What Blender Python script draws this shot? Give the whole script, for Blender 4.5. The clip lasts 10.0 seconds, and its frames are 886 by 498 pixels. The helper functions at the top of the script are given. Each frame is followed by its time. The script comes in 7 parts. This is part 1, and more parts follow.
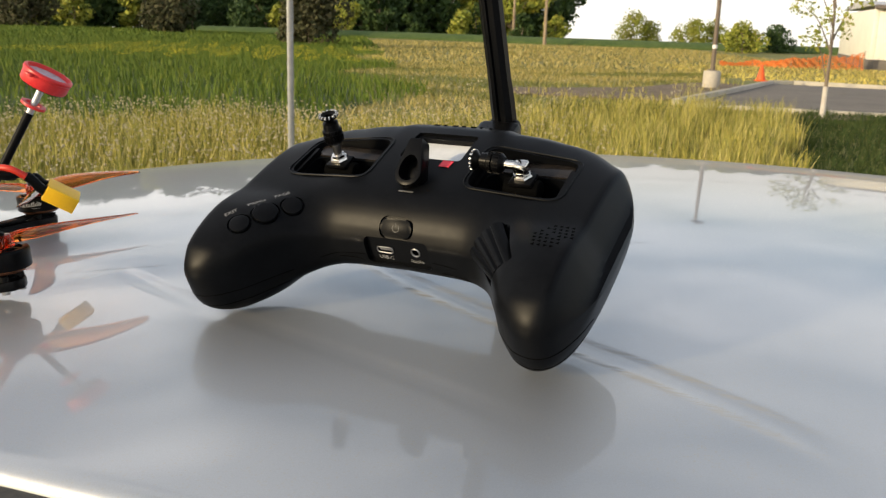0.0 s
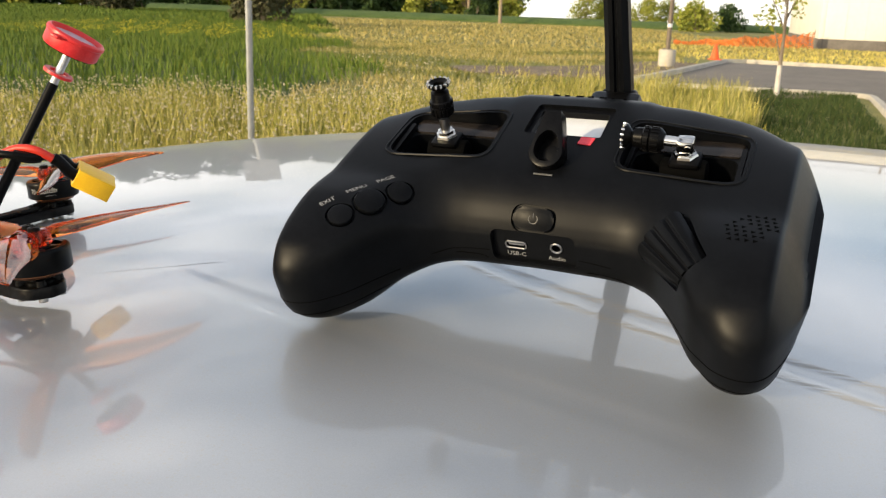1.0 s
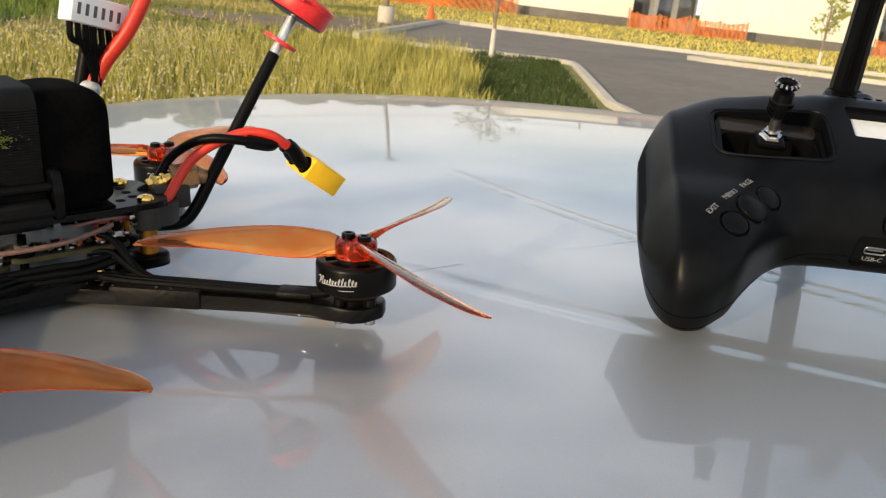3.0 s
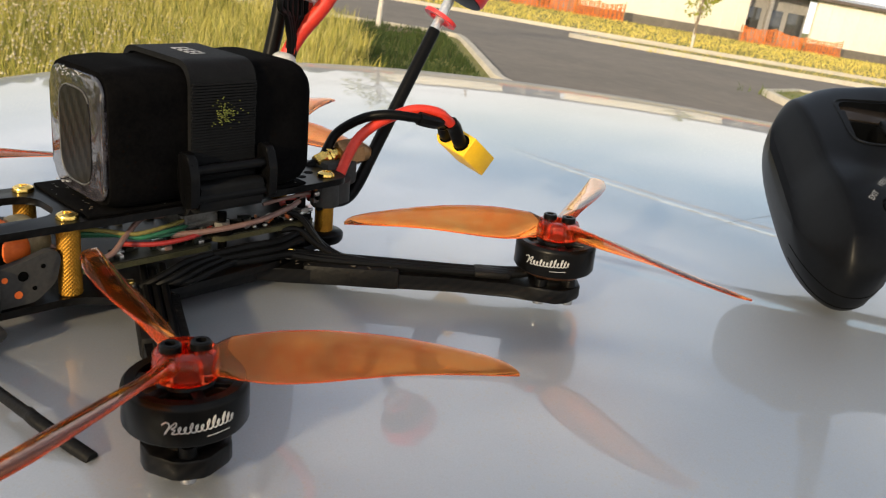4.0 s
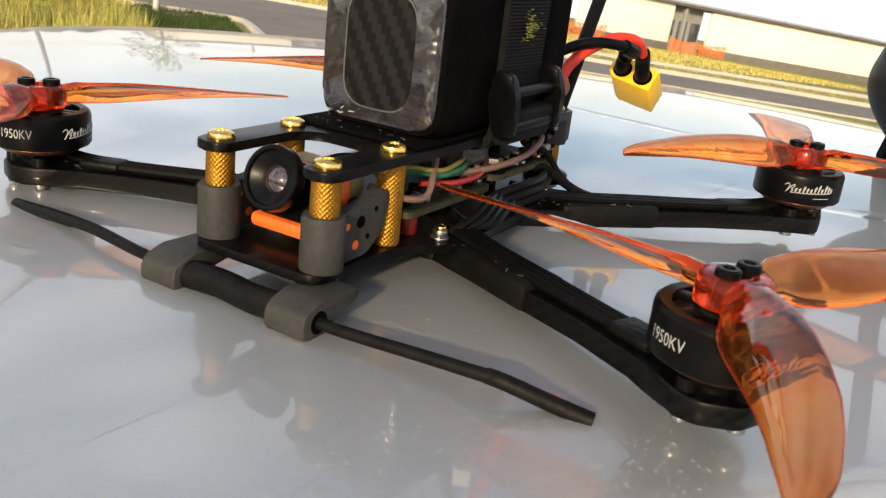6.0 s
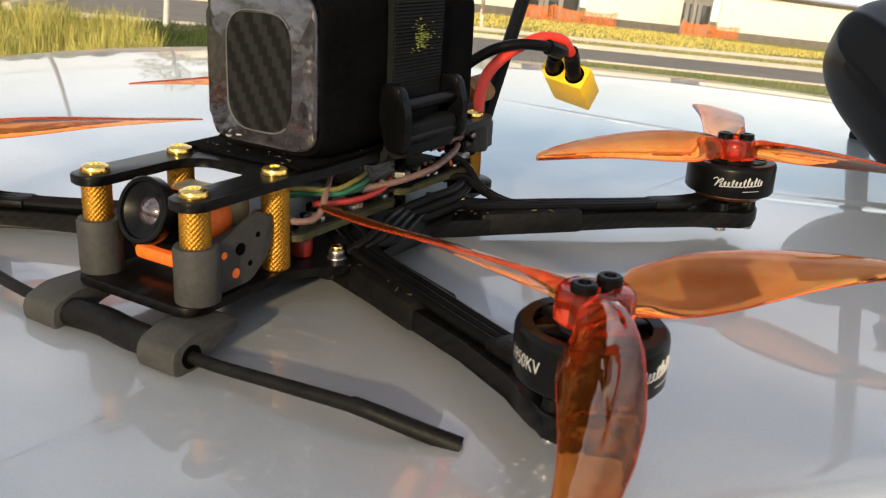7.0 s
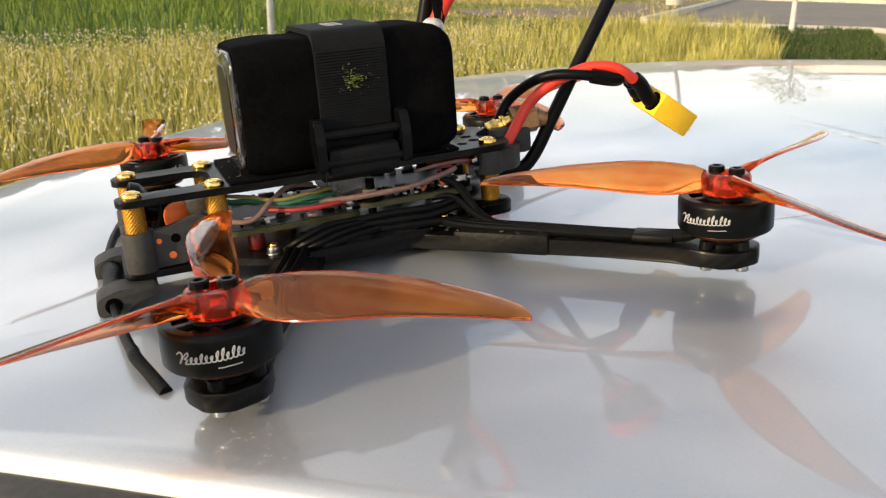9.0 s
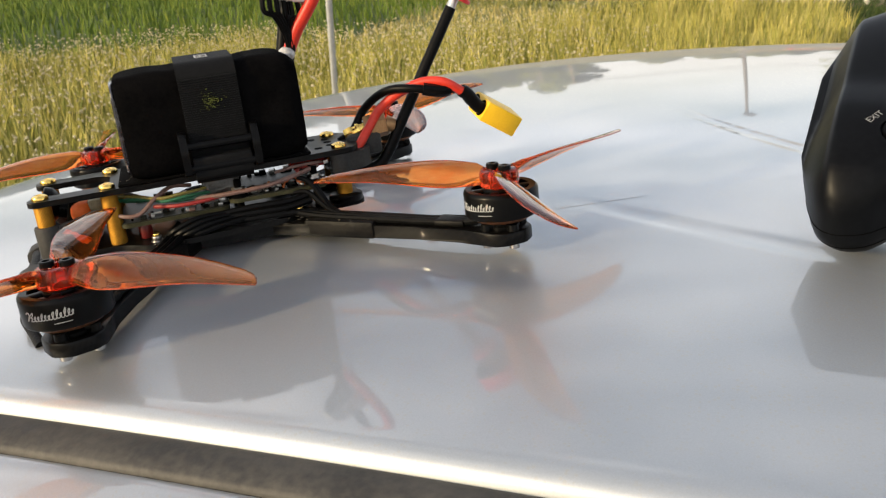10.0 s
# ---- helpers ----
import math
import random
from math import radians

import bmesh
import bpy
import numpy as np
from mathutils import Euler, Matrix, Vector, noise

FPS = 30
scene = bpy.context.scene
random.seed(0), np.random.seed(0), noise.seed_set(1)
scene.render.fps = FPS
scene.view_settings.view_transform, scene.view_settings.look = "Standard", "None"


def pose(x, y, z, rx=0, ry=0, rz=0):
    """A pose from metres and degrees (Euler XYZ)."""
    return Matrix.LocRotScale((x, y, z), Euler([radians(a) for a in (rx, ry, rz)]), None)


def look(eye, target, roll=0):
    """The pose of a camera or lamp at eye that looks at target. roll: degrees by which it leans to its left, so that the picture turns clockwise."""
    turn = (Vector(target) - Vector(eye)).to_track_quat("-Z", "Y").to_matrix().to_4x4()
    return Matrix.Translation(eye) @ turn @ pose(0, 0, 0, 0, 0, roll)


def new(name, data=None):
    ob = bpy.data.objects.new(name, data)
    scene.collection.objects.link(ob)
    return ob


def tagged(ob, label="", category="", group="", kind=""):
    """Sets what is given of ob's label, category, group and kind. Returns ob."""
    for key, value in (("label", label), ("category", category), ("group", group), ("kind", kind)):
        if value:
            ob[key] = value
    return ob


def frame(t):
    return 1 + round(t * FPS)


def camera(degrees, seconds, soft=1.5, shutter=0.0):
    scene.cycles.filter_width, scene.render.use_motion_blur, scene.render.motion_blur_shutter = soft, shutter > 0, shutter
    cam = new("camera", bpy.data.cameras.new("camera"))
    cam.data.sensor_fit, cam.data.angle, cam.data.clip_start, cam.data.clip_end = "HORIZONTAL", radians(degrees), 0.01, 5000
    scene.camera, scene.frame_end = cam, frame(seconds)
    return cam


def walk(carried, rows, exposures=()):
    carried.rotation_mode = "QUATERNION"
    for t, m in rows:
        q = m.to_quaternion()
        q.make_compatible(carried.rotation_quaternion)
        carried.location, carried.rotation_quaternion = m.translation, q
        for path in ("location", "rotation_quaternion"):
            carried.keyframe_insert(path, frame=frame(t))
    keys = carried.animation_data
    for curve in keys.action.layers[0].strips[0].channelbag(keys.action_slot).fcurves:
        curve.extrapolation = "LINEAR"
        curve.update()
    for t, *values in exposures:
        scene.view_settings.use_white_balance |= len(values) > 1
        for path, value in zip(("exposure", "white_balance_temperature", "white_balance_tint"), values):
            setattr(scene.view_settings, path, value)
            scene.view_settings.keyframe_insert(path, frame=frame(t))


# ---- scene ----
cam = camera(52.18, 10.0, soft=1.25)
cam.data.dof.use_dof = True
cam.data.dof.focus_distance, cam.data.dof.aperture_fstop = 0.28, 72.0
PATH = [
    (0.0, (0.13932, -0.06163, 0.13054), (0.13861, 0.22936, 0.05755), 1.852),
    (0.5, (0.11153, -0.01426, 0.11910), (0.11277, 0.27628, 0.04437), 1.086),
    (1.0, (0.07730, -0.00076, 0.11865), (0.09115, 0.28831, 0.03960), 2.060),
    (1.5, (0.04249, 0.01977, 0.11754), (0.08333, 0.30537, 0.03527), 2.867),
    (2.0, (-0.00699, 0.03572, 0.11543), (0.05930, 0.31599, 0.03142), 3.935),
    (2.5, (-0.07645, 0.05307, 0.11583), (0.01043, 0.32710, 0.03006), 5.663),
    (3.0, (-0.12570, 0.06803, 0.11321), (-0.02040, 0.33518, 0.02637), 6.857),
    (3.2, (-0.15025, 0.07810, 0.11314), (-0.03484, 0.33985, 0.02276), 7.815),
    (4.5, (-0.24424, 0.11835, 0.09024), (-0.09246, 0.36137, 0.00132), 10.411),
    (5.0, (-0.27705, 0.14186, 0.07525), (-0.11219, 0.37578, -0.01474), 11.301),
    (5.5, (-0.29923, 0.17915, 0.06332), (-0.11662, 0.40035, -0.02459), 12.468),
    (5.7, (-0.30823, 0.19234, 0.06099), (-0.11880, 0.40853, -0.02491), 11.973),
    (6.8, (-0.30105, 0.19092, 0.06545), (-0.09331, 0.39310, -0.01181), 7.532),
    (7.0, (-0.28378, 0.17938, 0.06783), (-0.09226, 0.39411, -0.01709), 6.827),
    (7.5, (-0.24672, 0.15625, 0.07278), (-0.12059, 0.41041, -0.02466), 4.291),
    (8.0, (-0.20234, 0.13786, 0.07768), (-0.13113, 0.41171, -0.02202), 1.734),
    (8.5, (-0.17250, 0.11847, 0.08205), (-0.13872, 0.40047, -0.01457), 1.795),
    (9.0, (-0.13897, 0.09275, 0.08996), (-0.12577, 0.37681, -0.00564), 0.655),
    (9.5, (-0.10396, 0.06421, 0.09849), (-0.10760, 0.34784, 0.00082), -0.646),
    (10.0, (-0.06352, 0.03519, 0.10731), (-0.07371, 0.31805, 0.00790), -1.949),
]
EXPOSURE = [(0.0, 0.16), (0.5, 0.31), (1.0, 0.46), (2.0, 0.54), (3.0, 0.31), (4.5, 0.42), (5.5, 0.47), (7.0, 0.46), (7.5, 0.66), (8.0, 0.83), (8.5, 0.82), (9.0, 0.67), (9.5, 0.59), (10.0, 0.47)]
walk(cam, [(t, look(eye, target, roll)) for t, eye, target, roll in PATH], exposures=EXPOSURE)

# ---- world and light ----
SUN_FROM = Vector((-0.82, -0.54, 0.248)).normalized()
world = bpy.data.worlds.new("world")
scene.world = world
world.use_nodes = True
wn, wl = world.node_tree.nodes, world.node_tree.links
wn.clear()
w_out = wn.new("ShaderNodeOutputWorld")
w_bg = wn.new("ShaderNodeBackground")
w_sky = wn.new("ShaderNodeTexSky")
w_sky.sky_type, w_sky.sun_disc = "NISHITA", False
w_sky.sun_elevation, w_sky.sun_rotation = radians(14), math.atan2(SUN_FROM.x, SUN_FROM.y)
w_sky.air_density, w_sky.dust_density, w_sky.ozone_density = 1.0, 2.0, 1.0
w_co = wn.new("ShaderNodeTexCoord")
w_map = wn.new("ShaderNodeMapping")
w_map.inputs["Scale"].default_value = (1.0, 1.0, 3.2)
w_noise = wn.new("ShaderNodeTexNoise")
w_noise.inputs["Scale"].default_value, w_noise.inputs["Detail"].default_value = 2.6, 7.0
w_ramp = wn.new("ShaderNodeValToRGB")
w_ramp.color_ramp.elements[0].position, w_ramp.color_ramp.elements[1].position = 0.36, 0.66
w_mix = wn.new("ShaderNodeMix")
w_mix.data_type = "RGBA"
w_mix.inputs["B"].default_value = (10.5, 10.3, 10.3, 1)
wl.new(w_co.outputs["Generated"], w_map.inputs["Vector"])
wl.new(w_map.outputs["Vector"], w_noise.inputs["Vector"])
wl.new(w_noise.outputs["Fac"], w_ramp.inputs["Fac"])
# the clouds bank up towards the horizon and thin out overhead
w_sep, w_high, w_thin = wn.new("ShaderNodeSeparateXYZ"), wn.new("ShaderNodeMapRange"), wn.new("ShaderNodeMath")
w_high.interpolation_type = "SMOOTHSTEP"
w_high.inputs["From Min"].default_value, w_high.inputs["From Max"].default_value = 0.52, 0.97
w_high.inputs["To Min"].default_value, w_high.inputs["To Max"].default_value = 1.0, 0.46
w_thin.operation = "MULTIPLY"
wl.new(w_co.outputs["Generated"], w_sep.inputs["Vector"])
wl.new(w_sep.outputs["Z"], w_high.inputs["Value"])
wl.new(w_ramp.outputs["Color"], w_thin.inputs[0])
wl.new(w_high.outputs["Result"], w_thin.inputs[1])
# and they are thicker on the side of the low sun
w_side, w_west = wn.new("ShaderNodeMapRange"), wn.new("ShaderNodeMath")
w_side.inputs["From Min"].default_value, w_side.inputs["From Max"].default_value = -0.35, 0.75
w_side.inputs["To Min"].default_value, w_side.inputs["To Max"].default_value = 1.08, 0.66
w_west.operation, w_west.use_clamp = "MULTIPLY", True
wl.new(w_sep.outputs["X"], w_side.inputs["Value"])
wl.new(w_thin.outputs[0], w_west.inputs[0])
wl.new(w_side.outputs["Result"], w_west.inputs[1])
wl.new(w_west.outputs[0], w_mix.inputs["Factor"])
wl.new(w_sky.outputs["Color"], w_mix.inputs["A"])
# warm bright haze lies along the horizon
w_low, w_haze = wn.new("ShaderNodeMapRange"), wn.new("ShaderNodeMix")
w_low.interpolation_type = "SMOOTHSTEP"
w_low.inputs["From Min"].default_value, w_low.inputs["From Max"].default_value = 0.0, 0.24
w_low.inputs["To Min"].default_value, w_low.inputs["To Max"].default_value = 0.85, 0.0
w_haze.data_type = "RGBA"
w_haze.inputs["B"].default_value = (9.4, 9.0, 8.3, 1)
wl.new(w_sep.outputs["Z"], w_low.inputs["Value"])
wl.new(w_low.outputs["Result"], w_haze.inputs["Factor"])
wl.new(w_mix.outputs["Result"], w_haze.inputs["A"])
wl.new(w_haze.outputs["Result"], w_bg.inputs["Color"])
wl.new(w_bg.outputs["Background"], w_out.inputs["Surface"])
w_bg.inputs["Strength"].default_value = 0.13
sun = new("sun", bpy.data.lights.new("sun", "SUN"))
sun.data.energy, sun.data.angle, sun.data.color = 3.5, radians(2.5), (1.0, 0.80, 0.50)
sun.matrix_world = look((0, 0, 30), tuple(Vector((0, 0, 30)) - SUN_FROM))


# ---- materials ----
def mat(name, color, rough=0.5, metal=0.0, second=None, scale=40.0, bump=0.0, bump_scale=300.0, rough_var=0.0,
        coat=0.0, transmission=0.0, ior=1.45, island=None, detail=4.0, spec=0.5, tint=None):
    """A principled material with two scales of colour variation, uneven gloss and a fine bump, in object metres."""
    m = bpy.data.materials.new(name)
    m.use_nodes = True
    n, l = m.node_tree.nodes, m.node_tree.links
    b = n["Principled BSDF"]
    b.inputs["Base Color"].default_value = (*color, 1)
    b.inputs["Roughness"].default_value, b.inputs["Metallic"].default_value = rough, metal
    b.inputs["Coat Weight"].default_value, b.inputs["Coat Roughness"].default_value = coat, 0.03
    b.inputs["Transmission Weight"].default_value, b.inputs["IOR"].default_value = transmission, ior
    b.inputs["Specular IOR Level"].default_value = spec
    if tint:
        b.inputs["Specular Tint"].default_value = (*tint, 1)
    co = n.new("ShaderNodeTexCoord")
    source = None
    if second:
        big, small = n.new("ShaderNodeTexNoise"), n.new("ShaderNodeTexNoise")
        big.inputs["Scale"].default_value, big.inputs["Detail"].default_value = scale, detail
        small.inputs["Scale"].default_value, small.inputs["Detail"].default_value = scale * 7, detail
        add, ramp, mix = n.new("ShaderNodeMath"), n.new("ShaderNodeMapRange"), n.new("ShaderNodeMix")
        add.operation = "ADD"
        mix.data_type = "RGBA"
        ramp.inputs["From Min"].default_value, ramp.inputs["From Max"].default_value = 0.75, 1.25
        mix.inputs["A"].default_value, mix.inputs["B"].default_value = (*color, 1), (*second, 1)
        for t in (big, small):
            l.new(co.outputs["Object"], t.inputs["Vector"])
        l.new(big.outputs["Fac"], add.inputs[0])
        l.new(small.outputs["Fac"], add.inputs[1])
        l.new(add.outputs[0], ramp.inputs["Value"])
        l.new(ramp.outputs["Result"], mix.inputs["Factor"])
        source = mix.outputs["Result"]
        if rough_var:
            rr = n.new("ShaderNodeMapRange")
            rr.inputs["To Min"].default_value, rr.inputs["To Max"].default_value = max(0.02, rough - rough_var), min(1, rough + rough_var)
            l.new(small.outputs["Fac"], rr.inputs["Value"])
            l.new(rr.outputs["Result"], b.inputs["Roughness"])
    if island:
        geo, ramp = n.new("ShaderNodeNewGeometry"), n.new("ShaderNodeValToRGB")
        el = ramp.color_ramp.elements
        while len(el) < len(island):
            el.new(0.5)
        for i, c in enumerate(island):
            el[i].position, el[i].color = i / max(1, len(island) - 1), (*c, 1)
        l.new(geo.outputs["Random Per Island"], ramp.inputs["Fac"])
        source = ramp.outputs["Color"]
    if source:
        l.new(source, b.inputs["Base Color"])
    if bump:
        t, bp = n.new("ShaderNodeTexNoise"), n.new("ShaderNodeBump")
        t.inputs["Scale"].default_value, t.inputs["Detail"].default_value = bump_scale, 3.0
        bp.inputs["Strength"].default_value, bp.inputs["Distance"].default_value = bump, 0.3 / bump_scale
        l.new(co.outputs["Object"], t.inputs["Vector"])
        l.new(t.outputs["Fac"], bp.inputs["Height"])
        l.new(bp.outputs["Normal"], b.inputs["Normal"])
    return m


# shallow creases pressed into the roof: the cubic w(u) that each follows, its ends, half width and depth in metres,
# strength of its dust and painted sky gleam
CREASES = [((-11.80, 3.982, -1.023, 0.3873), -0.105, 0.215, 0.0105, 0.00034, 0.80),
           ((-4.20, 0.363, -0.426, 0.2838), -0.135, 0.125, 0.0085, 0.00042, 0.04)]


def car_paint():
    """Silver metallic paint under a glossy clear coat, with pale road dust in fine specks and blotches, and a low-angle
    sheen painted pale towards the far side.
    """
    m = bpy.data.materials.new("silver_car_paint")
    m.use_nodes = True
    n, l = m.node_tree.nodes, m.node_tree.links
    b = n["Principled BSDF"]
    b.inputs["Metallic"].default_value, b.inputs["Roughness"].default_value = 0.70, 0.46
    b.inputs["Coat Weight"].default_value, b.inputs["Coat Roughness"].default_value, b.inputs["Coat IOR"].default_value = 1.0, 0.028, 1.57
    co = n.new("ShaderNodeTexCoord")
    flake, dust, blotch = n.new("ShaderNodeTexNoise"), n.new("ShaderNodeTexVoronoi"), n.new("ShaderNodeTexNoise")
    flake.inputs["Scale"].default_value = 2500
    dust.inputs["Scale"].default_value = 1000
    blotch.inputs["Scale"].default_value, blotch.inputs["Detail"].default_value = 22, 4
    for t in (flake, dust, blotch):
        l.new(co.outputs["Object"], t.inputs["Vector"])
    tint = n.new("ShaderNodeMix")
    tint.data_type = "RGBA"
    tint.inputs["A"].default_value, tint.inputs["B"].default_value = (0.41, 0.430, 0.454, 1), (0.50, 0.525, 0.553, 1)
    l.new(flake.outputs["Fac"], tint.inputs["Factor"])
    l.new(tint.outputs["Result"], b.inputs["Base Color"])
    # each grain of dust has its own size, and most places have none
    size, near, speck = n.new("ShaderNodeSeparateColor"), n.new("ShaderNodeMapRange"), n.new("ShaderNodeMath")
    near.inputs["From Min"].default_value, near.inputs["From Max"].default_value = 0.35, 1.0
    near.inputs["To Min"].default_value, near.inputs["To Max"].default_value = -0.05, 0.46
    l.new(dust.outputs["Color"], size.inputs["Color"])
    l.new(size.outputs["Red"], near.inputs["Value"])
    speck.operation = "LESS_THAN"
    l.new(dust.outputs["Distance"], speck.inputs[0])
    l.new(near.outputs["Result"], speck.inputs[1])
    where = n.new("ShaderNodeMapRange")
    where.inputs["From Min"].default_value, where.inputs["From Max"].default_value = 0.35, 0.72
    where.inputs["To Min"].default_value, where.inputs["To Max"].default_value = 0.24, 0.72
    l.new(blotch.outputs["Fac"], where.inputs["Value"])
    amount = n.new("ShaderNodeMath")
    amount.operation = "MULTIPLY"
    l.new(speck.outputs[0], amount.inputs[0])
    l.new(where.outputs["Result"], amount.inputs[1])
    film = n.new("ShaderNodeMath")
    film.operation = "MULTIPLY_ADD"
    film.inputs[1].default_value, film.inputs[2].default_value = 1.0, 0.035
    l.new(amount.outputs[0], film.inputs[0])
    # pale low-angle sheen painted in: more matte colour towards the roof's far side
    place, far, with_sheen = n.new("ShaderNodeSeparateXYZ"), n.new("ShaderNodeMapRange"), n.new("ShaderNodeMath")
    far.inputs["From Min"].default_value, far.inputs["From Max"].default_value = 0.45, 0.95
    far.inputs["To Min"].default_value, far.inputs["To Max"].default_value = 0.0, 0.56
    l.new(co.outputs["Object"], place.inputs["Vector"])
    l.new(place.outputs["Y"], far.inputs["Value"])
    with_sheen.operation = "ADD"
    l.new(film.outputs[0], with_sheen.inputs[0])
    l.new(far.outputs["Result"], with_sheen.inputs[1])
    film = with_sheen.outputs[0]
    # the creases: a soft groove each, its lips streaked with pale dust that also paints in the sky's gleam
    def math_node(op, a, b=None, c=None):
        q = n.new("ShaderNodeMath")
        q.operation = op
        for k, v in enumerate((a, b, c)):
            if v is None:
                continue
            if isinstance(v, (int, float)):
                q.inputs[k].default_value = v
            else:
                l.new(v, q.inputs[k])
        return q.outputs[0]

    def fade(value, start, end):
        q = n.new("ShaderNodeMapRange")
        q.interpolation_type = "SMOOTHERSTEP"
        q.inputs["From Min"].default_value, q.inputs["From Max"].default_value = start, end
        l.new(value, q.inputs["Value"])
        return q.outputs["Result"]

    streak, smap = n.new("ShaderNodeTexNoise"), n.new("ShaderNodeMapping")
    smap.inputs["Rotation"].default_value = (0, 0, radians(31))
    smap.inputs["Scale"].default_value = (60, 900, 1)
    streak.inputs["Scale"].default_value, streak.inputs["Detail"].default_value = 1.0, 3.0
    l.new(co.outputs["Object"], smap.inputs["Vector"])
    l.new(smap.outputs["Vector"], streak.inputs["Vector"])
    patchy = fade(streak.outputs["Fac"], 0.40, 0.58)
    deep, u, w = None, place.outputs["X"], place.outputs["Y"]
    for (c3, c2, c1, c0), u0, u1, wide, depth, dusty in CREASES:
        line = math_node("MULTIPLY_ADD", u, math_node("MULTIPLY_ADD", u, math_node("MULTIPLY_ADD", u, c3, c2), c1), c0)
        off = math_node("ABSOLUTE", math_node("DIVIDE", math_node("SUBTRACT", w, line), wide * 1.22))
        ends = math_node("MULTIPLY", fade(u, u0, u0 + 0.05), fade(u, u1, u1 - 0.06))
        low = math_node("MULTIPLY", math_node("MULTIPLY", fade(off, 1.0, 0.0), ends), -depth)
        lips = math_node("MULTIPLY", math_node("MULTIPLY", fade(off, 0.25, 0.55), fade(off, 0.95, 0.7)), ends)
        dust_gleam = math_node("MULTIPLY", math_node("MULTIPLY", lips, patchy), dusty)
        film = math_node("ADD", film, dust_gleam)
        deep = low if deep is None else math_node("MINIMUM", deep, low)
    dent = n.new("ShaderNodeBump")
    dent.inputs["Strength"].default_value, dent.inputs["Distance"].default_value = 1.0, 1.0
    l.new(deep, dent.inputs["Height"])
    l.new(dent.outputs["Normal"], b.inputs["Normal"])
    l.new(dent.outputs["Normal"], b.inputs["Coat Normal"])
    # one matte colour serves both the dust and the painted sheen
    dust_sheen = n.new("ShaderNodeBsdfDiffuse")
    dust_sheen.inputs["Color"].default_value = (0.42, 0.41, 0.385, 1)
    mix = n.new("ShaderNodeMixShader")
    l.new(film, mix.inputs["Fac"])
    l.new(b.outputs["BSDF"], mix.inputs[1])
    l.new(dust_sheen.outputs["BSDF"], mix.inputs[2])
    l.new(mix.outputs["Shader"], n["Material Output"].inputs["Surface"])
    return m


def field_material():
    """Meadow soil and thatch: green, straw and brown patches of several sizes."""
    m = mat("meadow_ground", (0.13, 0.15, 0.028), 0.95, second=(0.27, 0.23, 0.075), scale=0.16, bump=0.6, bump_scale=6, detail=8)
    return m


def carbon(name, cell, a, b, rough):
    """Twill weave of carbon fibre: short fibres in slanting rows."""
    m = bpy.data.materials.new(name)
    m.use_nodes = True
    n, l = m.node_tree.nodes, m.node_tree.links
    s = n["Principled BSDF"]
    s.inputs["Roughness"].default_value, s.inputs["Coat Weight"].default_value = rough, 0.08
    s.inputs["Specular IOR Level"].default_value = 0.10
    co, mp, wave, fine, mix = n.new("ShaderNodeTexCoord"), n.new("ShaderNodeMapping"), n.new("ShaderNodeTexWave"), n.new("ShaderNodeTexWave"), n.new("ShaderNodeMix")
    mp.inputs["Rotation"].default_value = (radians(38), radians(12), radians(40))
    wave.bands_direction, fine.bands_direction = "Z", "Y"
    wave.inputs["Scale"].default_value, fine.inputs["Scale"].default_value = 0.314 / cell, 0.5 / cell
    wave.inputs["Distortion"].default_value, wave.inputs["Detail"].default_value, wave.inputs["Detail Scale"].default_value = 1.2, 1.0, 1.2
    mix.data_type = "RGBA"
    mix.blend_type = "MULTIPLY"
    mix.inputs["Factor"].default_value = 0.45
    ramp = n.new("ShaderNodeValToRGB")
    ramp.color_ramp.elements[0].position, ramp.color_ramp.elements[0].color = 0.35, (*a, 1)
    ramp.color_ramp.elements[1].position, ramp.color_ramp.elements[1].color = 0.65, (*b, 1)
    l.new(co.outputs["Object"], mp.inputs["Vector"])
    l.new(mp.outputs["Vector"], wave.inputs["Vector"])
    l.new(mp.outputs["Vector"], fine.inputs["Vector"])
    l.new(wave.outputs["Fac"], ramp.inputs["Fac"])
    l.new(ramp.outputs["Color"], mix.inputs["A"])
    l.new(fine.outputs["Color"], mix.inputs["B"])
    l.new(mix.outputs["Result"], s.inputs["Base Color"])
    return m


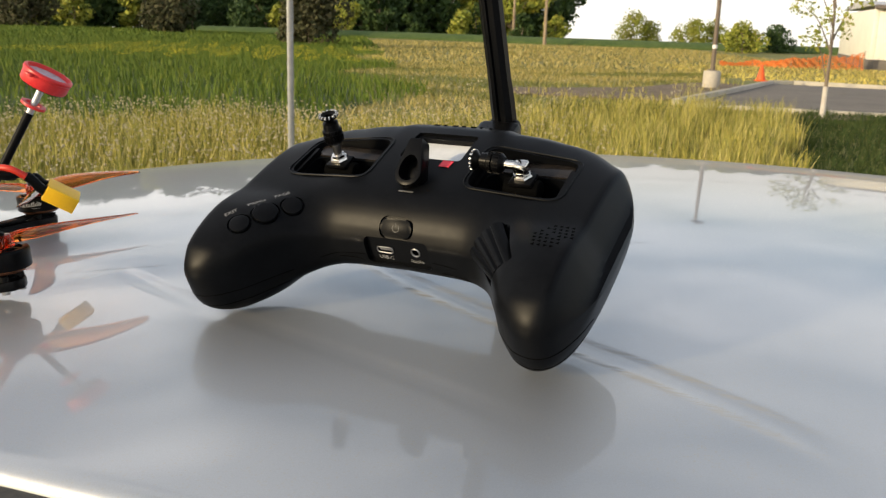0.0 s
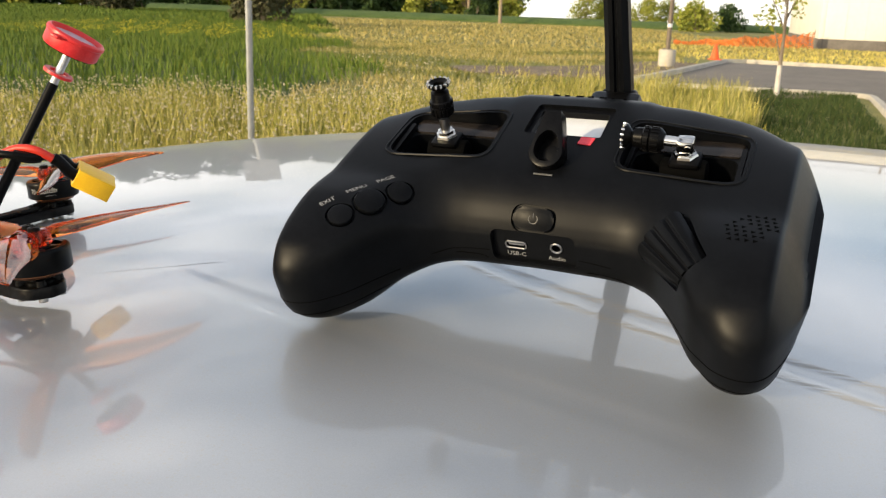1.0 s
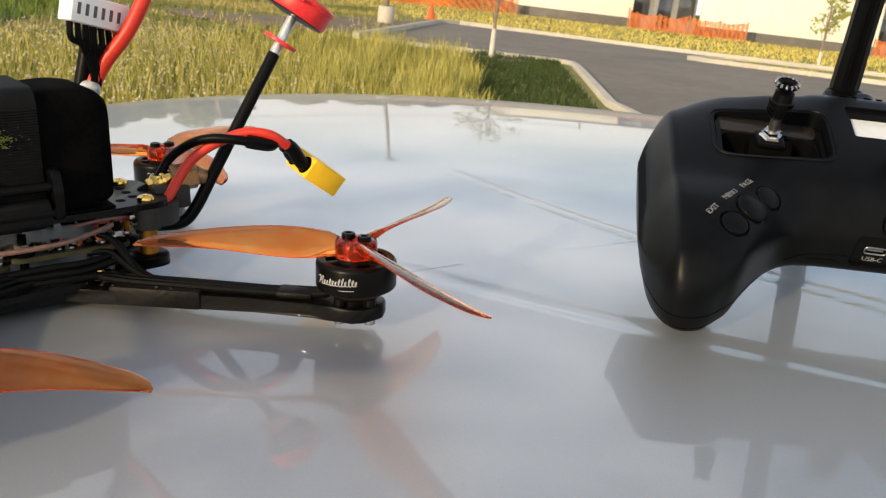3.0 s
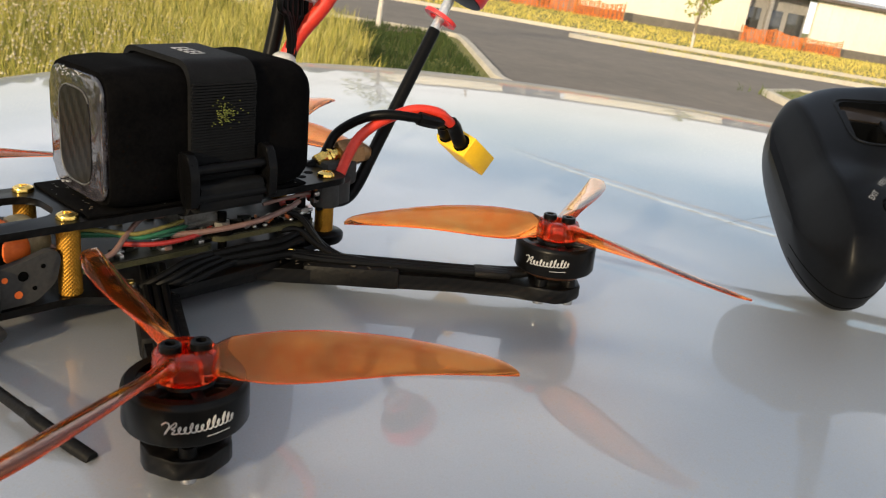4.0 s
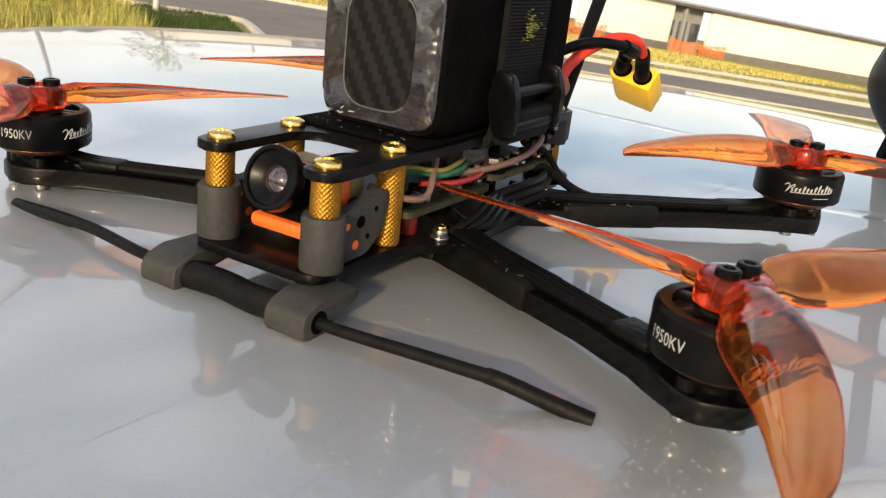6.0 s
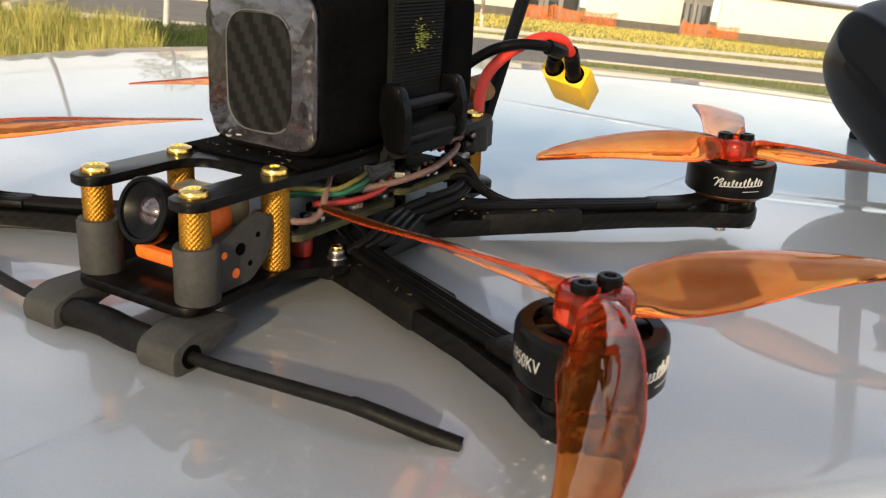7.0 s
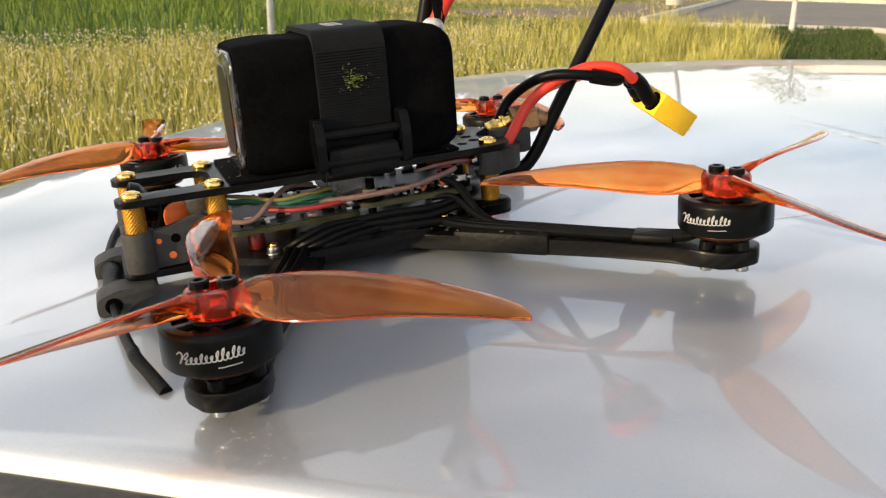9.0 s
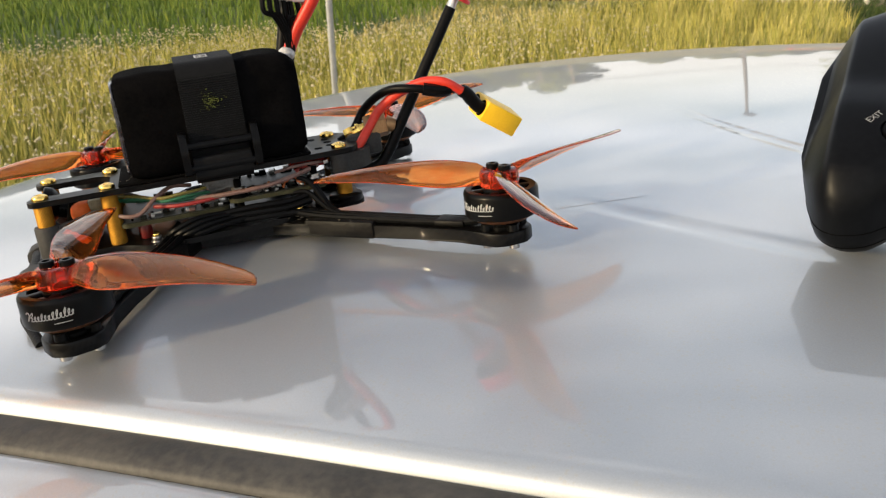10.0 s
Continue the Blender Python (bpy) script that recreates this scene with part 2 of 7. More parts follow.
def twill(name, across, up, a, b):
    """Printed twill: stepped slanting stripes of cells, each cell with fine threads."""
    m = bpy.data.materials.new(name)
    m.use_nodes = True
    n, l = m.node_tree.nodes, m.node_tree.links
    s = n["Principled BSDF"]
    s.inputs["Roughness"].default_value, s.inputs["Specular IOR Level"].default_value = 0.38, 0.16
    co, sep, mix = n.new("ShaderNodeTexCoord"), n.new("ShaderNodeSeparateXYZ"), n.new("ShaderNodeMix")

    def calc(op, p, q=0.0):
        k = n.new("ShaderNodeMath")
        k.operation = op
        for slot, v in ((0, p), (1, q)):
            if isinstance(v, float):
                k.inputs[slot].default_value = v
            else:
                l.new(v, k.inputs[slot])
        return k.outputs[0]

    l.new(co.outputs["Object"], sep.inputs["Vector"])
    cu, cv = calc("DIVIDE", sep.outputs["Y"], -across), calc("DIVIDE", sep.outputs["Z"], up)
    step = calc("FLOORED_MODULO", calc("ADD", calc("FLOOR", cu), calc("FLOOR", cv)), 4.0)
    light = calc("LESS_THAN", step, 1.5)
    shade = calc("MULTIPLY", light, calc("ADD", calc("MULTIPLY", calc("SINE", calc("MULTIPLY", cu, 31.0)), 0.14), 0.86))
    mix.data_type = "RGBA"
    mix.inputs["A"].default_value, mix.inputs["B"].default_value = (*a, 1), (*b, 1)
    l.new(shade, mix.inputs["Factor"])
    l.new(mix.outputs["Result"], s.inputs["Base Color"])
    return m


PAINT = car_paint()
RUBBER = mat("black_weatherstrip_rubber", (0.022, 0.021, 0.02), 0.62, second=(0.06, 0.055, 0.048), scale=60, bump=0.25, bump_scale=900, rough_var=0.15)
SHELL = mat("black_soft_touch_plastic", (0.0024, 0.0027, 0.0034), 0.36, second=(0.0038, 0.0043, 0.0054), scale=90, bump=0.10, bump_scale=3500, rough_var=0.04, spec=0.095)
GLOSSBLACK = mat("black_moulded_plastic", (0.0018, 0.0018, 0.002), 0.30, second=(0.003, 0.003, 0.0034), spec=0.12, scale=200, bump=0.06, bump_scale=2500, rough_var=0.08)
DEEP = mat("dark_recess_plastic", (0.0012, 0.0012, 0.0012), 0.75, second=(0.002, 0.002, 0.002), scale=200, spec=0.03)
CHROME = mat("polished_nickel", (0.78, 0.76, 0.72), 0.14, 1.0, second=(0.66, 0.64, 0.60), scale=400, rough_var=0.06)
ANODISED = mat("black_anodised_aluminium", (0.002, 0.002, 0.0022), 0.32, 0.05, second=(0.0035, 0.0035, 0.0035), spec=0.13, scale=300, bump=0.05, bump_scale=3000, rough_var=0.08)
GOLD = mat("gold_anodised_aluminium", (0.42, 0.21, 0.030), 0.52, 1.0, second=(0.30, 0.155, 0.022), scale=500, rough_var=0.1)
BRASS = mat("gold_screw_metal", (0.86, 0.62, 0.18), 0.20, 1.0, second=(0.75, 0.48, 0.12), scale=600, rough_var=0.08)
TANMETAL = mat("brown_gold_plating", (0.42, 0.25, 0.12), 0.42, 0.85, second=(0.30, 0.17, 0.08), scale=260, rough_var=0.12)
STEEL = mat("dull_steel", (0.42, 0.41, 0.40), 0.34, 1.0, second=(0.30, 0.29, 0.28), scale=300, rough_var=0.1)
CARBON = carbon("carbon_fibre_plate", 0.0021, (0.0022, 0.0021, 0.0021), (0.0046, 0.0042, 0.0040), 0.40)
CARBONFILM = twill("carbon_pattern_film", 0.00125, 0.0021, (0.005, 0.005, 0.0051), (0.0145, 0.0142, 0.0142))
TPU = mat("grey_printed_tpu", (0.027, 0.0262, 0.0252), 0.6, spec=0.20, second=(0.042, 0.041, 0.0395), scale=120, bump=0.3, bump_scale=1500, rough_var=0.08)
ORANGETPU = mat("orange_printed_tpu", (0.70, 0.11, 0.012), 0.55, second=(0.80, 0.16, 0.02), scale=150, bump=0.2, bump_scale=1500)
PROP = mat("translucent_amber_polycarbonate", (1.0, 0.385, 0.090), 0.02, second=(0.98, 0.25, 0.042), scale=38, bump=0.035, bump_scale=80, transmission=0.975, ior=1.47, tint=(1.0, 0.72, 0.50))
PROPHUB = mat("translucent_red_polycarbonate", (1.0, 0.10, 0.03), 0.05, second=(0.98, 0.075, 0.022), scale=90, transmission=0.93, ior=1.46, tint=(1.0, 0.6, 0.5))
PROPRIM = mat("red_blade_rim", (1.0, 0.17, 0.045), 0.05, second=(0.95, 0.12, 0.03), scale=90, transmission=0.84, ior=1.42, tint=(1.0, 0.5, 0.4))
FABRIC = mat("black_neoprene_sleeve", (0.0015, 0.0015, 0.0017), 0.92, spec=0.03, second=(0.0040, 0.0038, 0.0038), scale=160, bump=0.5, bump_scale=2600)
WEBBING = mat("black_woven_webbing", (0.0042, 0.0044, 0.0050), 0.7, spec=0.12, second=(0.0072, 0.0075, 0.0082), scale=300, bump=0.5, bump_scale=2200)
FILM = mat("clear_shrink_wrap", (0.010, 0.0095, 0.012), 0.16, second=(0.034, 0.032, 0.040), scale=70, bump=1.0, bump_scale=75, rough_var=0.10, coat=1.0)
CREASE = mat("creased_white_plastic", (0.26, 0.255, 0.255), 0.3, second=(0.5, 0.49, 0.48), scale=400, bump=0.8, bump_scale=700)
YELLOW = mat("yellow_nylon_connector", (0.86, 0.52, 0.015), 0.42, second=(0.80, 0.46, 0.012), scale=200, bump=0.08, bump_scale=2000)
SILRED = mat("red_silicone_wire", (0.50, 0.022, 0.010), 0.45, second=(0.60, 0.035, 0.014), scale=150)
SILBLACK = mat("black_silicone_wire", (0.0018, 0.0018, 0.002), 0.40, spec=0.10, second=(0.004, 0.004, 0.004), scale=150, rough_var=0.1)
WIRERED = mat("dark_red_wire", (0.22, 0.014, 0.011), 0.5, second=(0.30, 0.022, 0.017), scale=200)
TAPE = mat("scuffed_black_tape", (0.0018, 0.0018, 0.002), 0.5, spec=0.14, second=(0.0065, 0.0058, 0.0050), scale=240, bump=0.45, bump_scale=700, rough_var=0.2)
FLECK = mat("frayed_tape_flecks", (0.022, 0.018, 0.013), 0.6, second=(0.045, 0.036, 0.024), scale=600)
SILPINK = mat("brown_pink_wire", (0.12, 0.066, 0.055), 0.5, second=(0.18, 0.105, 0.085), scale=200)
SILGREEN = mat("green_wire", (0.012, 0.085, 0.04), 0.5, second=(0.018, 0.12, 0.055), scale=200)
SILYELLOW = mat("yellow_wire", (0.15, 0.125, 0.03), 0.5, second=(0.22, 0.18, 0.04), scale=200)
BOARD = mat("dark_circuit_board", (0.006, 0.007, 0.006), 0.45, spec=0.2, second=(0.018, 0.018, 0.012), scale=400, rough_var=0.1)
BOARDEDGE = mat("olive_board_edge", (0.022, 0.022, 0.011), 0.55, spec=0.2, second=(0.046, 0.044, 0.022), scale=300)
SOLDER = mat("solder_and_tin", (0.50, 0.49, 0.47), 0.36, 1.0, second=(0.34, 0.33, 0.31), scale=500)
SMOKED = mat("smoked_brown_plastic", (0.012, 0.010, 0.009), 0.24, second=(0.020, 0.016, 0.014), scale=300, rough_var=0.06)
GREYCAN = mat("grey_transmitter_case", (0.06, 0.06, 0.058), 0.42, second=(0.11, 0.11, 0.105), scale=200, rough_var=0.1)
REDCAP = mat("red_antenna_plastic", (0.62, 0.020, 0.025), 0.38, second=(0.70, 0.04, 0.04), scale=150, bump=0.06, bump_scale=900, rough_var=0.06)
CAPTOP = mat("pale_antenna_sticker", (0.56, 0.54, 0.60), 0.35, second=(0.36, 0.24, 0.27), scale=330)
BRAID = mat("silver_braided_coax", (0.72, 0.72, 0.70), 0.32, 0.9, second=(0.45, 0.45, 0.44), scale=900, bump=0.7, bump_scale=1800)
WHITEPLASTIC = mat("white_nylon_plug", (0.80, 0.80, 0.78), 0.4, second=(0.74, 0.74, 0.72), scale=200)
PRINTGREY = mat("grey_printing", (0.36, 0.36, 0.36), 0.5)
PRINTFAINT = mat("faint_grey_printing", (0.24, 0.24, 0.24), 0.5)
LENSGLASS = mat("lens_glass", (0.012, 0.010, 0.012), 0.08, second=(0.06, 0.035, 0.045), scale=500, coat=1.0)
COPPER = mat("copper_winding", (0.30, 0.13, 0.06), 0.35, 0.9, second=(0.12, 0.05, 0.03), scale=1500)
SCREEN = mat("grey_lcd_glass", (0.60, 0.62, 0.63), 0.10, second=(0.66, 0.67, 0.68), scale=60, coat=1.0)
REDTAB = mat("red_film_tab", (0.70, 0.03, 0.05), 0.25, second=(0.78, 0.05, 0.07), scale=200, coat=0.6)
POLLEN = mat("yellow_green_scuff", (0.17, 0.19, 0.035), 0.9, second=(0.09, 0.11, 0.02), scale=900)

GROUND = field_material()
ASPHALT = mat("grey_asphalt", (0.15, 0.13, 0.108), 0.92, second=(0.20, 0.172, 0.14), scale=0.5, bump=0.5, bump_scale=60, detail=9)
CONCRETE = mat("pale_concrete", (0.53, 0.485, 0.405), 0.9, second=(0.42, 0.385, 0.32), scale=1.6, bump=0.4, bump_scale=40)
TALLGRASS = mat("tall_seeding_grass", (0.2, 0.2, 0.05), 0.8, island=((0.050, 0.072, 0.009), (0.46, 0.39, 0.075), (0.17, 0.20, 0.024), (0.64, 0.53, 0.20), (0.085, 0.115, 0.013), (0.58, 0.48, 0.13), (0.26, 0.265, 0.034)))
GREENGRASS = mat("lush_green_grass", (0.06, 0.12, 0.02), 0.8, island=((0.040, 0.082, 0.005), (0.110, 0.160, 0.012), (0.062, 0.112, 0.007), (0.190, 0.215, 0.018)))
DRYGRASS = mat("straw_coloured_grass", (0.3, 0.25, 0.1), 0.85, island=((0.24, 0.195, 0.055), (0.40, 0.32, 0.10), (0.15, 0.155, 0.034), (0.50, 0.41, 0.16), (0.29, 0.24, 0.070)))
LAWN = mat("dark_lawn_grass", (0.03, 0.06, 0.01), 0.85, island=((0.014, 0.034, 0.005), (0.045, 0.068, 0.010), (0.024, 0.048, 0.006), (0.075, 0.088, 0.018)))
# straw grass of the verge made brighter: its sunlight is put into the colour
SUNLITGRASS = mat("sunlit_straw_grass", (0.5, 0.4, 0.1), 0.85, island=((0.42, 0.34, 0.055), (0.72, 0.56, 0.12), (0.30, 0.29, 0.045), (0.80, 0.64, 0.20), (0.55, 0.43, 0.08)))
SEEDHEAD = mat("dandelion_seed_heads", (0.6, 0.57, 0.5), 0.9, island=((0.34, 0.29, 0.15), (0.54, 0.47, 0.31), (0.44, 0.38, 0.23)))
FIELDGREEN = mat("olive_field_grass", (0.12, 0.13, 0.03), 0.85, island=((0.085, 0.105, 0.018), (0.17, 0.17, 0.034), (0.115, 0.13, 0.022), (0.26, 0.23, 0.060)))
YELLOWFLOWER = mat("yellow_flower_heads", (0.6, 0.5, 0.02), 0.8, island=((0.50, 0.42, 0.02), (0.66, 0.56, 0.03)))
LEAFDARK = mat("dark_tree_leaves", (0.03, 0.07, 0.012), 0.7, island=((0.018, 0.045, 0.010), (0.045, 0.085, 0.016), (0.03, 0.06, 0.012), (0.065, 0.11, 0.02)))
LEAFBRIGHT = mat("bright_spring_leaves", (0.13, 0.2, 0.03), 0.7, island=((0.14, 0.18, 0.02), (0.30, 0.31, 0.035), (0.20, 0.24, 0.03), (0.38, 0.35, 0.05)))
LEAFOLIVE = mat("olive_shrub_leaves", (0.09, 0.09, 0.03), 0.8, island=((0.036, 0.042, 0.014), (0.075, 0.070, 0.027), (0.050, 0.058, 0.018), (0.10, 0.082, 0.038)))
BARK = mat("grey_brown_bark", (0.16, 0.125, 0.09), 0.9, second=(0.25, 0.20, 0.15), scale=8, bump=0.6, bump_scale=60)
WRAP = mat("white_trunk_wrap", (0.62, 0.58, 0.52), 0.8, second=(0.5, 0.46, 0.4), scale=6)
GALV = mat("galvanised_steel", (0.30, 0.31, 0.32), 0.5, 0.4, second=(0.22, 0.23, 0.24), scale=12, bump=0.1, bump_scale=120)
POLEBROWN = mat("bronze_pole_paint", (0.13, 0.10, 0.075), 0.5, second=(0.18, 0.14, 0.10), scale=5)
TIMBER = mat("weathered_pole_timber", (0.27, 0.20, 0.13), 0.9, second=(0.36, 0.28, 0.19), scale=3, bump=0.4, bump_scale=30)
CONEORANGEWIRE = mat("orange_wire", (0.62, 0.18, 0.06), 0.5, second=(0.5, 0.13, 0.05), scale=200)
CONEORANGE = mat("orange_cone_plastic", (0.80, 0.13, 0.02), 0.5, second=(0.70, 0.10, 0.02), scale=8)
NETORANGE = mat("orange_safety_fence", (0.82, 0.24, 0.045), 0.7, second=(0.60, 0.17, 0.04), scale=2)
WALLWHITE = mat("cream_metal_siding", (0.85, 0.81, 0.70), 0.6, second=(0.78, 0.74, 0.64), scale=0.6, bump=0.1, bump_scale=10)
WALLBASE = mat("dark_block_plinth", (0.13, 0.115, 0.10), 0.85, second=(0.18, 0.16, 0.14), scale=1.2, bump=0.3, bump_scale=12)
ROOFDARK = mat("dark_roof_trim", (0.11, 0.09, 0.08), 0.6, second=(0.15, 0.12, 0.10), scale=1)
GREYPANEL = mat("grey_entrance_panel", (0.33, 0.32, 0.31), 0.6, second=(0.25, 0.245, 0.24), scale=1.0)
WINDOWGLASS = mat("dark_window_glass", (0.05, 0.055, 0.06), 0.08, second=(0.08, 0.085, 0.09), scale=1, coat=1.0)
SOIL = mat("bare_brown_soil", (0.10, 0.072, 0.046), 0.95, second=(0.27, 0.20, 0.13), scale=2.4, bump=1.0, bump_scale=5)


# ---- building helpers ----
def part(name, bm, material, parent=None, label="", scale=1.0, sharp=38.0, category="", kind="", group=""):
    """Links a bmesh as one mesh object under a thing or a part."""
    me = bpy.data.meshes.new(name)
    if scale != 1.0:
        bmesh.ops.scale(bm, vec=(scale, scale, scale), verts=bm.verts)
    bmesh.ops.recalc_face_normals(bm, faces=bm.faces)
    bm.to_mesh(me)
    bm.free()
    me.materials.append(material)
    me.polygons.foreach_set("use_smooth", [True] * len(me.polygons))
    me.set_sharp_from_angle(angle=radians(sharp))
    ob = new(name, me)
    ob.parent = parent
    return tagged(ob, label, category, group, kind)


def raw(name, verts, faces, material, parent=None, label="", smooth=False, category="", kind="", group=""):
    me = bpy.data.meshes.new(name)
    me.from_pydata([tuple(v) for v in verts], [], [tuple(f) for f in faces])
    me.materials.append(material)
    if smooth:
        me.polygons.foreach_set("use_smooth", [True] * len(me.polygons))
    ob = new(name, me)
    ob.parent = parent
    return tagged(ob, label, category, group, kind)


def thing(name, m, label, category, group="", kind=""):
    """An Empty at the base of a thing, to carry its parts."""
    ob = new(name)
    ob.empty_display_size = 0.02
    ob.matrix_world = m
    return tagged(ob, label, category, group, kind)


def box(bm, lo, hi, bevel=0.0, m=None, seg=2):
    c = [(a + b) / 2 for a, b in zip(lo, hi)]
    s = [abs(b - a) for a, b in zip(lo, hi)]
    v = bmesh.ops.create_cube(bm, size=1.0, matrix=(m or Matrix()) @ Matrix.Translation(c) @ Matrix.Diagonal((*s, 1)))["verts"]
    if bevel:
        e = list({e for q in v for e in q.link_edges})
        bmesh.ops.bevel(bm, geom=e, offset=bevel, segments=seg, affect="EDGES", profile=0.5)


def cyl(bm, p0, p1, r0, r1=None, seg=20, bevel=0.0):
    p0, p1 = Vector(p0), Vector(p1)
    d = p1 - p0
    m = Matrix.Translation((p0 + p1) / 2) @ d.to_track_quat("Z", "Y").to_matrix().to_4x4()
    v = bmesh.ops.create_cone(bm, cap_ends=True, segments=seg, radius1=r0, radius2=r0 if r1 is None else r1, depth=d.length, matrix=m)["verts"]
    if bevel:
        e = list({e for q in v for e in q.link_edges if len(e.link_faces) == 2 and any(len(f.verts) > 4 for f in e.link_faces)})
        bmesh.ops.bevel(bm, geom=e, offset=bevel, segments=2, affect="EDGES", profile=0.5)


def lathe(bm, profile, seg=32, m=None):
    """Turns (radius, height) pairs round z; a radius of 0 closes the end."""
    m = m or Matrix()
    rings = []
    for r, z in profile:
        if r <= 1e-9:
            rings.append([bm.verts.new(m @ Vector((0, 0, z)))])
        else:
            rings.append([bm.verts.new(m @ Vector((r * math.cos(2 * math.pi * i / seg), r * math.sin(2 * math.pi * i / seg), z))) for i in range(seg)])
    for a, b in zip(rings, rings[1:]):
        for i in range(seg):
            j = (i + 1) % seg
            if len(a) == 1 and len(b) == 1:
                continue
            if len(a) == 1:
                bm.faces.new((a[0], b[i], b[j]))
            elif len(b) == 1:
                bm.faces.new((a[i], a[j], b[0]))
            else:
                bm.faces.new((a[i], a[j], b[j], b[i]))


def smooth_path(points, steps=8):
    """A Catmull-Rom curve through the points."""
    p = [Vector(q) for q in points]
    p = [2 * p[0] - p[1]] + p + [2 * p[-1] - p[-2]]
    out = []
    for i in range(1, len(p) - 2):
        for k in range(steps):
            t = k / steps
            a, b, c, d = p[i - 1], p[i], p[i + 1], p[i + 2]
            out.append(0.5 * ((2 * b) + (c - a) * t + (2 * a - 5 * b + 4 * c - d) * t * t + (3 * b - a - 3 * c + d) * t ** 3))
    return out + [p[-2]]


def tube(bm, points, radius, seg=10, steps=8, curve=True, flat=1.0):
    """A capped pipe along points; radius is one number or one for each end."""
    pts = smooth_path(points, steps) if curve and len(points) > 2 else [Vector(q) for q in points]
    n = len(pts)
    rings, ref = [], None
    for i, q in enumerate(pts):
        d = (pts[min(n - 1, i + 1)] - pts[max(0, i - 1)]).normalized()
        if ref is None:
            ref = d.orthogonal().normalized()
        side = (ref - d * ref.dot(d)).normalized()
        ref = side
        up = d.cross(side)
        r = radius if not isinstance(radius, (tuple, list)) else radius[0] + (radius[1] - radius[0]) * i / (n - 1)
        rings.append([bm.verts.new(q + r * (side * math.cos(2 * math.pi * k / seg) + up * flat * math.sin(2 * math.pi * k / seg))) for k in range(seg)])
    for a, b in zip(rings, rings[1:]):
        for k in range(seg):
            bm.faces.new((a[k], a[(k + 1) % seg], b[(k + 1) % seg], b[k]))
    bm.faces.new(rings[0][::-1])
    bm.faces.new(rings[-1])


def rounded(points, radius, steps=5):
    """A polygon's outline with its corners rounded."""
    p = [Vector((*q, 0)) for q in points]
    out = []
    for i in range(len(p)):
        a, b, c = p[i - 1], p[i], p[(i + 1) % len(p)]
        r = min(radius, (a - b).length * 0.49, (c - b).length * 0.49)
        s, e = b + (a - b).normalized() * r, b + (c - b).normalized() * r
        for k in range(steps + 1):
            t = k / steps
            q = s * (1 - t) ** 2 + b * 2 * t * (1 - t) + e * t * t
            out.append((q.x, q.y))
    return out


def prism(bm, outline, z0, z1, m=None, bevel=0.0):
    """An upright slab over a plan outline."""
    m = m or Matrix()
    lo = [bm.verts.new(m @ Vector((x, y, z0))) for x, y in outline]
    hi = [bm.verts.new(m @ Vector((x, y, z1))) for x, y in outline]
    n = len(outline)
    faces = [bm.faces.new(lo[::-1]), bm.faces.new(hi)]
    for i in range(n):
        faces.append(bm.faces.new((lo[i], lo[(i + 1) % n], hi[(i + 1) % n], hi[i])))
    if bevel:
        e = [e for f in faces[:2] for e in f.edges]
        bmesh.ops.bevel(bm, geom=e, offset=bevel, segments=2, affect="EDGES", profile=0.5)


def lettering(body, size, extrude=0.0):
    """Vertices and faces of a word in the built-in font, centred on the origin."""
    cu = bpy.data.curves.new("word", "FONT")
    cu.body, cu.size, cu.align_x, cu.align_y, cu.extrude = body, size, "CENTER", "CENTER", extrude
    cu.resolution_u = 3
    ob = new("word", cu)
    me = bpy.data.meshes.new_from_object(ob.evaluated_get(bpy.context.evaluated_depsgraph_get()))
    vs, fs = [v.co.copy() for v in me.vertices], [tuple(f.vertices) for f in me.polygons]
    bpy.data.objects.remove(ob)
    bpy.data.curves.remove(cu)
    bpy.data.meshes.remove(me)
    return vs, fs


def cut(ob, cutters):
    """Cuts the solid bmeshes in cutters out of a mesh object."""
    for bm in cutters:
        me = bpy.data.meshes.new("cutter")
        bmesh.ops.recalc_face_normals(bm, faces=bm.faces)
        bm.to_mesh(me)
        bm.free()
        tool = new("cutter", me)
        tool.parent = ob.parent
        mod = ob.modifiers.new("cut", "BOOLEAN")
        mod.operation, mod.object, mod.solver = "DIFFERENCE", tool, "EXACT"
        bpy.context.view_layer.update()
        made = bpy.data.meshes.new_from_object(ob.evaluated_get(bpy.context.evaluated_depsgraph_get()))
        ob.modifiers.clear()
        ob.data = made
        bpy.data.objects.remove(tool)
    ob.data.polygons.foreach_set("use_smooth", [True] * len(ob.data.polygons))
    ob.data.set_sharp_from_angle(angle=radians(32))


def lerp_table(x, xs, ys):
    return float(np.interp(x, xs, ys))


def soft_table(x, xs, ys, width=3.2):
    """A table whose corners are rounded off over a few millimetres."""
    near = np.linspace(-width, width, 13)
    weight = 1.0 + np.cos(near / width * math.pi)
    return float((np.interp(np.abs(x + near), xs, ys) * weight).sum() / weight.sum())


# ---- ground, lot and kerbs ----
def ground_z(x, y):
    """Level by the car, a gentle slope down across the field, and falling away behind the far road."""
    return -1.45 - 0.0165 * min(30.0, max(0.0, y - 16.0)) - 0.016 * max(0.0, y - 110.0)


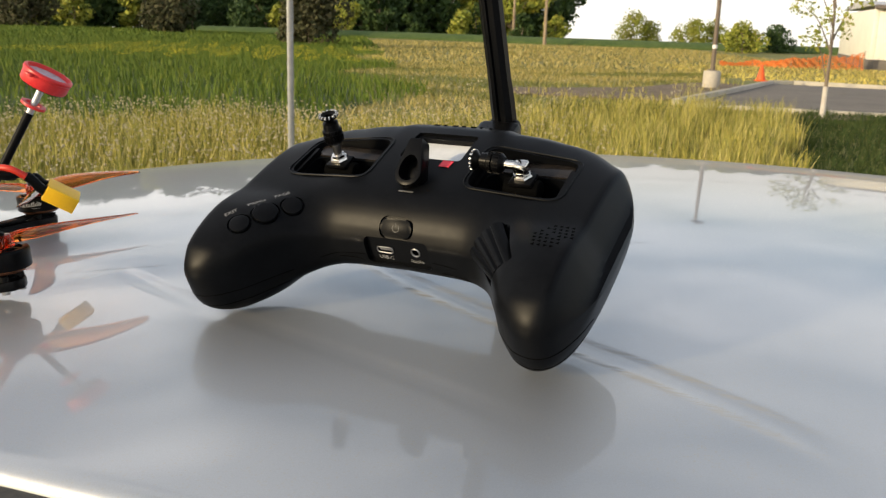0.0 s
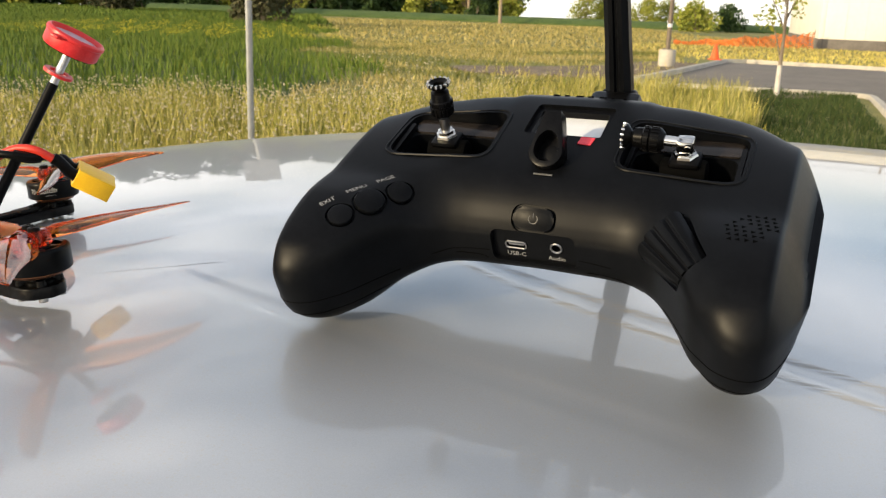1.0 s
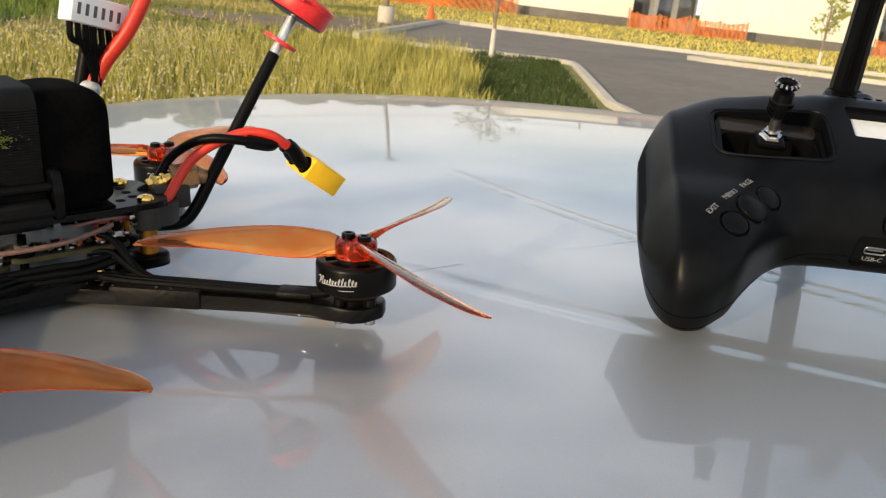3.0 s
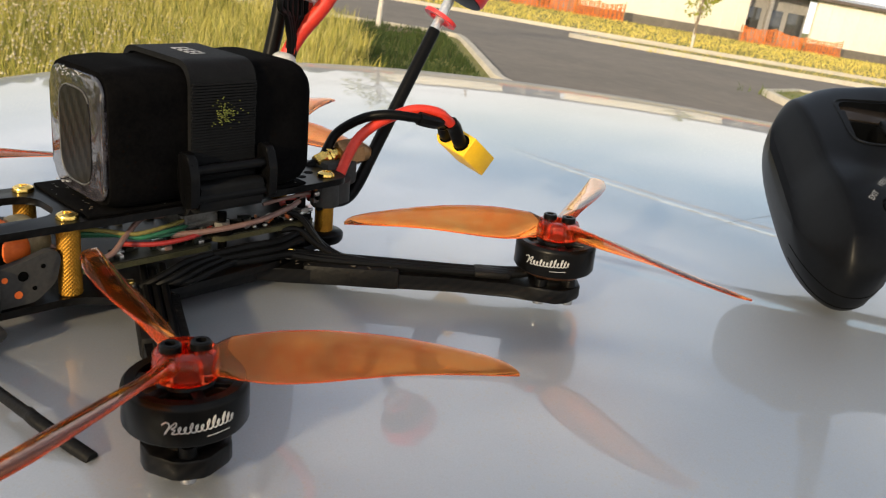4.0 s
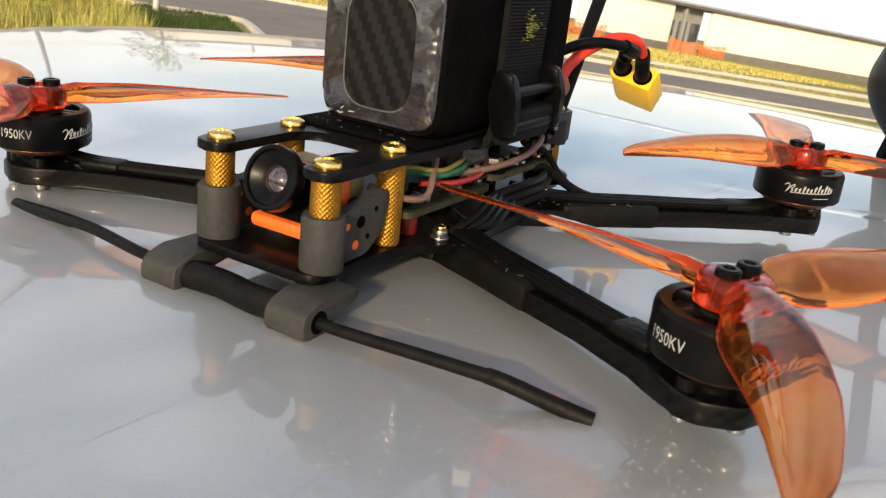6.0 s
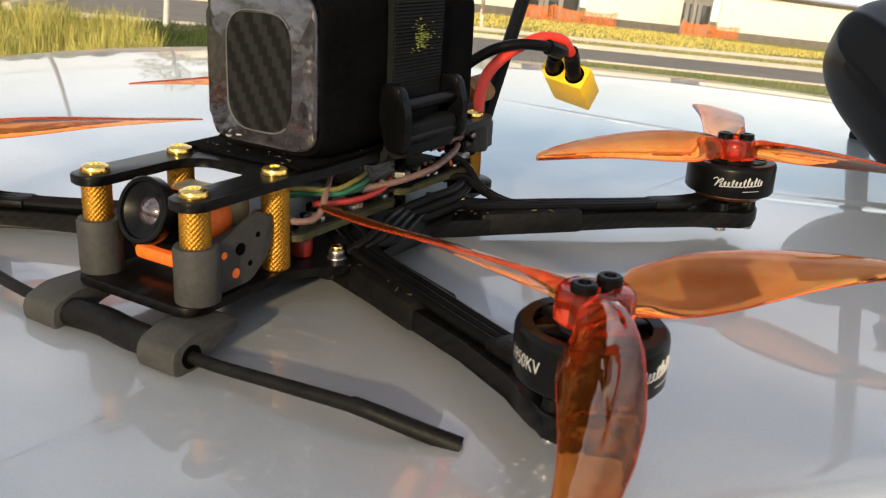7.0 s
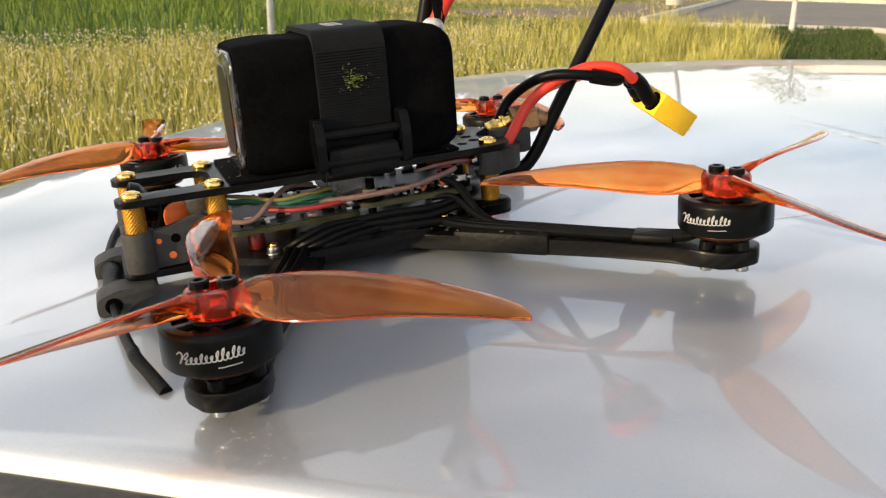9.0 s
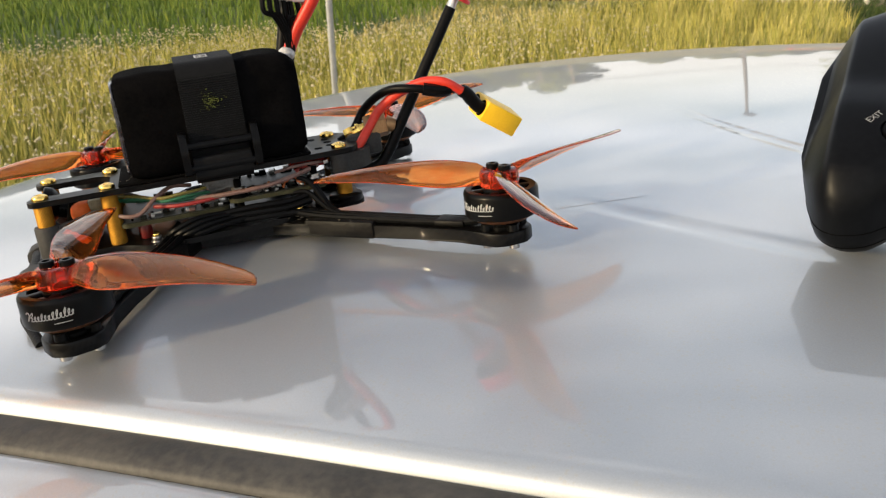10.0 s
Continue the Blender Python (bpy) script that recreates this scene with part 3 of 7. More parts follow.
def sheet(name, outline, lift, material, label="", kind="structure", parent=None):
    """A flat polygon laid on the ground, folded where the ground folds."""
    bm = bmesh.new()
    bm.faces.new([bm.verts.new((x, y, 0)) for x, y in outline])
    for y in (16.0, 46.0):
        bmesh.ops.bisect_plane(bm, geom=bm.verts[:] + bm.edges[:] + bm.faces[:], plane_co=(0, y, 0), plane_no=(0, 1, 0))
    for v in bm.verts:
        v.co.z = ground_z(v.co.x, v.co.y) + lift
    ob = part(name, bm, material, parent, label, kind=kind)
    for p in ob.data.polygons:
        p.use_smooth = False
    return ob


xs = [-3000, -900, -300, -120, -60, -30, -15, -6, 0, 6, 12, 20, 30, 60, 120, 300, 900, 3000]
ys = [-3000, -600, -150, -60, -25, -10, 0, 8, 16, 24, 32, 46, 60, 80, 110, 160, 300, 700, 3000]
gv = [(x, y, ground_z(x, y)) for y in ys for x in xs]
gf = [(j * len(xs) + i, j * len(xs) + i + 1, (j + 1) * len(xs) + i + 1, (j + 1) * len(xs) + i) for j in range(len(ys) - 1) for i in range(len(xs) - 1)]
raw("ground", gv, gf, GROUND, label="rough meadow ground of green and straw-coloured grass", category="ground", kind="structure")

LOT = [(-40, -30), (70, -30), (70, 6), (29, 23), (19, 29.3), (15.5, 32.8), (12.2, 34.6), (5.2, 20.5), (9.47, 18.3), (6.7, 11.5), (5.4, 5.0), (4.0, 3.4), (-40, 3.2)]
tagged(sheet("road", LOT, 0.02, ASPHALT, "worn grey asphalt of an empty parking lot"), category="parking lot")


def kerb(points, label="pale cast concrete kerb along the asphalt", width=0.16, high=0.15):
    bm = bmesh.new()
    rings = []
    for i, (x, y) in enumerate(points):
        a, b = Vector(points[max(0, i - 1)]), Vector(points[min(len(points) - 1, i + 1)])
        d = (b - a).normalized()
        s = Vector((-d.y, d.x)) * width / 2
        z = ground_z(x, y)
        rings.append([bm.verts.new((x + s.x * k, y + s.y * k, z + h)) for k, h in ((-1, -0.05), (-1, high - 0.03), (-0.8, high), (0.8, high), (1, high - 0.03), (1, -0.05))])
    for a, b in zip(rings, rings[1:]):
        for k in range(6):
            bm.faces.new((a[k], a[(k + 1) % 6], b[(k + 1) % 6], b[k]))
    bm.faces.new(rings[0])
    bm.faces.new(rings[-1][::-1])
    return part("kerb", bm, CONCRETE, None, label, category="kerb", kind="structure")


def fold(points):
    """Adds the places where a line crosses the ground's fold."""
    out = []
    for a, b in zip(points, points[1:]):
        out.append(a)
        for y in (16.0, 46.0):
            if (a[1] - y) * (b[1] - y) < 0:
                t = (y - a[1]) / (b[1] - a[1])
                out.append((a[0] + (b[0] - a[0]) * t, y))
    return out + [points[-1]]


kerb(fold([(5.2, 20.5), (8.7, 27.5), (12.2, 34.6), (13.2, 35.0), (15.5, 33.0), (19, 29.5), (29, 23.2), (70, 6.2)]))
kerb(fold([(5.3, 20.1), (8.9, 18.75), (9.35, 18.55), (9.5, 18.2), (9.3, 17.6), (6.75, 11.6), (5.4, 5.0)]), high=0.09)
ISLAND_A = [(16.9, 24.45), (17.1, 23.9), (21.9, 19.8), (40, 9.5), (46, 12.5), (29, 20.8), (20.0, 25.2), (17.6, 25.0)]
ISLAND_B = [(14.2, 13.5), (13.4, 12.2), (13.6, 10.9), (19, 6.2), (30, 1.0), (33, 4.5), (22, 11.0), (16.0, 14.3)]
for isle in (ISLAND_A, ISLAND_B):
    tagged(sheet("grass_island", isle, 0.11, GROUND, "kerbed island of mown grass in the lot"), category="lawn")
    kerb(fold(isle + [isle[0]]))
SOIL_PATCH = [(1.5, 22.6), (5.0, 21.4), (6.9, 24.8), (8.4, 27.6), (10.4, 31.6), (10.6, 33.6), (8.6, 33.0), (6.0, 28.2), (3.4, 26.4), (1.2, 25.6)]
tagged(sheet("soil_patch", rounded(SOIL_PATCH, 0.8), 0.03, SOIL, "bare brown soil beside the lot's kerb"), category="soil")
tagged(sheet("soil_ring", [(7.5 + 1.1 * math.cos(a * 0.524), 18.0 + 0.7 * math.sin(a * 0.524)) for a in range(12)], 0.03, SOIL, "bare mulch round a young tree"), category="soil")

LUSH = mat("lush_meadow_ground", (0.030, 0.055, 0.008), 0.95, second=(0.070, 0.095, 0.016), scale=0.3, bump=0.6, bump_scale=6, detail=8)
tagged(sheet("meadow", [(-70, 12.0), (-6, 12.6), (-2.0, 14.0), (-1.4, 18), (-2.6, 26), (-3.2, 36), (-4.2, 46), (-7.5, 70), (-12, 92), (-30, 104), (-80, 110)], 0.012, LUSH, "dark green meadow ground under lush grass"), category="meadow")

# ---- the car that everything stands on ----
CAR = Matrix(((0.9635, 0.268, 0, 0), (-0.268, 0.9635, 0, 0), (0, 0, 1, -1.45), (0, 0, 0, 1)))
ROOF = (-0.0073, 0.0154, 0.0906, -0.1015, -0.0949, 0.0171)


def roof_z(u, w):
    a, b, c, d, e, f = ROOF
    return a + b * u + c * w + d * u * u + e * w * w + f * u * w + 1.45


def roof_outline():
    """The roof panel's edge in the car's plan: a straight near side, a bowed far side and a rounded end."""
    out = []
    for i in range(46):
        u = 1.10 - i * 1.49 / 45
        out.append((u, 0.1692 - 0.08 * u))
    for i in range(1, 10):
        a = i / 10 * math.pi / 2
        out.append((-0.39 - 0.065 * math.sin(a), 0.188 + 0.10 * (1 - math.cos(a))))
    for i in range(6):
        out.append((-0.455, 0.30 + i * 0.03))
    for i in range(41):
        a = i / 40 * math.pi / 2
        out.append((-0.455 * math.cos(a) ** 1.25, 0.49 + 0.62 * math.sin(a) ** 1.25))
    for i in range(1, 36):
        u = i * 1.05 / 35
        out.append((u, 1.11 - 0.06 * u * u))
    for i in range(1, 20):
        a = i / 20 * math.pi
        out.append((1.075 + 0.17 * math.sin(a), 0.557 + 0.487 * math.cos(a)))
    return [Vector(p) for p in out]


def build_car():
    car = thing("parked_car", CAR, "parked silver car, its dusty glossy roof used as a table", "car")
    edge = roof_outline()
    n, mid = len(edge), Vector((0.35, 0.6))
    normal = []
    for i in range(n):
        d = edge[(i + 1) % n] - edge[i - 1]
        normal.append(Vector((d.y, -d.x)).normalized() * (1 if Vector((d.y, -d.x)).dot(edge[i] - mid) > 0 else -1))

    def drop(p, d):
        far = min(1.0, max(0.0, (p.y - 0.30) / 0.25))
        return -0.008 * far * max(0.0, 1 - d / 0.035) ** 2

    def ring(bm, out, dz):
        return [bm.verts.new(((edge[i] + normal[i] * out).x, (edge[i] + normal[i] * out).y, roof_z(*edge[i]) + drop(edge[i], 0) + dz)) for i in range(n)]

    def join(bm, rings):
        for a, b in zip(rings, rings[1:]):
            for i in range(n):
                bm.faces.new((a[i], a[(i + 1) % n], b[(i + 1) % n], b[i]))

    bm = bmesh.new()
    rings = []
    for rho in (0.04, 0.15, 0.3, 0.45, 0.6, 0.7, 0.78, 0.84, 0.88, 0.91, 0.94, 0.96, 0.98, 0.99, 1.0):
        row = []
        for p in edge:
            q = mid + (p - mid) * rho
            row.append(bm.verts.new((q.x, q.y, roof_z(*q) + drop(p, (p - q).length))))
        rings.append(row)
    bm.faces.new(rings[0])
    rings += [ring(bm, 0.0021, -0.0005), ring(bm, 0.0039, -0.0016), ring(bm, 0.0050, -0.0033), ring(bm, 0.0054, -0.0075)]
    join(bm, rings)
    part("roof_panel", bm, PAINT, car, "silver metallic roof with thin dust and a pale sheen painted towards its far side", sharp=60)
    bm = bmesh.new()
    join(bm, [ring(bm, 0.0053, -0.012), ring(bm, 0.0053, -0.0050), ring(bm, 0.0068, -0.0044), ring(bm, 0.0110, -0.0050), ring(bm, 0.0156, -0.0064), ring(bm, 0.0166, -0.0080), ring(bm, 0.0166, -0.02)])
    part("roof_seal", bm, RUBBER, car, "black rubber weatherstrip", sharp=60)
    bm = bmesh.new()
    join(bm, [ring(bm, 0.0164, -0.020), ring(bm, 0.0170, -0.0085), ring(bm, 0.020, -0.0075), ring(bm, 0.050, -0.020), ring(bm, 0.075, -0.045), ring(bm, 0.090, -0.085)])
    part("door_frame", bm, PAINT, car, "silver window surround", sharp=60)
    bm = bmesh.new()
    join(bm, [ring(bm, 0.086, -0.080), ring(bm, 0.20, -0.50)])
    part("side_glass", bm, WINDOWGLASS, car)
    # pillars between the side windows
    for u, w, side in ((-0.30, 0.02, -1), (0.42, -0.03, -1), (1.05, -0.08, -1), (-0.20, 1.06, 1), (0.42, 1.10, 1), (1.00, 1.05, 1)):
        bm = bmesh.new()
        top, foot = Vector((u, w, roof_z(u, w) - 0.07)), Vector((u - 0.03, w + side * 0.125, 0.93))
        cyl(bm, foot, top, 0.045, 0.035, seg=10)
        part("pillar", bm, PAINT, car)
    # lower body: bonnet, flanks and boot in one rounded shell
    plan = rounded([(-1.75, -0.22), (2.30, -0.22), (2.30, 1.42), (-1.75, 1.42)], 0.38, 10)
    centre = Vector((0.275, 0.60))
    bm = bmesh.new()
    rows = []
    for inset, z in ((0.16, 0.20), (0.06, 0.24), (0.01, 0.36), (0.0, 0.62), (0.03, 0.80), (0.09, 0.90), (0.20, 0.945), (0.42, 0.965)):
        rows.append([bm.verts.new((centre.x + (p[0] - centre.x) * (1 - inset / 2.0), centre.y + (p[1] - centre.y) * (1 - inset / 0.82), z)) for p in plan])
    for a_, b_ in zip(rows, rows[1:]):
        for i in range(len(plan)):
            j = (i + 1) % len(plan)
            bm.faces.new((a_[i], a_[j], b_[j], b_[i]))
    bm.faces.new(rows[0][::-1])
    bm.faces.new(rows[-1])
    part("lower_body", bm, PAINT, car, "silver lower body")
    for u, w, side in ((-1.0, -0.19, -1), (1.62, -0.19, -1), (-1.0, 1.39, 1), (1.62, 1.39, 1)):
        bm = bmesh.new()
        lathe(bm, [(0.19, -0.09), (0.28, -0.10), (0.31, -0.07), (0.31, 0.07), (0.28, 0.10), (0.19, 0.09), (0.19, -0.09)], 36, Matrix.Translation((u, w, 0.31)) @ Matrix.Rotation(radians(90), 4, "X"))
        wheel = part("wheel", bm, RUBBER, car, "black rubber tyre")
        bm = bmesh.new()
        lathe(bm, [(0, -0.05), (0.05, -0.06), (0.19, -0.07), (0.19, 0.07), (0.05, 0.06), (0, 0.05)], 30, Matrix.Translation((u, w, 0.31)) @ Matrix.Rotation(radians(90), 4, "X"))
        part("rim", bm, STEEL, wheel)
    return car


build_car()


# ---- the radio transmitter ----
MM = 0.001
CTRL = Matrix(((0.89276, 0.39921, -0.20902, 0.13054), (-0.45040, 0.80599, -0.38408, 0.30513), (0.01512, 0.43706, 0.89926, 0.07293), (0, 0, 0, 1)))


def shell_top(s, y):
    """Height of the top face over the plan, in millimetres; s is the distance from the middle line."""
    mid = math.exp(-(s / 41.0) ** 6)
    grip = np.interp(y, (-86, -80, -74, -66, -58, -50, -42, -34, -26, 30, 36, 41), (-12.5, -6.8, -1.4, 3.0, 3.4, 3.3, 2.8, 1.2, -0.6, -0.6, -2.6, -6.4))
    scoop = lerp_table(y, (-40, -36, -34, -32, -29, -26, -23, -20, -17, -14, 30, 36, 41), (-15, -12, -8.6, -5.6, -2.6, -0.4, 1.0, 1.7, 1.9, 1.9, 1.9, 0.6, -3))
    side = -2.0 * max(0.0, s - 76)
    return grip * (1 - mid) + scoop * mid + side


def shell_section(x):
    """One cut through the body at x: its outline in y and z, in millimetres."""
    s = abs(x)
    back = soft_table(s, (0, 24, 27, 42, 55, 64, 72, 78, 82, 85, 87), (44.9, 43.7, 40.0, 40.2, 36.7, 31.2, 24.6, 20.3, 12.3, 1.4, -11.5))
    front = soft_table(s, (0, 22, 30, 36, 41, 45, 49, 53, 56, 60, 63, 67, 71, 75, 79, 82, 85, 87), (-34.9, -35.2, -35.8, -38.1, -42.1, -47.3, -53.1, -59.6, -64.9, -68.6, -72.0, -74.0, -74.9, -74.4, -70.4, -61.6, -50.2, -38.3))
    low = soft_table(s, (0, 25, 40, 49, 56, 63, 70, 76, 80, 83.5, 87), (-36.8, -37.3, -37.8, -37.6, -39.2, -40.1, -38.6, -35.2, -33.6, -28.9, -20.3))
    yc, hy = (back + front) / 2, (back - front) / 2
    zm = -15.6
    out = []
    n = 128
    end = math.sqrt(max(0.0, 1 - max(0.0, (s - 77.7) / 8.15) ** 2.4))
    for k in range(n):
        a = 2 * math.pi * k / n
        c, t = math.cos(a), math.sin(a)
        y = yc + hy * math.copysign(abs(c) ** 0.80, c)
        f = abs(t) ** 0.54
        if t >= 0:
            z = zm + (max(shell_top(s, y), zm + 1) - zm) * f * (0.15 + 0.85 * end)
        else:
            fy = (y - front) / (back - front)
            bay = math.exp(-(s / 46) ** 6) * min(1.0, max(0.0, (fy - 0.12) / 0.3))
            zl = low - 11.0 * max(0.0, fy - 0.55) ** 1.5 - 14.3 * fy * (1 - fy) * min(1.0, max(0.0, (s - 46) / 8)) - 1.7 * bay
            z = zm + (zl - zm) * f * (0.15 + 0.85 * end)
        out.append((x, y, z))
    return out


def on_shell(tree, x, y):
    """The place and normal of the body's top over x, y (millimetres)."""
    hit, normal, _, _ = tree.ray_cast(Vector((x, y, 60)), Vector((0, 0, -1)))
    return hit, normal


def on_front(tree, x, z):
    hit, normal, _, _ = tree.ray_cast(Vector((x, -90, z)), Vector((0, 1, 0)))
    return hit, normal


def build_transmitter():
    from mathutils.bvhtree import BVHTree
    tx = thing("radio_transmitter", CTRL, "black game-pad shaped radio transmitter standing on the car roof", "remote control")
    S = MM
    bm = bmesh.new()
    ends = [85.8, 85.7, 85.5, 85.2, 84.7, 84, 83.2, 82.2, 81, 79.7, 78.4, 77.2, 76.2, 75.4]
    cols = [-q for q in ends] + [i * 1.6 for i in range(-46, 47)] + ends[::-1]
    rows = [[bm.verts.new(p) for p in shell_section(x)] for x in cols]
    n = len(rows[0])
    for a, b in zip(rows, rows[1:]):
        for k in range(n):
            bm.faces.new((a[k], a[(k + 1) % n], b[(k + 1) % n], b[k]))
    bm.faces.new(rows[0])
    bm.faces.new(rows[-1])
    bmesh.ops.recalc_face_normals(bm, faces=bm.faces)
    for _ in range(2):
        bmesh.ops.smooth_vert(bm, verts=bm.verts, factor=0.25, use_axis_x=True, use_axis_y=True, use_axis_z=True)
    tree = BVHTree.FromBMesh(bm)
    seam_mesh = bpy.data.meshes.new("seam_source")
    bm.to_mesh(seam_mesh)
    body = part("case", bm, SHELL, tx, scale=S, sharp=60)

    cutters = []

    def cutter(outline, z0, z1, m=None):
        b = bmesh.new()
        prism(b, outline, z0, z1, m)
        bmesh.ops.scale(b, vec=(S, S, S), verts=b.verts)
        cutters.append(b)

    # gimbal wells, screen window, lanyard slot
    for sx in (-1, 1):
        cutter(rounded([(sx * 42 - 19.2, -12), (sx * 42 + 19.2, -12), (sx * 42 + 19.2, 15.5), (sx * 42 - 19.2, 15.5)], 5.5), -4.6, 20)
        cutter(rounded([(sx * 42 - 16.8, -8.6), (sx * 42 + 16.8, -8.6), (sx * 42 + 16.8, 6.2), (sx * 42 - 16.8, 6.2)], 5.0), -17, 0)
    cutter(rounded([(-14.2, 3.2), (14.2, 3.2), (14.2, 23.4), (-14.2, 23.4)], 2.0), -0.2, 20)
    cutter(rounded([(-12.4, 4.8), (12.4, 4.8), (12.4, 21.2), (-12.4, 21.2)], 1.2), -3.2, 10)
    # button wells
    keys = []
    for x, y, r, longer in ((-46.1, -33.3, 4.3, 0.0), (-52.7, -42.4, 5.0, 1.6), (-59.0, -51.8, 4.3, 0.0)):
        p, q = on_shell(tree, x, y)
        m = Matrix.Translation(p) @ q.to_track_quat("Z", "Y").to_matrix().to_4x4()
        keys.append((m, r, longer))
        ring = [(math.cos(a * math.pi / 14) * (r + 0.75) + (longer if math.cos(a * math.pi / 14) > 0 else -longer) * 0.3, math.sin(a * math.pi / 14) * (r + 0.75)) for a in range(28)]
        cutter(ring, -1.6, 4, m)
    p, q = on_shell(tree, 0.0, -31.2)
    power = Matrix.Translation(p) @ Vector((0, -0.80, 0.60)).to_track_quat("Z", "Y").to_matrix().to_4x4()
    pill = rounded([(-7.0, -3.9), (7.0, -3.9), (7.0, 3.9), (-7.0, 3.9)], 3.9, 8)
    cutter([(x * 1.09, y * 1.17) for x, y in pill], -1.2, 5, power)
    # port bay in the front
    port = Matrix.Translation((0, -34.2, -17.5)) @ Vector((0, -1, 0)).to_track_quat("Z", "Y").to_matrix().to_4x4()
    cutter(rounded([(-14.5, -7.4), (14.5, -7.4), (14.5, 5.4), (-14.5, 5.4)], 2.6), -1.3, 4, port)
    cutter(rounded([(-10.8, -3.0), (-2.4, -3.0), (-2.4, 0.4), (-10.8, 0.4)], 1.65), -8, 2, port)
    cutter([(7.4 + 1.9 * math.cos(a * 0.3142), -0.6 + 1.9 * math.sin(a * 0.3142)) for a in range(20)], -8, 2, port)
    # scroll wheel bay in the right grip
    wide_end, thin_end = Vector((41.0, -36.3, -3.4)), Vector((53.9, -52.0, -3.8))
    axis = (thin_end - wide_end).normalized()
    nrm = Vector((-0.494, -0.425, 0.749))
    nrm = (nrm - axis * nrm.dot(axis)).normalized()
    side = nrm.cross(axis)
    o = (wide_end + thin_end) / 2 + nrm * 1.5
    wheel_m = Matrix(((axis.x, side.x, nrm.x, o.x), (axis.y, side.y, nrm.y, o.y), (axis.z, side.z, nrm.z, o.z), (0, 0, 0, 1)))
    cutter(rounded([(-11.2, -9.9), (11.2, -6.7), (11.2, 6.7), (-11.2, 9.9)], 1.0), -6, 9, wheel_m)
    cut(body, cutters)

    # parting seams round the lower shell of the grips
    for at in (-21.0, -27.0):
        b = bmesh.new()
        b.from_mesh(seam_mesh)
        got = bmesh.ops.bisect_plane(b, geom=b.verts[:] + b.edges[:] + b.faces[:], plane_co=(0, -70, at), plane_no=Vector((0, 0.16, 1)).normalized())["geom_cut"]
        lines = [(e.verts[0].co.copy(), e.verts[1].co.copy()) for e in got if isinstance(e, bmesh.types.BMEdge)]
        b.free()
        for sx in (-1, 1):
            b = bmesh.new()
            for p, q in lines:
                if max(p.y, q.y) < -46 and (p - q).length > 0.05 and p.x * sx > 0:
                    cyl(b, p, q, 0.17, seg=5)
            part("seam", b, DEEP, tx, "thin dark parting seam", scale=S)

    for pts in (((-15.5, -20.6), (-22, -20.9), (-29, -21.6), (-36, -23.4)), ((-16.5, -24.6), (-19, -23.4), (-25, -23.2), (-28, -23.4)),
                ((15.5, -20.4), (20, -20.8), (26, -21.6)), ((17.5, -28.5), (18.2, -26.0), (24, -26.0), (31, -27.6), (36, -30.4))):
        b = bmesh.new()
        path = [on_front(tree, px, pz) for px, pz in pts]
        tube(b, [q for q, nn in path if q is not None], 0.16, seg=5, steps=5)
        part("seam", b, DEEP, tx, "thin dark parting seam", scale=S)

    # gimbals: cradle, stick
    for sx in (-1, 1):
        b = bmesh.new()
        outer = rounded([(sx * 42 - 16.6, -8.4), (sx * 42 + 16.6, -8.4), (sx * 42 + 16.6, 6.0), (sx * 42 - 16.6, 6.0)], 4.8)
        prism(b, outer, -16.8, -15)
        box(b, (sx * 42 - 16.4, -11.4, -4.7), (sx * 42 + 16.4, -8.9, -2.6), 0.7)
        for k in (-1, 1):
            prism(b, rounded([(sx * 42 + k * 17.0, -11.0), (sx * 42 + k * 18.6, -11.0), (sx * 42 + k * 18.6, 9.5), (sx * 42 + k * 17.0, 9.5)], 0.7), -4.7, -2.2)
        gim = part("gimbal", b, GLOSSBLACK, tx, "black gimbal cradle in its well", scale=S)
        b = bmesh.new()
        prism(b, rounded([(sx * 42 - 17.4, 6.9), (sx * 42 + 17.4, 6.9), (sx * 42 + 17.4, 14.9), (sx * 42 - 17.4, 14.9)], 2.4), -4.9, -3.9, bevel=0.25)
        part("gimbal_plate", b, SMOKED, gim, "smoked plastic cover plate", scale=S)
        b = bmesh.new()
        rim = rounded([(sx * 42 - 20.6, -13.4), (sx * 42 + 20.6, -13.4), (sx * 42 + 20.6, 17.0), (sx * 42 - 20.6, 17.0)], 6.5)
        ring = [on_shell(tree, x, y)[0] + Vector((0, 0, 0.1)) for x, y in rim]
        tube(b, ring + ring[:1], 0.42, seg=6, curve=False)
        part("gimbal_rim", b, SHELL, gim, scale=S)
        b = bmesh.new()
        cyl(b, (sx * 42 - 7.5, -0.6, -6.2), (sx * 42 + 7.5, -0.6, -6.2), 4.4, seg=24, bevel=1.2)
        part("cradle", b, DEEP, gim, scale=S)
        b = bmesh.new()
        box(b, (sx * 42.4 - 5.0, -4.6, -3.0), (sx * 42.4 + 5.0, 4.6, -0.6), 1.2)
        part("stick_foot", b, GLOSSBLACK, gim, scale=S)
        b = bmesh.new()
        lathe(b, [(0, -0.6), (4.0, -0.6), (4.2, 0.2), (3.8, 0.9), (3.0, 1.1), (3.0, 2.3), (2.0, 2.6), (0, 2.6)], 6, Matrix.Translation((sx * 42.4, 0, 0)))
        part("nut", b, CHROME, gim, "bright nickel lock nut", scale=S)
        if sx < 0:
            m = Matrix.Translation((-42.4, 0, 0)) @ Matrix.Rotation(radians(-3), 4, "X")
            base = 2.0
        else:
            b = bmesh.new()
            box(b, (42.4 - 2.7, -2.4, 1.5), (42.4 + 2.9, 2.4, 6.4), 0.9)
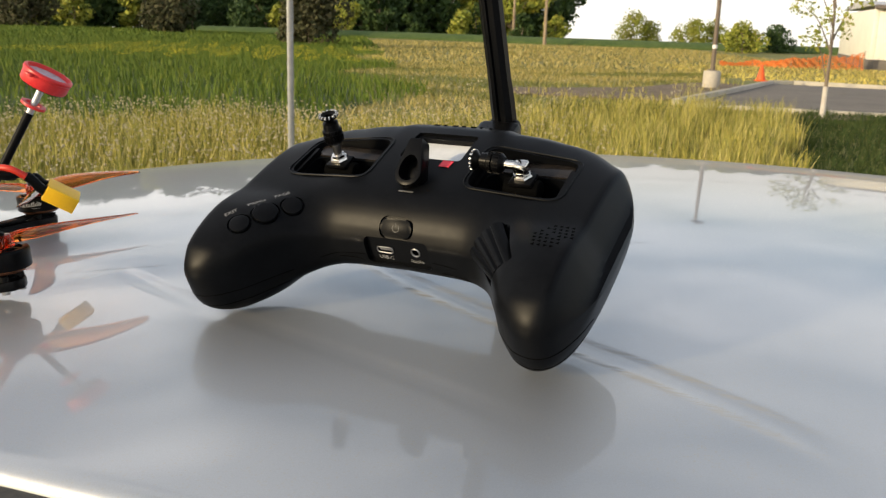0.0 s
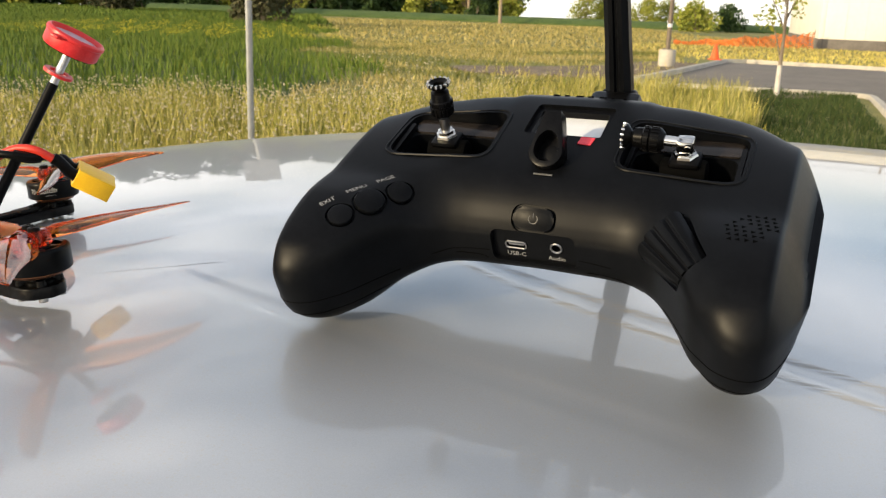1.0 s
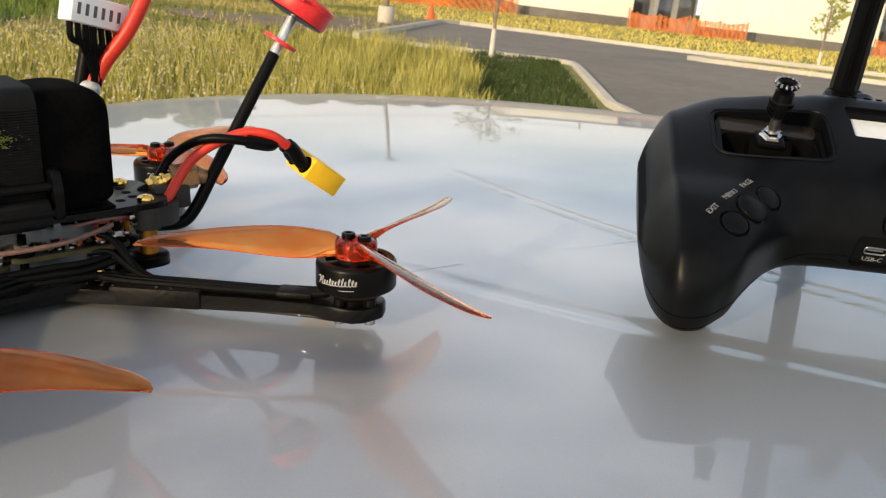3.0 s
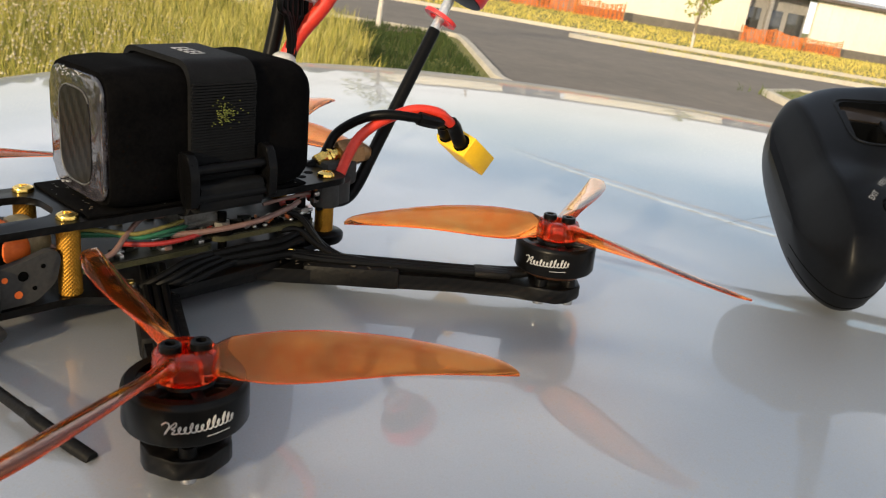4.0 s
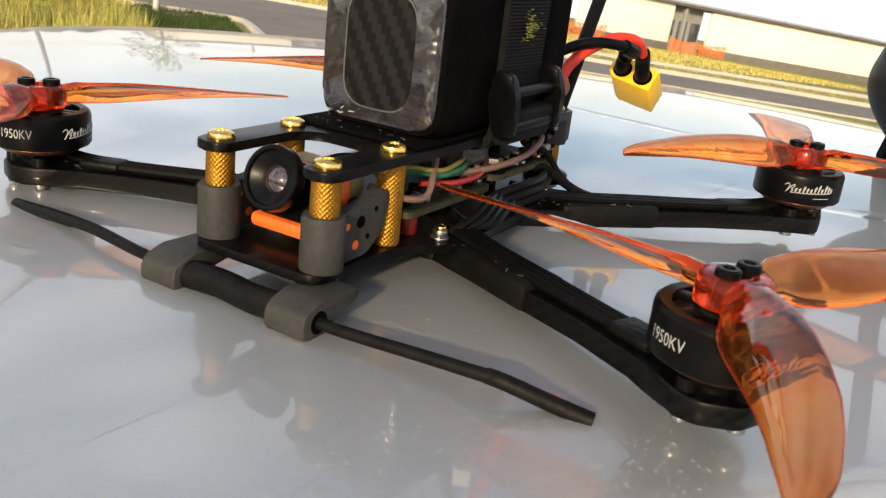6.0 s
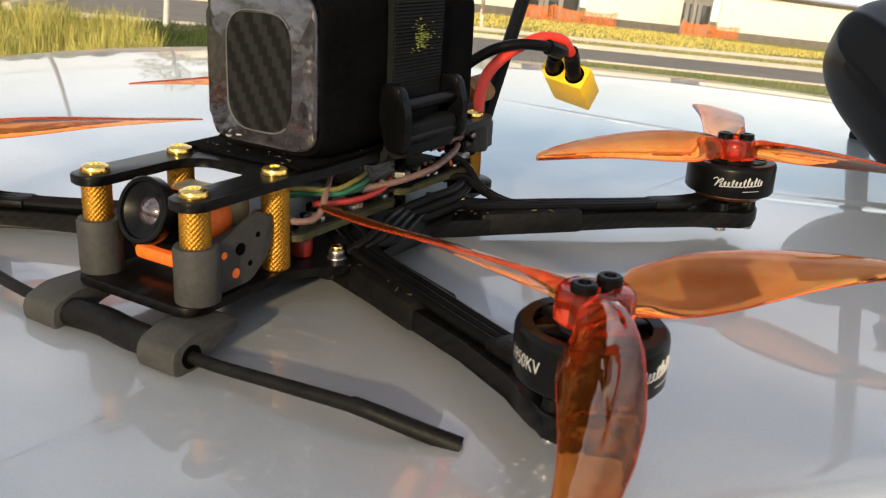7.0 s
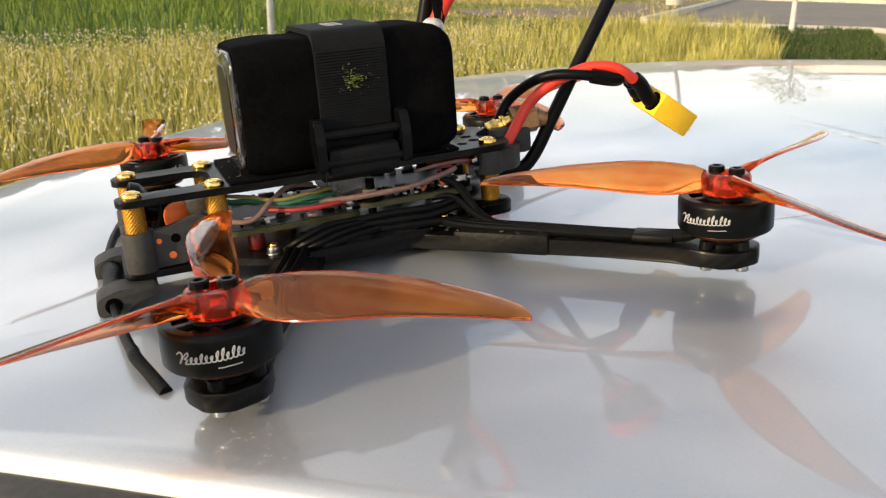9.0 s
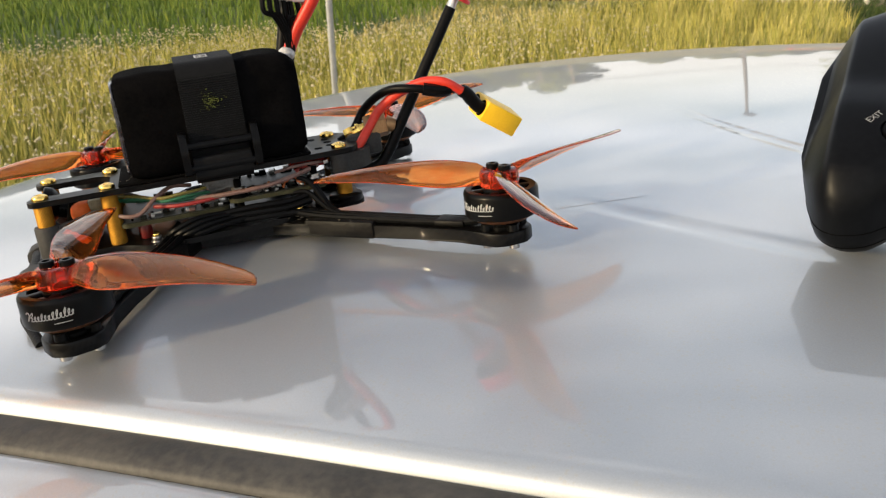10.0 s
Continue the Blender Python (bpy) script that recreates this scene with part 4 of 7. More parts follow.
            cyl(b, (42.4 + 1.0, -2.9, 3.9), (42.4 + 1.0, 2.9, 3.9), 1.1, seg=12)
            part("hinge", b, CHROME, gim, "folded nickel hinge", scale=S)
            m = Matrix.Translation((42.4, 0, 4.6)) @ Matrix.Rotation(radians(-87), 4, "Y")
            base = 1.0
        b = bmesh.new()
        lathe(b, [(0, base), (1.75, base), (1.75, base + 6.2), (0, base + 6.2)], 18, m)
        part("stick_shaft", b, CHROME if sx > 0 else STEEL, gim, scale=S)
        b = bmesh.new()
        z0 = base + 5.6
        lathe(b, [(0, z0), (2.5, z0), (3.7, z0 + 1.2), (3.9, z0 + 1.6), (3.9, z0 + 4.4), (3.5, z0 + 4.7), (3.9, z0 + 5.0), (3.9, z0 + 6.6), (3.5, z0 + 7.0), (3.2, z0 + 9.8), (1.9, z0 + 10.4), (0, z0 + 10.4)], 36, m)
        grip = part("stick_grip", b, GLOSSBLACK, gim, "knurled black stick grip", scale=S)
        b = bmesh.new()
        for i in range(18):
            a = 2 * math.pi * i / 18
            for lo, hi in ((z0 + 1.7, z0 + 4.3), (z0 + 5.1, z0 + 6.5)):
                box(b, (3.7, -0.3, lo), (4.2, 0.3, hi), 0, m @ Matrix.Rotation(a, 4, "Z"))
        part("knurl", b, GLOSSBLACK, gim, scale=S)
        b = bmesh.new()
        z1 = z0 + 10.2
        lathe(b, [(0, z1), (1.9, z1), (2.1, z1 + 0.6), (3.9, z1 + 2.0), (4.2, z1 + 2.8), (3.4, z1 + 3.4), (2.0, z1 + 2.5), (1.8, z1 + 1.4), (0, z1 + 1.4)], 28, m)
        part("stick_end", b, ANODISED, gim, "cupped toothed stick end", scale=S)
        b = bmesh.new()
        for i in range(14):
            q = m @ Matrix.Rotation(2 * math.pi * i / 14, 4, "Z")
            box(b, (3.1, -0.38, z1 + 2.4), (4.3, 0.38, z1 + 3.6), 0.15, q)
        part("teeth", b, CHROME, gim, "bare metal teeth", scale=S)

    # screen and red tab
    b = bmesh.new()
    prism(b, [(-12.3, 4.9), (12.3, 4.9), (12.3, 21.1), (-12.3, 21.1)], -3.4, -2.6)
    part("screen", b, SCREEN, tx, "blank pale grey display", scale=S)
    b = bmesh.new()
    vs = [(6.8, -1.6, 1.95), (11.4, -1.9, 1.95), (12.2, 1.9, 2.7), (7.4, 2.2, 2.5)]
    prism(b, [(x, y) for x, y, _ in vs], 0, 0.35, Matrix.Translation((0, 0, 2.0)) @ Matrix.Rotation(radians(6), 4, "X"))
    part("pull_tab", b, REDTAB, tx, "small red film tab", scale=S)

    # lanyard loop
    b = bmesh.new()
    loop = Matrix.Translation((0, -9.0, 1.6)) @ Matrix.Rotation(radians(35), 4, "X")
    pts_out = [(-5.9, -1.0)] + [(5.9 * math.sin(-math.pi / 2 + i * math.pi / 14), -1.0 - 5.9 * math.cos(-math.pi / 2 + i * math.pi / 14)) for i in range(1, 14)] + [(5.9, -1.0), (2.9, 12.0), (2.6, 13.4), (-2.6, 13.4), (-2.9, 12.0)]
    prism(b, pts_out, 0.0, 7.2, loop, bevel=0.6)
    hook = part("lanyard_loop", b, GLOSSBLACK, tx, "black plastic neck-strap loop", scale=S)
    b = bmesh.new()
    hole = [(4.1 * math.sin(a * 0.2618), -0.6 - 4.1 * math.cos(a * 0.2618) * (1.0 if math.cos(a * 0.2618) > 0 else 1.65)) for a in range(24)]
    prism(b, hole, 1.2, 9, loop)
    bmesh.ops.scale(b, vec=(S, S, S), verts=b.verts)
    cut(hook, [b])
    b = bmesh.new()
    lathe(b, [(0, 1.4), (2.6, 1.4), (2.6, 2.2), (1.2, 2.4), (0, 2.4)], 20, loop)
    part("loop_screw", b, ANODISED, hook, scale=S)
    b = bmesh.new()
    p, q = on_shell(tree, 0, -18.4)
    box(b, (-3.3, -18.8, p.z - 0.5), (3.3, -18.0, p.z + 0.16), 0.15)
    part("indicator", b, GREYCAN, tx, "thin grey light bar", scale=S)

    # keys
    for m, r, longer in keys:
        b = bmesh.new()
        ring = [(math.cos(a * math.pi / 14) * r + (longer if math.cos(a * math.pi / 14) > 0 else -longer) * 0.3, math.sin(a * math.pi / 14) * r) for a in range(28)]
        prism(b, ring, -1.5, 0.45, m, bevel=0.6)
        part("button", b, SHELL, tx, "flush black push button", scale=S)
    b = bmesh.new()
    prism(b, pill, -1.1, 0.45, power, bevel=0.5)
    key = part("power_button", b, SHELL, tx, "pill-shaped black power button", scale=S)
    b = bmesh.new()
    arc = [(1.5 * math.sin(radians(40 + i * 14)), 1.5 * math.cos(radians(40 + i * 14)), 0.38) for i in range(21)]
    tube(b, [power @ Vector(q) for q in arc], 0.16, seg=5, curve=False)
    tube(b, [power @ Vector((0, 0.3, 0.38)), power @ Vector((0, 2.0, 0.38))], 0.16, seg=5, curve=False)
    part("power_mark", b, GREYCAN, key, scale=S)

    # ports
    b = bmesh.new()
    tubep = rounded([(-10.2, -2.6), (-3.0, -2.6), (-3.0, 0.0), (-10.2, 0.0)], 1.28)
    tube(b, [port @ Vector((x, y, -1.2)) for x, y in tubep + tubep[:2]], 0.28, seg=6, curve=False)
    box(b, (-9.2, -1.65, -4), (-4.0, -0.95, -1.6), 0, port)
    part("usb_port", b, STEEL, tx, "metal lip of the charging port", scale=S)
    b = bmesh.new()
    tube(b, [port @ Vector((7.4 + 1.8 * math.cos(a * 0.3142), -0.6 + 1.8 * math.sin(a * 0.3142), -1.15)) for a in range(21)], 0.35, seg=6, curve=False)
    part("audio_port", b, STEEL, tx, "round headphone socket lip", scale=S)
    for word, x, y, size in (("USB-C", -6.6, -4.9, 2.5), ("Audio", 7.4, -4.9, 2.5)):
        vs, fs = lettering(word, size)
        raw("lettering", [(port @ Vector((v.x * 0.98 + x, v.y + y, -1.05))) * S for v in vs], fs, PRINTFAINT, tx, "printed word " + word)
    # key names
    for word, x, y, size in (("EXIT", -65.8, -47.5, 2.8), ("MENU", -59.6, -38.2, 2.8), ("PAGE", -53.3, -29.1, 2.8)):
        vs, fs = lettering(word, size)
        ca, sa = math.cos(radians(54)), math.sin(radians(54))
        out = []
        for v in vs:
            q, nn = on_shell(tree, x + v.x * ca - v.y * sa, y + v.x * sa + v.y * ca)
            out.append((q + nn * 0.06) * S)
        raw("lettering", out, fs, PRINTFAINT, tx, "printed word " + word)
    # maker's mark reduced to bars
    b = bmesh.new()
    for i, wd in enumerate((2.6, 1.8, 2.8, 2.2, 2.6, 1.2, 1.2)):
        x = -13 + i * 4.4
        q, nn = on_shell(tree, x, 34.0)
        box(b, (x, 33.2, q.z - 0.1), (x + wd, 35.0, q.z + 0.08), 0.05)
    part("maker_mark", b, DEEP, tx, "row of dark unreadable bars", scale=S)

    # speaker holes: small dark triangles in a hexagonal patch
    random.seed(4)
    for i in range(-4, 5):
        for j in range(-3, 4):
            x, y = i * 2.5 + (j % 2) * 1.25, j * 2.3
            if math.hypot(x / 8.6, y / 8.0) > 1 or (i + j * 2) % 9 == 0:
                continue
            cx, cy = 68.0 + x * 0.92 + y * 0.25, -35.6 + y - x * 0.05
            a0 = radians(random.choice((0, 60)) + 10)
            tri = []
            for k in range(3):
                q, nn = on_shell(tree, cx + 0.95 * math.cos(a0 + k * 2.0944), cy + 0.95 * math.sin(a0 + k * 2.0944))
                tri.append((q + nn * 0.09) * S)
            raw("speaker_hole", tri, [(0, 1, 2)], DEEP, tx)

    # ribbed scroll wheel: a tapered drum lying in its bay
    b = bmesh.new()
    seg = 40
    ribs = (0.0, 0.05, 0.75, 0.95, 1.0, 1.0, 1.0, 0.95, 0.85, 0.3)
    ends = []
    for px, half, high in ((-10.4, 8.4, -3.5), (-10.2, 8.9, 0.2), (10.2, 5.6, -0.4), (10.4, 5.2, -3.5)):
        row = []
        for i in range(seg + 1):
            f = -1 + 2 * i / seg
            step = ribs[i % 10]
            row.append(b.verts.new(wheel_m @ Vector((px, half * f, high - 5.0 + 5.0 * math.sqrt(1 - (0.93 * f) ** 2) + 1.0 * step))))
        ends.append(row)
    for a_, b_ in zip(ends, ends[1:]):
        for i in range(seg):
            b.faces.new((a_[i], a_[i + 1], b_[i + 1], b_[i]))
    b.faces.new(ends[0][::-1])
    b.faces.new(ends[-1])
    part("scroll_wheel", b, SHELL, tx, "ribbed tapered black scroll wheel", scale=S, sharp=25)

    # folding antenna behind the case
    b = bmesh.new()
    root = Vector((3.1, 62.6, -95.6))
    up = Vector((-0.0243, 0.147, 0.989)).normalized()
    lat = Vector((1, 0, 0.025)).normalized()
    fwd = up.cross(lat).normalized()
    prof = ((0, 4.6, 3.4), (2, 5.2, 4.0), (58, 5.1, 4.1), (70, 5.3, 4.4), (84, 5.3, 4.4), (96, 4.9, 4.1), (112, 4.9, 4.0), (200, 4.8, 3.9), (236, 4.5, 3.6))
    rows = []
    for h, wx, wy in prof:
        c = root + up * h
        rows.append([b.verts.new(c + lat * (x * wx) + fwd * (y * wy)) for x, y in ((-1, -0.5), (-0.55, -1), (-0.2, -1), (-0.12, -0.72), (0.12, -0.72), (0.2, -1), (0.55, -1), (1, -0.5), (1, 0.6), (0.6, 1), (-0.6, 1), (-1, 0.6))])
    for a_, b_ in zip(rows, rows[1:]):
        for i in range(12):
            b.faces.new((a_[i], a_[(i + 1) % 12], b_[(i + 1) % 12], b_[i]))
    b.faces.new(rows[0][::-1])
    b.faces.new(rows[-1])
    ant = part("antenna", b, SHELL, tx, "upright flat black antenna mast", scale=S, sharp=30)
    b = bmesh.new()
    cyl(b, (-5.5, 72, -25), (8.5, 72, -25), 4.6, seg=20, bevel=1.0)
    box(b, (-9, 30, -34), (12, 70, -18.5), 3.0)
    part("antenna_hinge", b, GLOSSBLACK, ant, scale=S)
    return tx


build_transmitter()


# ---- the racing drone ----
DRONE = Matrix(((0.9438, -0.3201, -0.0820, -0.21628), (0.3216, 0.9469, 0.0055, 0.34286), (0.0758, -0.0315, 0.9966, 0.02594), (0, 0, 0, 1)))


def prop_blade(turn, angle):
    """One swept, twisted, cambered blade of a 130 mm propeller; turn is 1 for anticlockwise."""
    bm = bmesh.new()
    rows = []
    for i in range(25):
        r = 65.0 - 60.0 * (1 - i / 24) ** 1.25
        lead = lerp_table(r, (5, 8, 16.4, 25, 33.5, 42, 50, 58, 62, 64, 64.7, 65), (-3.6, -5.6, -7.6, -8.7, -8.9, -8.6, -7.4, -5.5, -3.9, -2.2, -1.2, -0.5))
        trail = lerp_table(r, (5, 8, 12.7, 18, 25, 33, 41, 49, 57, 62, 65), (2.4, 2.9, 3.9, 4.3, 3.9, 2.8, 1.7, 1.1, 0.9, 0.8, 0.6))
        chord = trail - lead
        pitch = radians(lerp_table(r, (5, 12, 25, 45, 65), (44, 38, 30, 20, 13)))
        thick = lerp_table(r, (5, 7, 9.5, 13, 40, 65), (3.8, 3.2, 2.2, 1.5, 0.9, 0.55))
        row = []
        cuts = (0.0, 0.028, 0.15, 0.28, 0.42, 0.56, 0.70, 0.84, 0.972, 1.0)
        for side, fs in ((1, cuts), (-1, cuts[-2:0:-1])):
            for f in fs:
                x = lead + f * chord
                camber = 0.075 * chord * (1 - (2 * f - 1) ** 2)
                half = thick * 0.5 * (0.35 + 0.65 * math.sqrt(max(0.0, 1 - (2 * f - 1) ** 2)))
                zz = camber + side * half
                along = x * math.cos(pitch) + zz * math.sin(pitch)
                row.append(Vector((r, -turn * along, -x * math.sin(pitch) + zz * math.cos(pitch) + 0.012 * r)))
        rows.append([bm.verts.new(q) for q in row])
    n = len(rows[0])
    for a, b in zip(rows, rows[1:]):
        for k in range(n):
            face = bm.faces.new((a[k], a[(k + 1) % n], b[(k + 1) % n], b[k]))
            face.material_index = 1 if k in (0, 8, 9, 17) else 0
    bm.faces.new(rows[0][::-1])
    bm.faces.new(rows[-1]).material_index = 1
    bmesh.ops.rotate(bm, verts=bm.verts, cent=(0, 0, 0), matrix=Matrix.Rotation(angle, 3, "Z"))
    return bm


def bend(vs, radius, at, z):
    """Wraps flat lettering round an upright drum; at is the bearing of its middle."""
    out = []
    for v in vs:
        a = at + v.x / radius
        out.append(Vector((radius * math.cos(a), radius * math.sin(a), z + v.y)))
    return out


def build_motor(drone, x, y, brand, rating, spin, prop_at, turn, screw_at):
    S = MM
    c = Matrix.Translation((x, y, 0))
    b = bmesh.new()
    lathe(b, [(9.4, -10.4), (11.4, -10.3), (12.0, -10.9), (12.2, -11.6), (12.2, -18.4), (11.8, -19.0), (10.9, -19.0), (10.9, -11.6), (9.4, -11.4), (9.4, -10.4)], 56, c)
    motor = part("motor", b, ANODISED, drone, "black brushless motor with white printing", scale=S)
    b = bmesh.new()
    lathe(b, [(0, -10.2), (5.6, -10.2), (6.0, -10.8), (5.6, -12.0), (0, -12.0)], 28, c)
    for i in range(6):
        a = i * math.pi / 3 + spin
        box(b, (5.0, -1.3, -11.9), (10.2, 1.3, -10.6), 0.4, c @ Matrix.Rotation(a, 4, "Z"))
    part("bell_spokes", b, ANODISED, motor, scale=S)
    b = bmesh.new()
    lathe(b, [(0, -12.6), (9.6, -12.6), (10.3, -13.4), (10.3, -19.6), (9.2, -20.6), (0, -20.6)], 36, c)
    part("stator", b, COPPER, motor, "dark copper windings", scale=S)
    b = bmesh.new()
    lathe(b, [(0, -19.4), (4.6, -19.4), (4.8, -20.0), (4.6, -22.4), (5.2, -23.0), (5.2, -23.9), (0, -23.9)], 36, c)
    for i in range(4):
        a = spin + math.pi / 4 + i * math.pi / 2
        box(b, (2.0, -1.7, -23.9), (7.4, 1.7, -21.8), 0.5, c @ Matrix.Rotation(a, 4, "Z"))
        cyl(b, (x + 6.4 * math.cos(a), y + 6.4 * math.sin(a), -23.9), (x + 6.4 * math.cos(a), y + 6.4 * math.sin(a), -21.8), 1.9, 1.7, seg=14)
    part("motor_base", b, ANODISED, motor, scale=S)
    # screws through the arm, standing proud below it
    for i in range(4):
        a = spin + math.pi / 4 + i * math.pi / 2
        b = bmesh.new()
        cyl(b, (x + 6.4 * math.cos(a), y + 6.4 * math.sin(a), -29.8), (x + 6.4 * math.cos(a), y + 6.4 * math.sin(a), -28.0), 1.7, seg=14, bevel=0.25)
        part("motor_bolt", b, STEEL, motor, scale=S)
    # brand mark as one unreadable running line, rating in figures
    b = bmesh.new()
    line = [(-7.6, 1.6), (-6.9, 2.1), (-6.2, 1.4), (-6.6, -0.4), (-5.9, 1.2), (-5.1, 2.0), (-5.0, 1.2), (-5.6, 0.7), (-4.9, 0.4), (-5.3, -0.3)]
    for k, tall in enumerate((1.0, 0.9, 1.6, 1.1, 0.9, 1.7, 2.1, 1.0, 2.0, 1.5, 0.9)):
        u = -4.2 + k * 1.03
        line += [(u, -0.3), (u + 0.25, tall * 0.6), (u + 0.1, tall), (u - 0.15, tall * 0.5), (u + 0.4, -0.3)]
    line = [(px + 0.25 * py, py + 0.065 * (px + 7), 0) for px, py in line]
    tube(b, [Vector((x, y, 0)) + q for q in bend(smooth_path(line, 4), 12.22, brand, -15.6)], 0.14, seg=5, curve=False)
    part("maker_mark", b, PRINTGREY, motor, "white unreadable running script", scale=S)
    b = bmesh.new()
    under = [Vector((1.0 + 0.6 * k, -2.0 + 0.03 * k, 0)) for k in range(9)]
    tube(b, [Vector((x, y, 0)) + q for q in bend(under, 12.22, brand, -14.9)], 0.09, seg=5, curve=False)
    part("mark_line", b, PRINTGREY, motor, "short white underline", scale=S)
    vs, fs = lettering("1950KV", 3.2)
    vs = [Vector((v.x * 0.78, v.y, 0)) for v in vs]
    raw("rating", [(Vector((x, y, 0)) + q) * S for q in bend(vs, 12.27, rating, -14.9)], fs, PRINTGREY, motor, "white figures 1950KV")
    # propeller
    b = bmesh.new()
    lathe(b, [(2.6, -4.5), (5.2, -4.4), (5.9, -4.7), (6.3, -5.4), (6.4, -9.6), (5.4, -10.1), (2.6, -10.1), (2.6, -4.4)], 32, c)
    prop = part("propeller", b, PROPHUB, drone, "three-bladed translucent orange propeller", scale=S)
    for i in range(3):
        b = prop_blade(turn, prop_at + i * 2 * math.pi / 3)
        bmesh.ops.translate(b, vec=(x, y, -7.4), verts=b.verts)
        part("blade", b, PROP, prop, scale=S, sharp=50).data.materials.append(PROPRIM)
    for k in (-1, 1):
        b = bmesh.new()
        px, py = x + k * 2.9 * math.cos(screw_at), y + k * 2.9 * math.sin(screw_at)
        lathe(b, [(1.0, -3.7), (1.1, -2.95), (1.75, -2.95), (2.1, -3.3), (2.1, -4.6), (1.2, -4.7), (1.2, -9.5), (0, -9.5)], 20, Matrix.Translation((px, py, 0)))
        lathe(b, [(0, -4.1), (1.05, -4.1), (1.05, -3.55)], 6, Matrix.Translation((px, py, 0)))
        part("prop_screw", b, ANODISED, prop, "black socket-head screw", scale=S)


def build_arm(drone, root, end, wires_to):
    """A carbon arm: wide at the root, slim in the middle, with a rounded motor pad; taped motor leads lie on it."""
    S = MM
    root, end = Vector(root), Vector(end)
    d = (end - root).normalized()
    length = (end - root).length
    m = Matrix(((d.x, -d.y, 0, root.x), (d.y, d.x, 0, root.y), (0, 0, 1, 0), (0, 0, 0, 1)))
    half = [(-9, 6.5), (0, 6.2), (length * 0.3, 5.2), (length * 0.62, 4.6), (length - 13, 5.2), (length - 8, 7.2), (length - 3.5, 8.6)]
    pad = [(length, 8.8), (length + 3.2, 8.5), (length + 4.6, 7.6), (length + 8.2, 3.6), (length + 8.8, 2.2), (length + 8.8, -2.2), (length + 8.2, -3.6), (length + 4.6, -7.6), (length + 3.2, -8.5), (length, -8.8)]
    outline = [(x, -y) for x, y in half] + [(x, -y) for x, y in pad] + [(x, y) for x, y in reversed(half)]
    b = bmesh.new()
    prism(b, outline, -28.4, -23.9, m, bevel=0.7)
    arm = part("arm", b, CARBON, drone, "carbon fibre arm with taped motor leads", scale=S)
    b = bmesh.new()
    box(b, (length * 0.06, -5.9, -28.8), (length * 0.42, 5.9, -22.4), 1.3, m)
    part("arm_wrap", b, TAPE, arm, "black heat-shrink sleeve", scale=S)
    for k in (-1, 0, 1):
        b = bmesh.new()
        tube(b, [m @ Vector((-8, k * 2.6, -20.5 + abs(k))), m @ Vector((length * 0.1, k * 2.3, -21.8)), m @ Vector((length * 0.4, k * 2.2, -22.4)), m @ Vector((length * 0.7, k * 2.0, -22.8)), m @ Vector((length - 11, k * 2.0, -22.2)), m @ Vector((length - 7, k * 1.6, -21.2))], 1.15, seg=8)
        part("motor_lead", b, SILBLACK, arm, scale=S)
    rng = random.Random(int(end.x * 7 + end.y))
    for i in range(11):
        b = bmesh.new()
        px, py = rng.uniform(-0.04, 0.42) * length, rng.choice((-1, -1, 1)) * rng.uniform(2.5, 5.6)
        w = rng.uniform(0.10, 0.22)
        box(b, (-rng.uniform(0.3, 1.1), -w, -w), (rng.uniform(0.3, 1.1), w, w), 0, m @ Matrix.Translation((px, py, -22.3)) @ Matrix.Rotation(rng.uniform(0, 3.1), 4, "Z") @ Matrix.Rotation(rng.uniform(-0.4, 0.4), 4, "Y"))
        part("tape_fleck", b, FLECK, arm, scale=S)
    b = bmesh.new()
    box(b, (length * 0.70, -3.8, -23.8), (length * 0.84, 3.8, -21.6), 0.8, m)
    part("lead_tape", b, TAPE, arm, scale=S)
    return arm


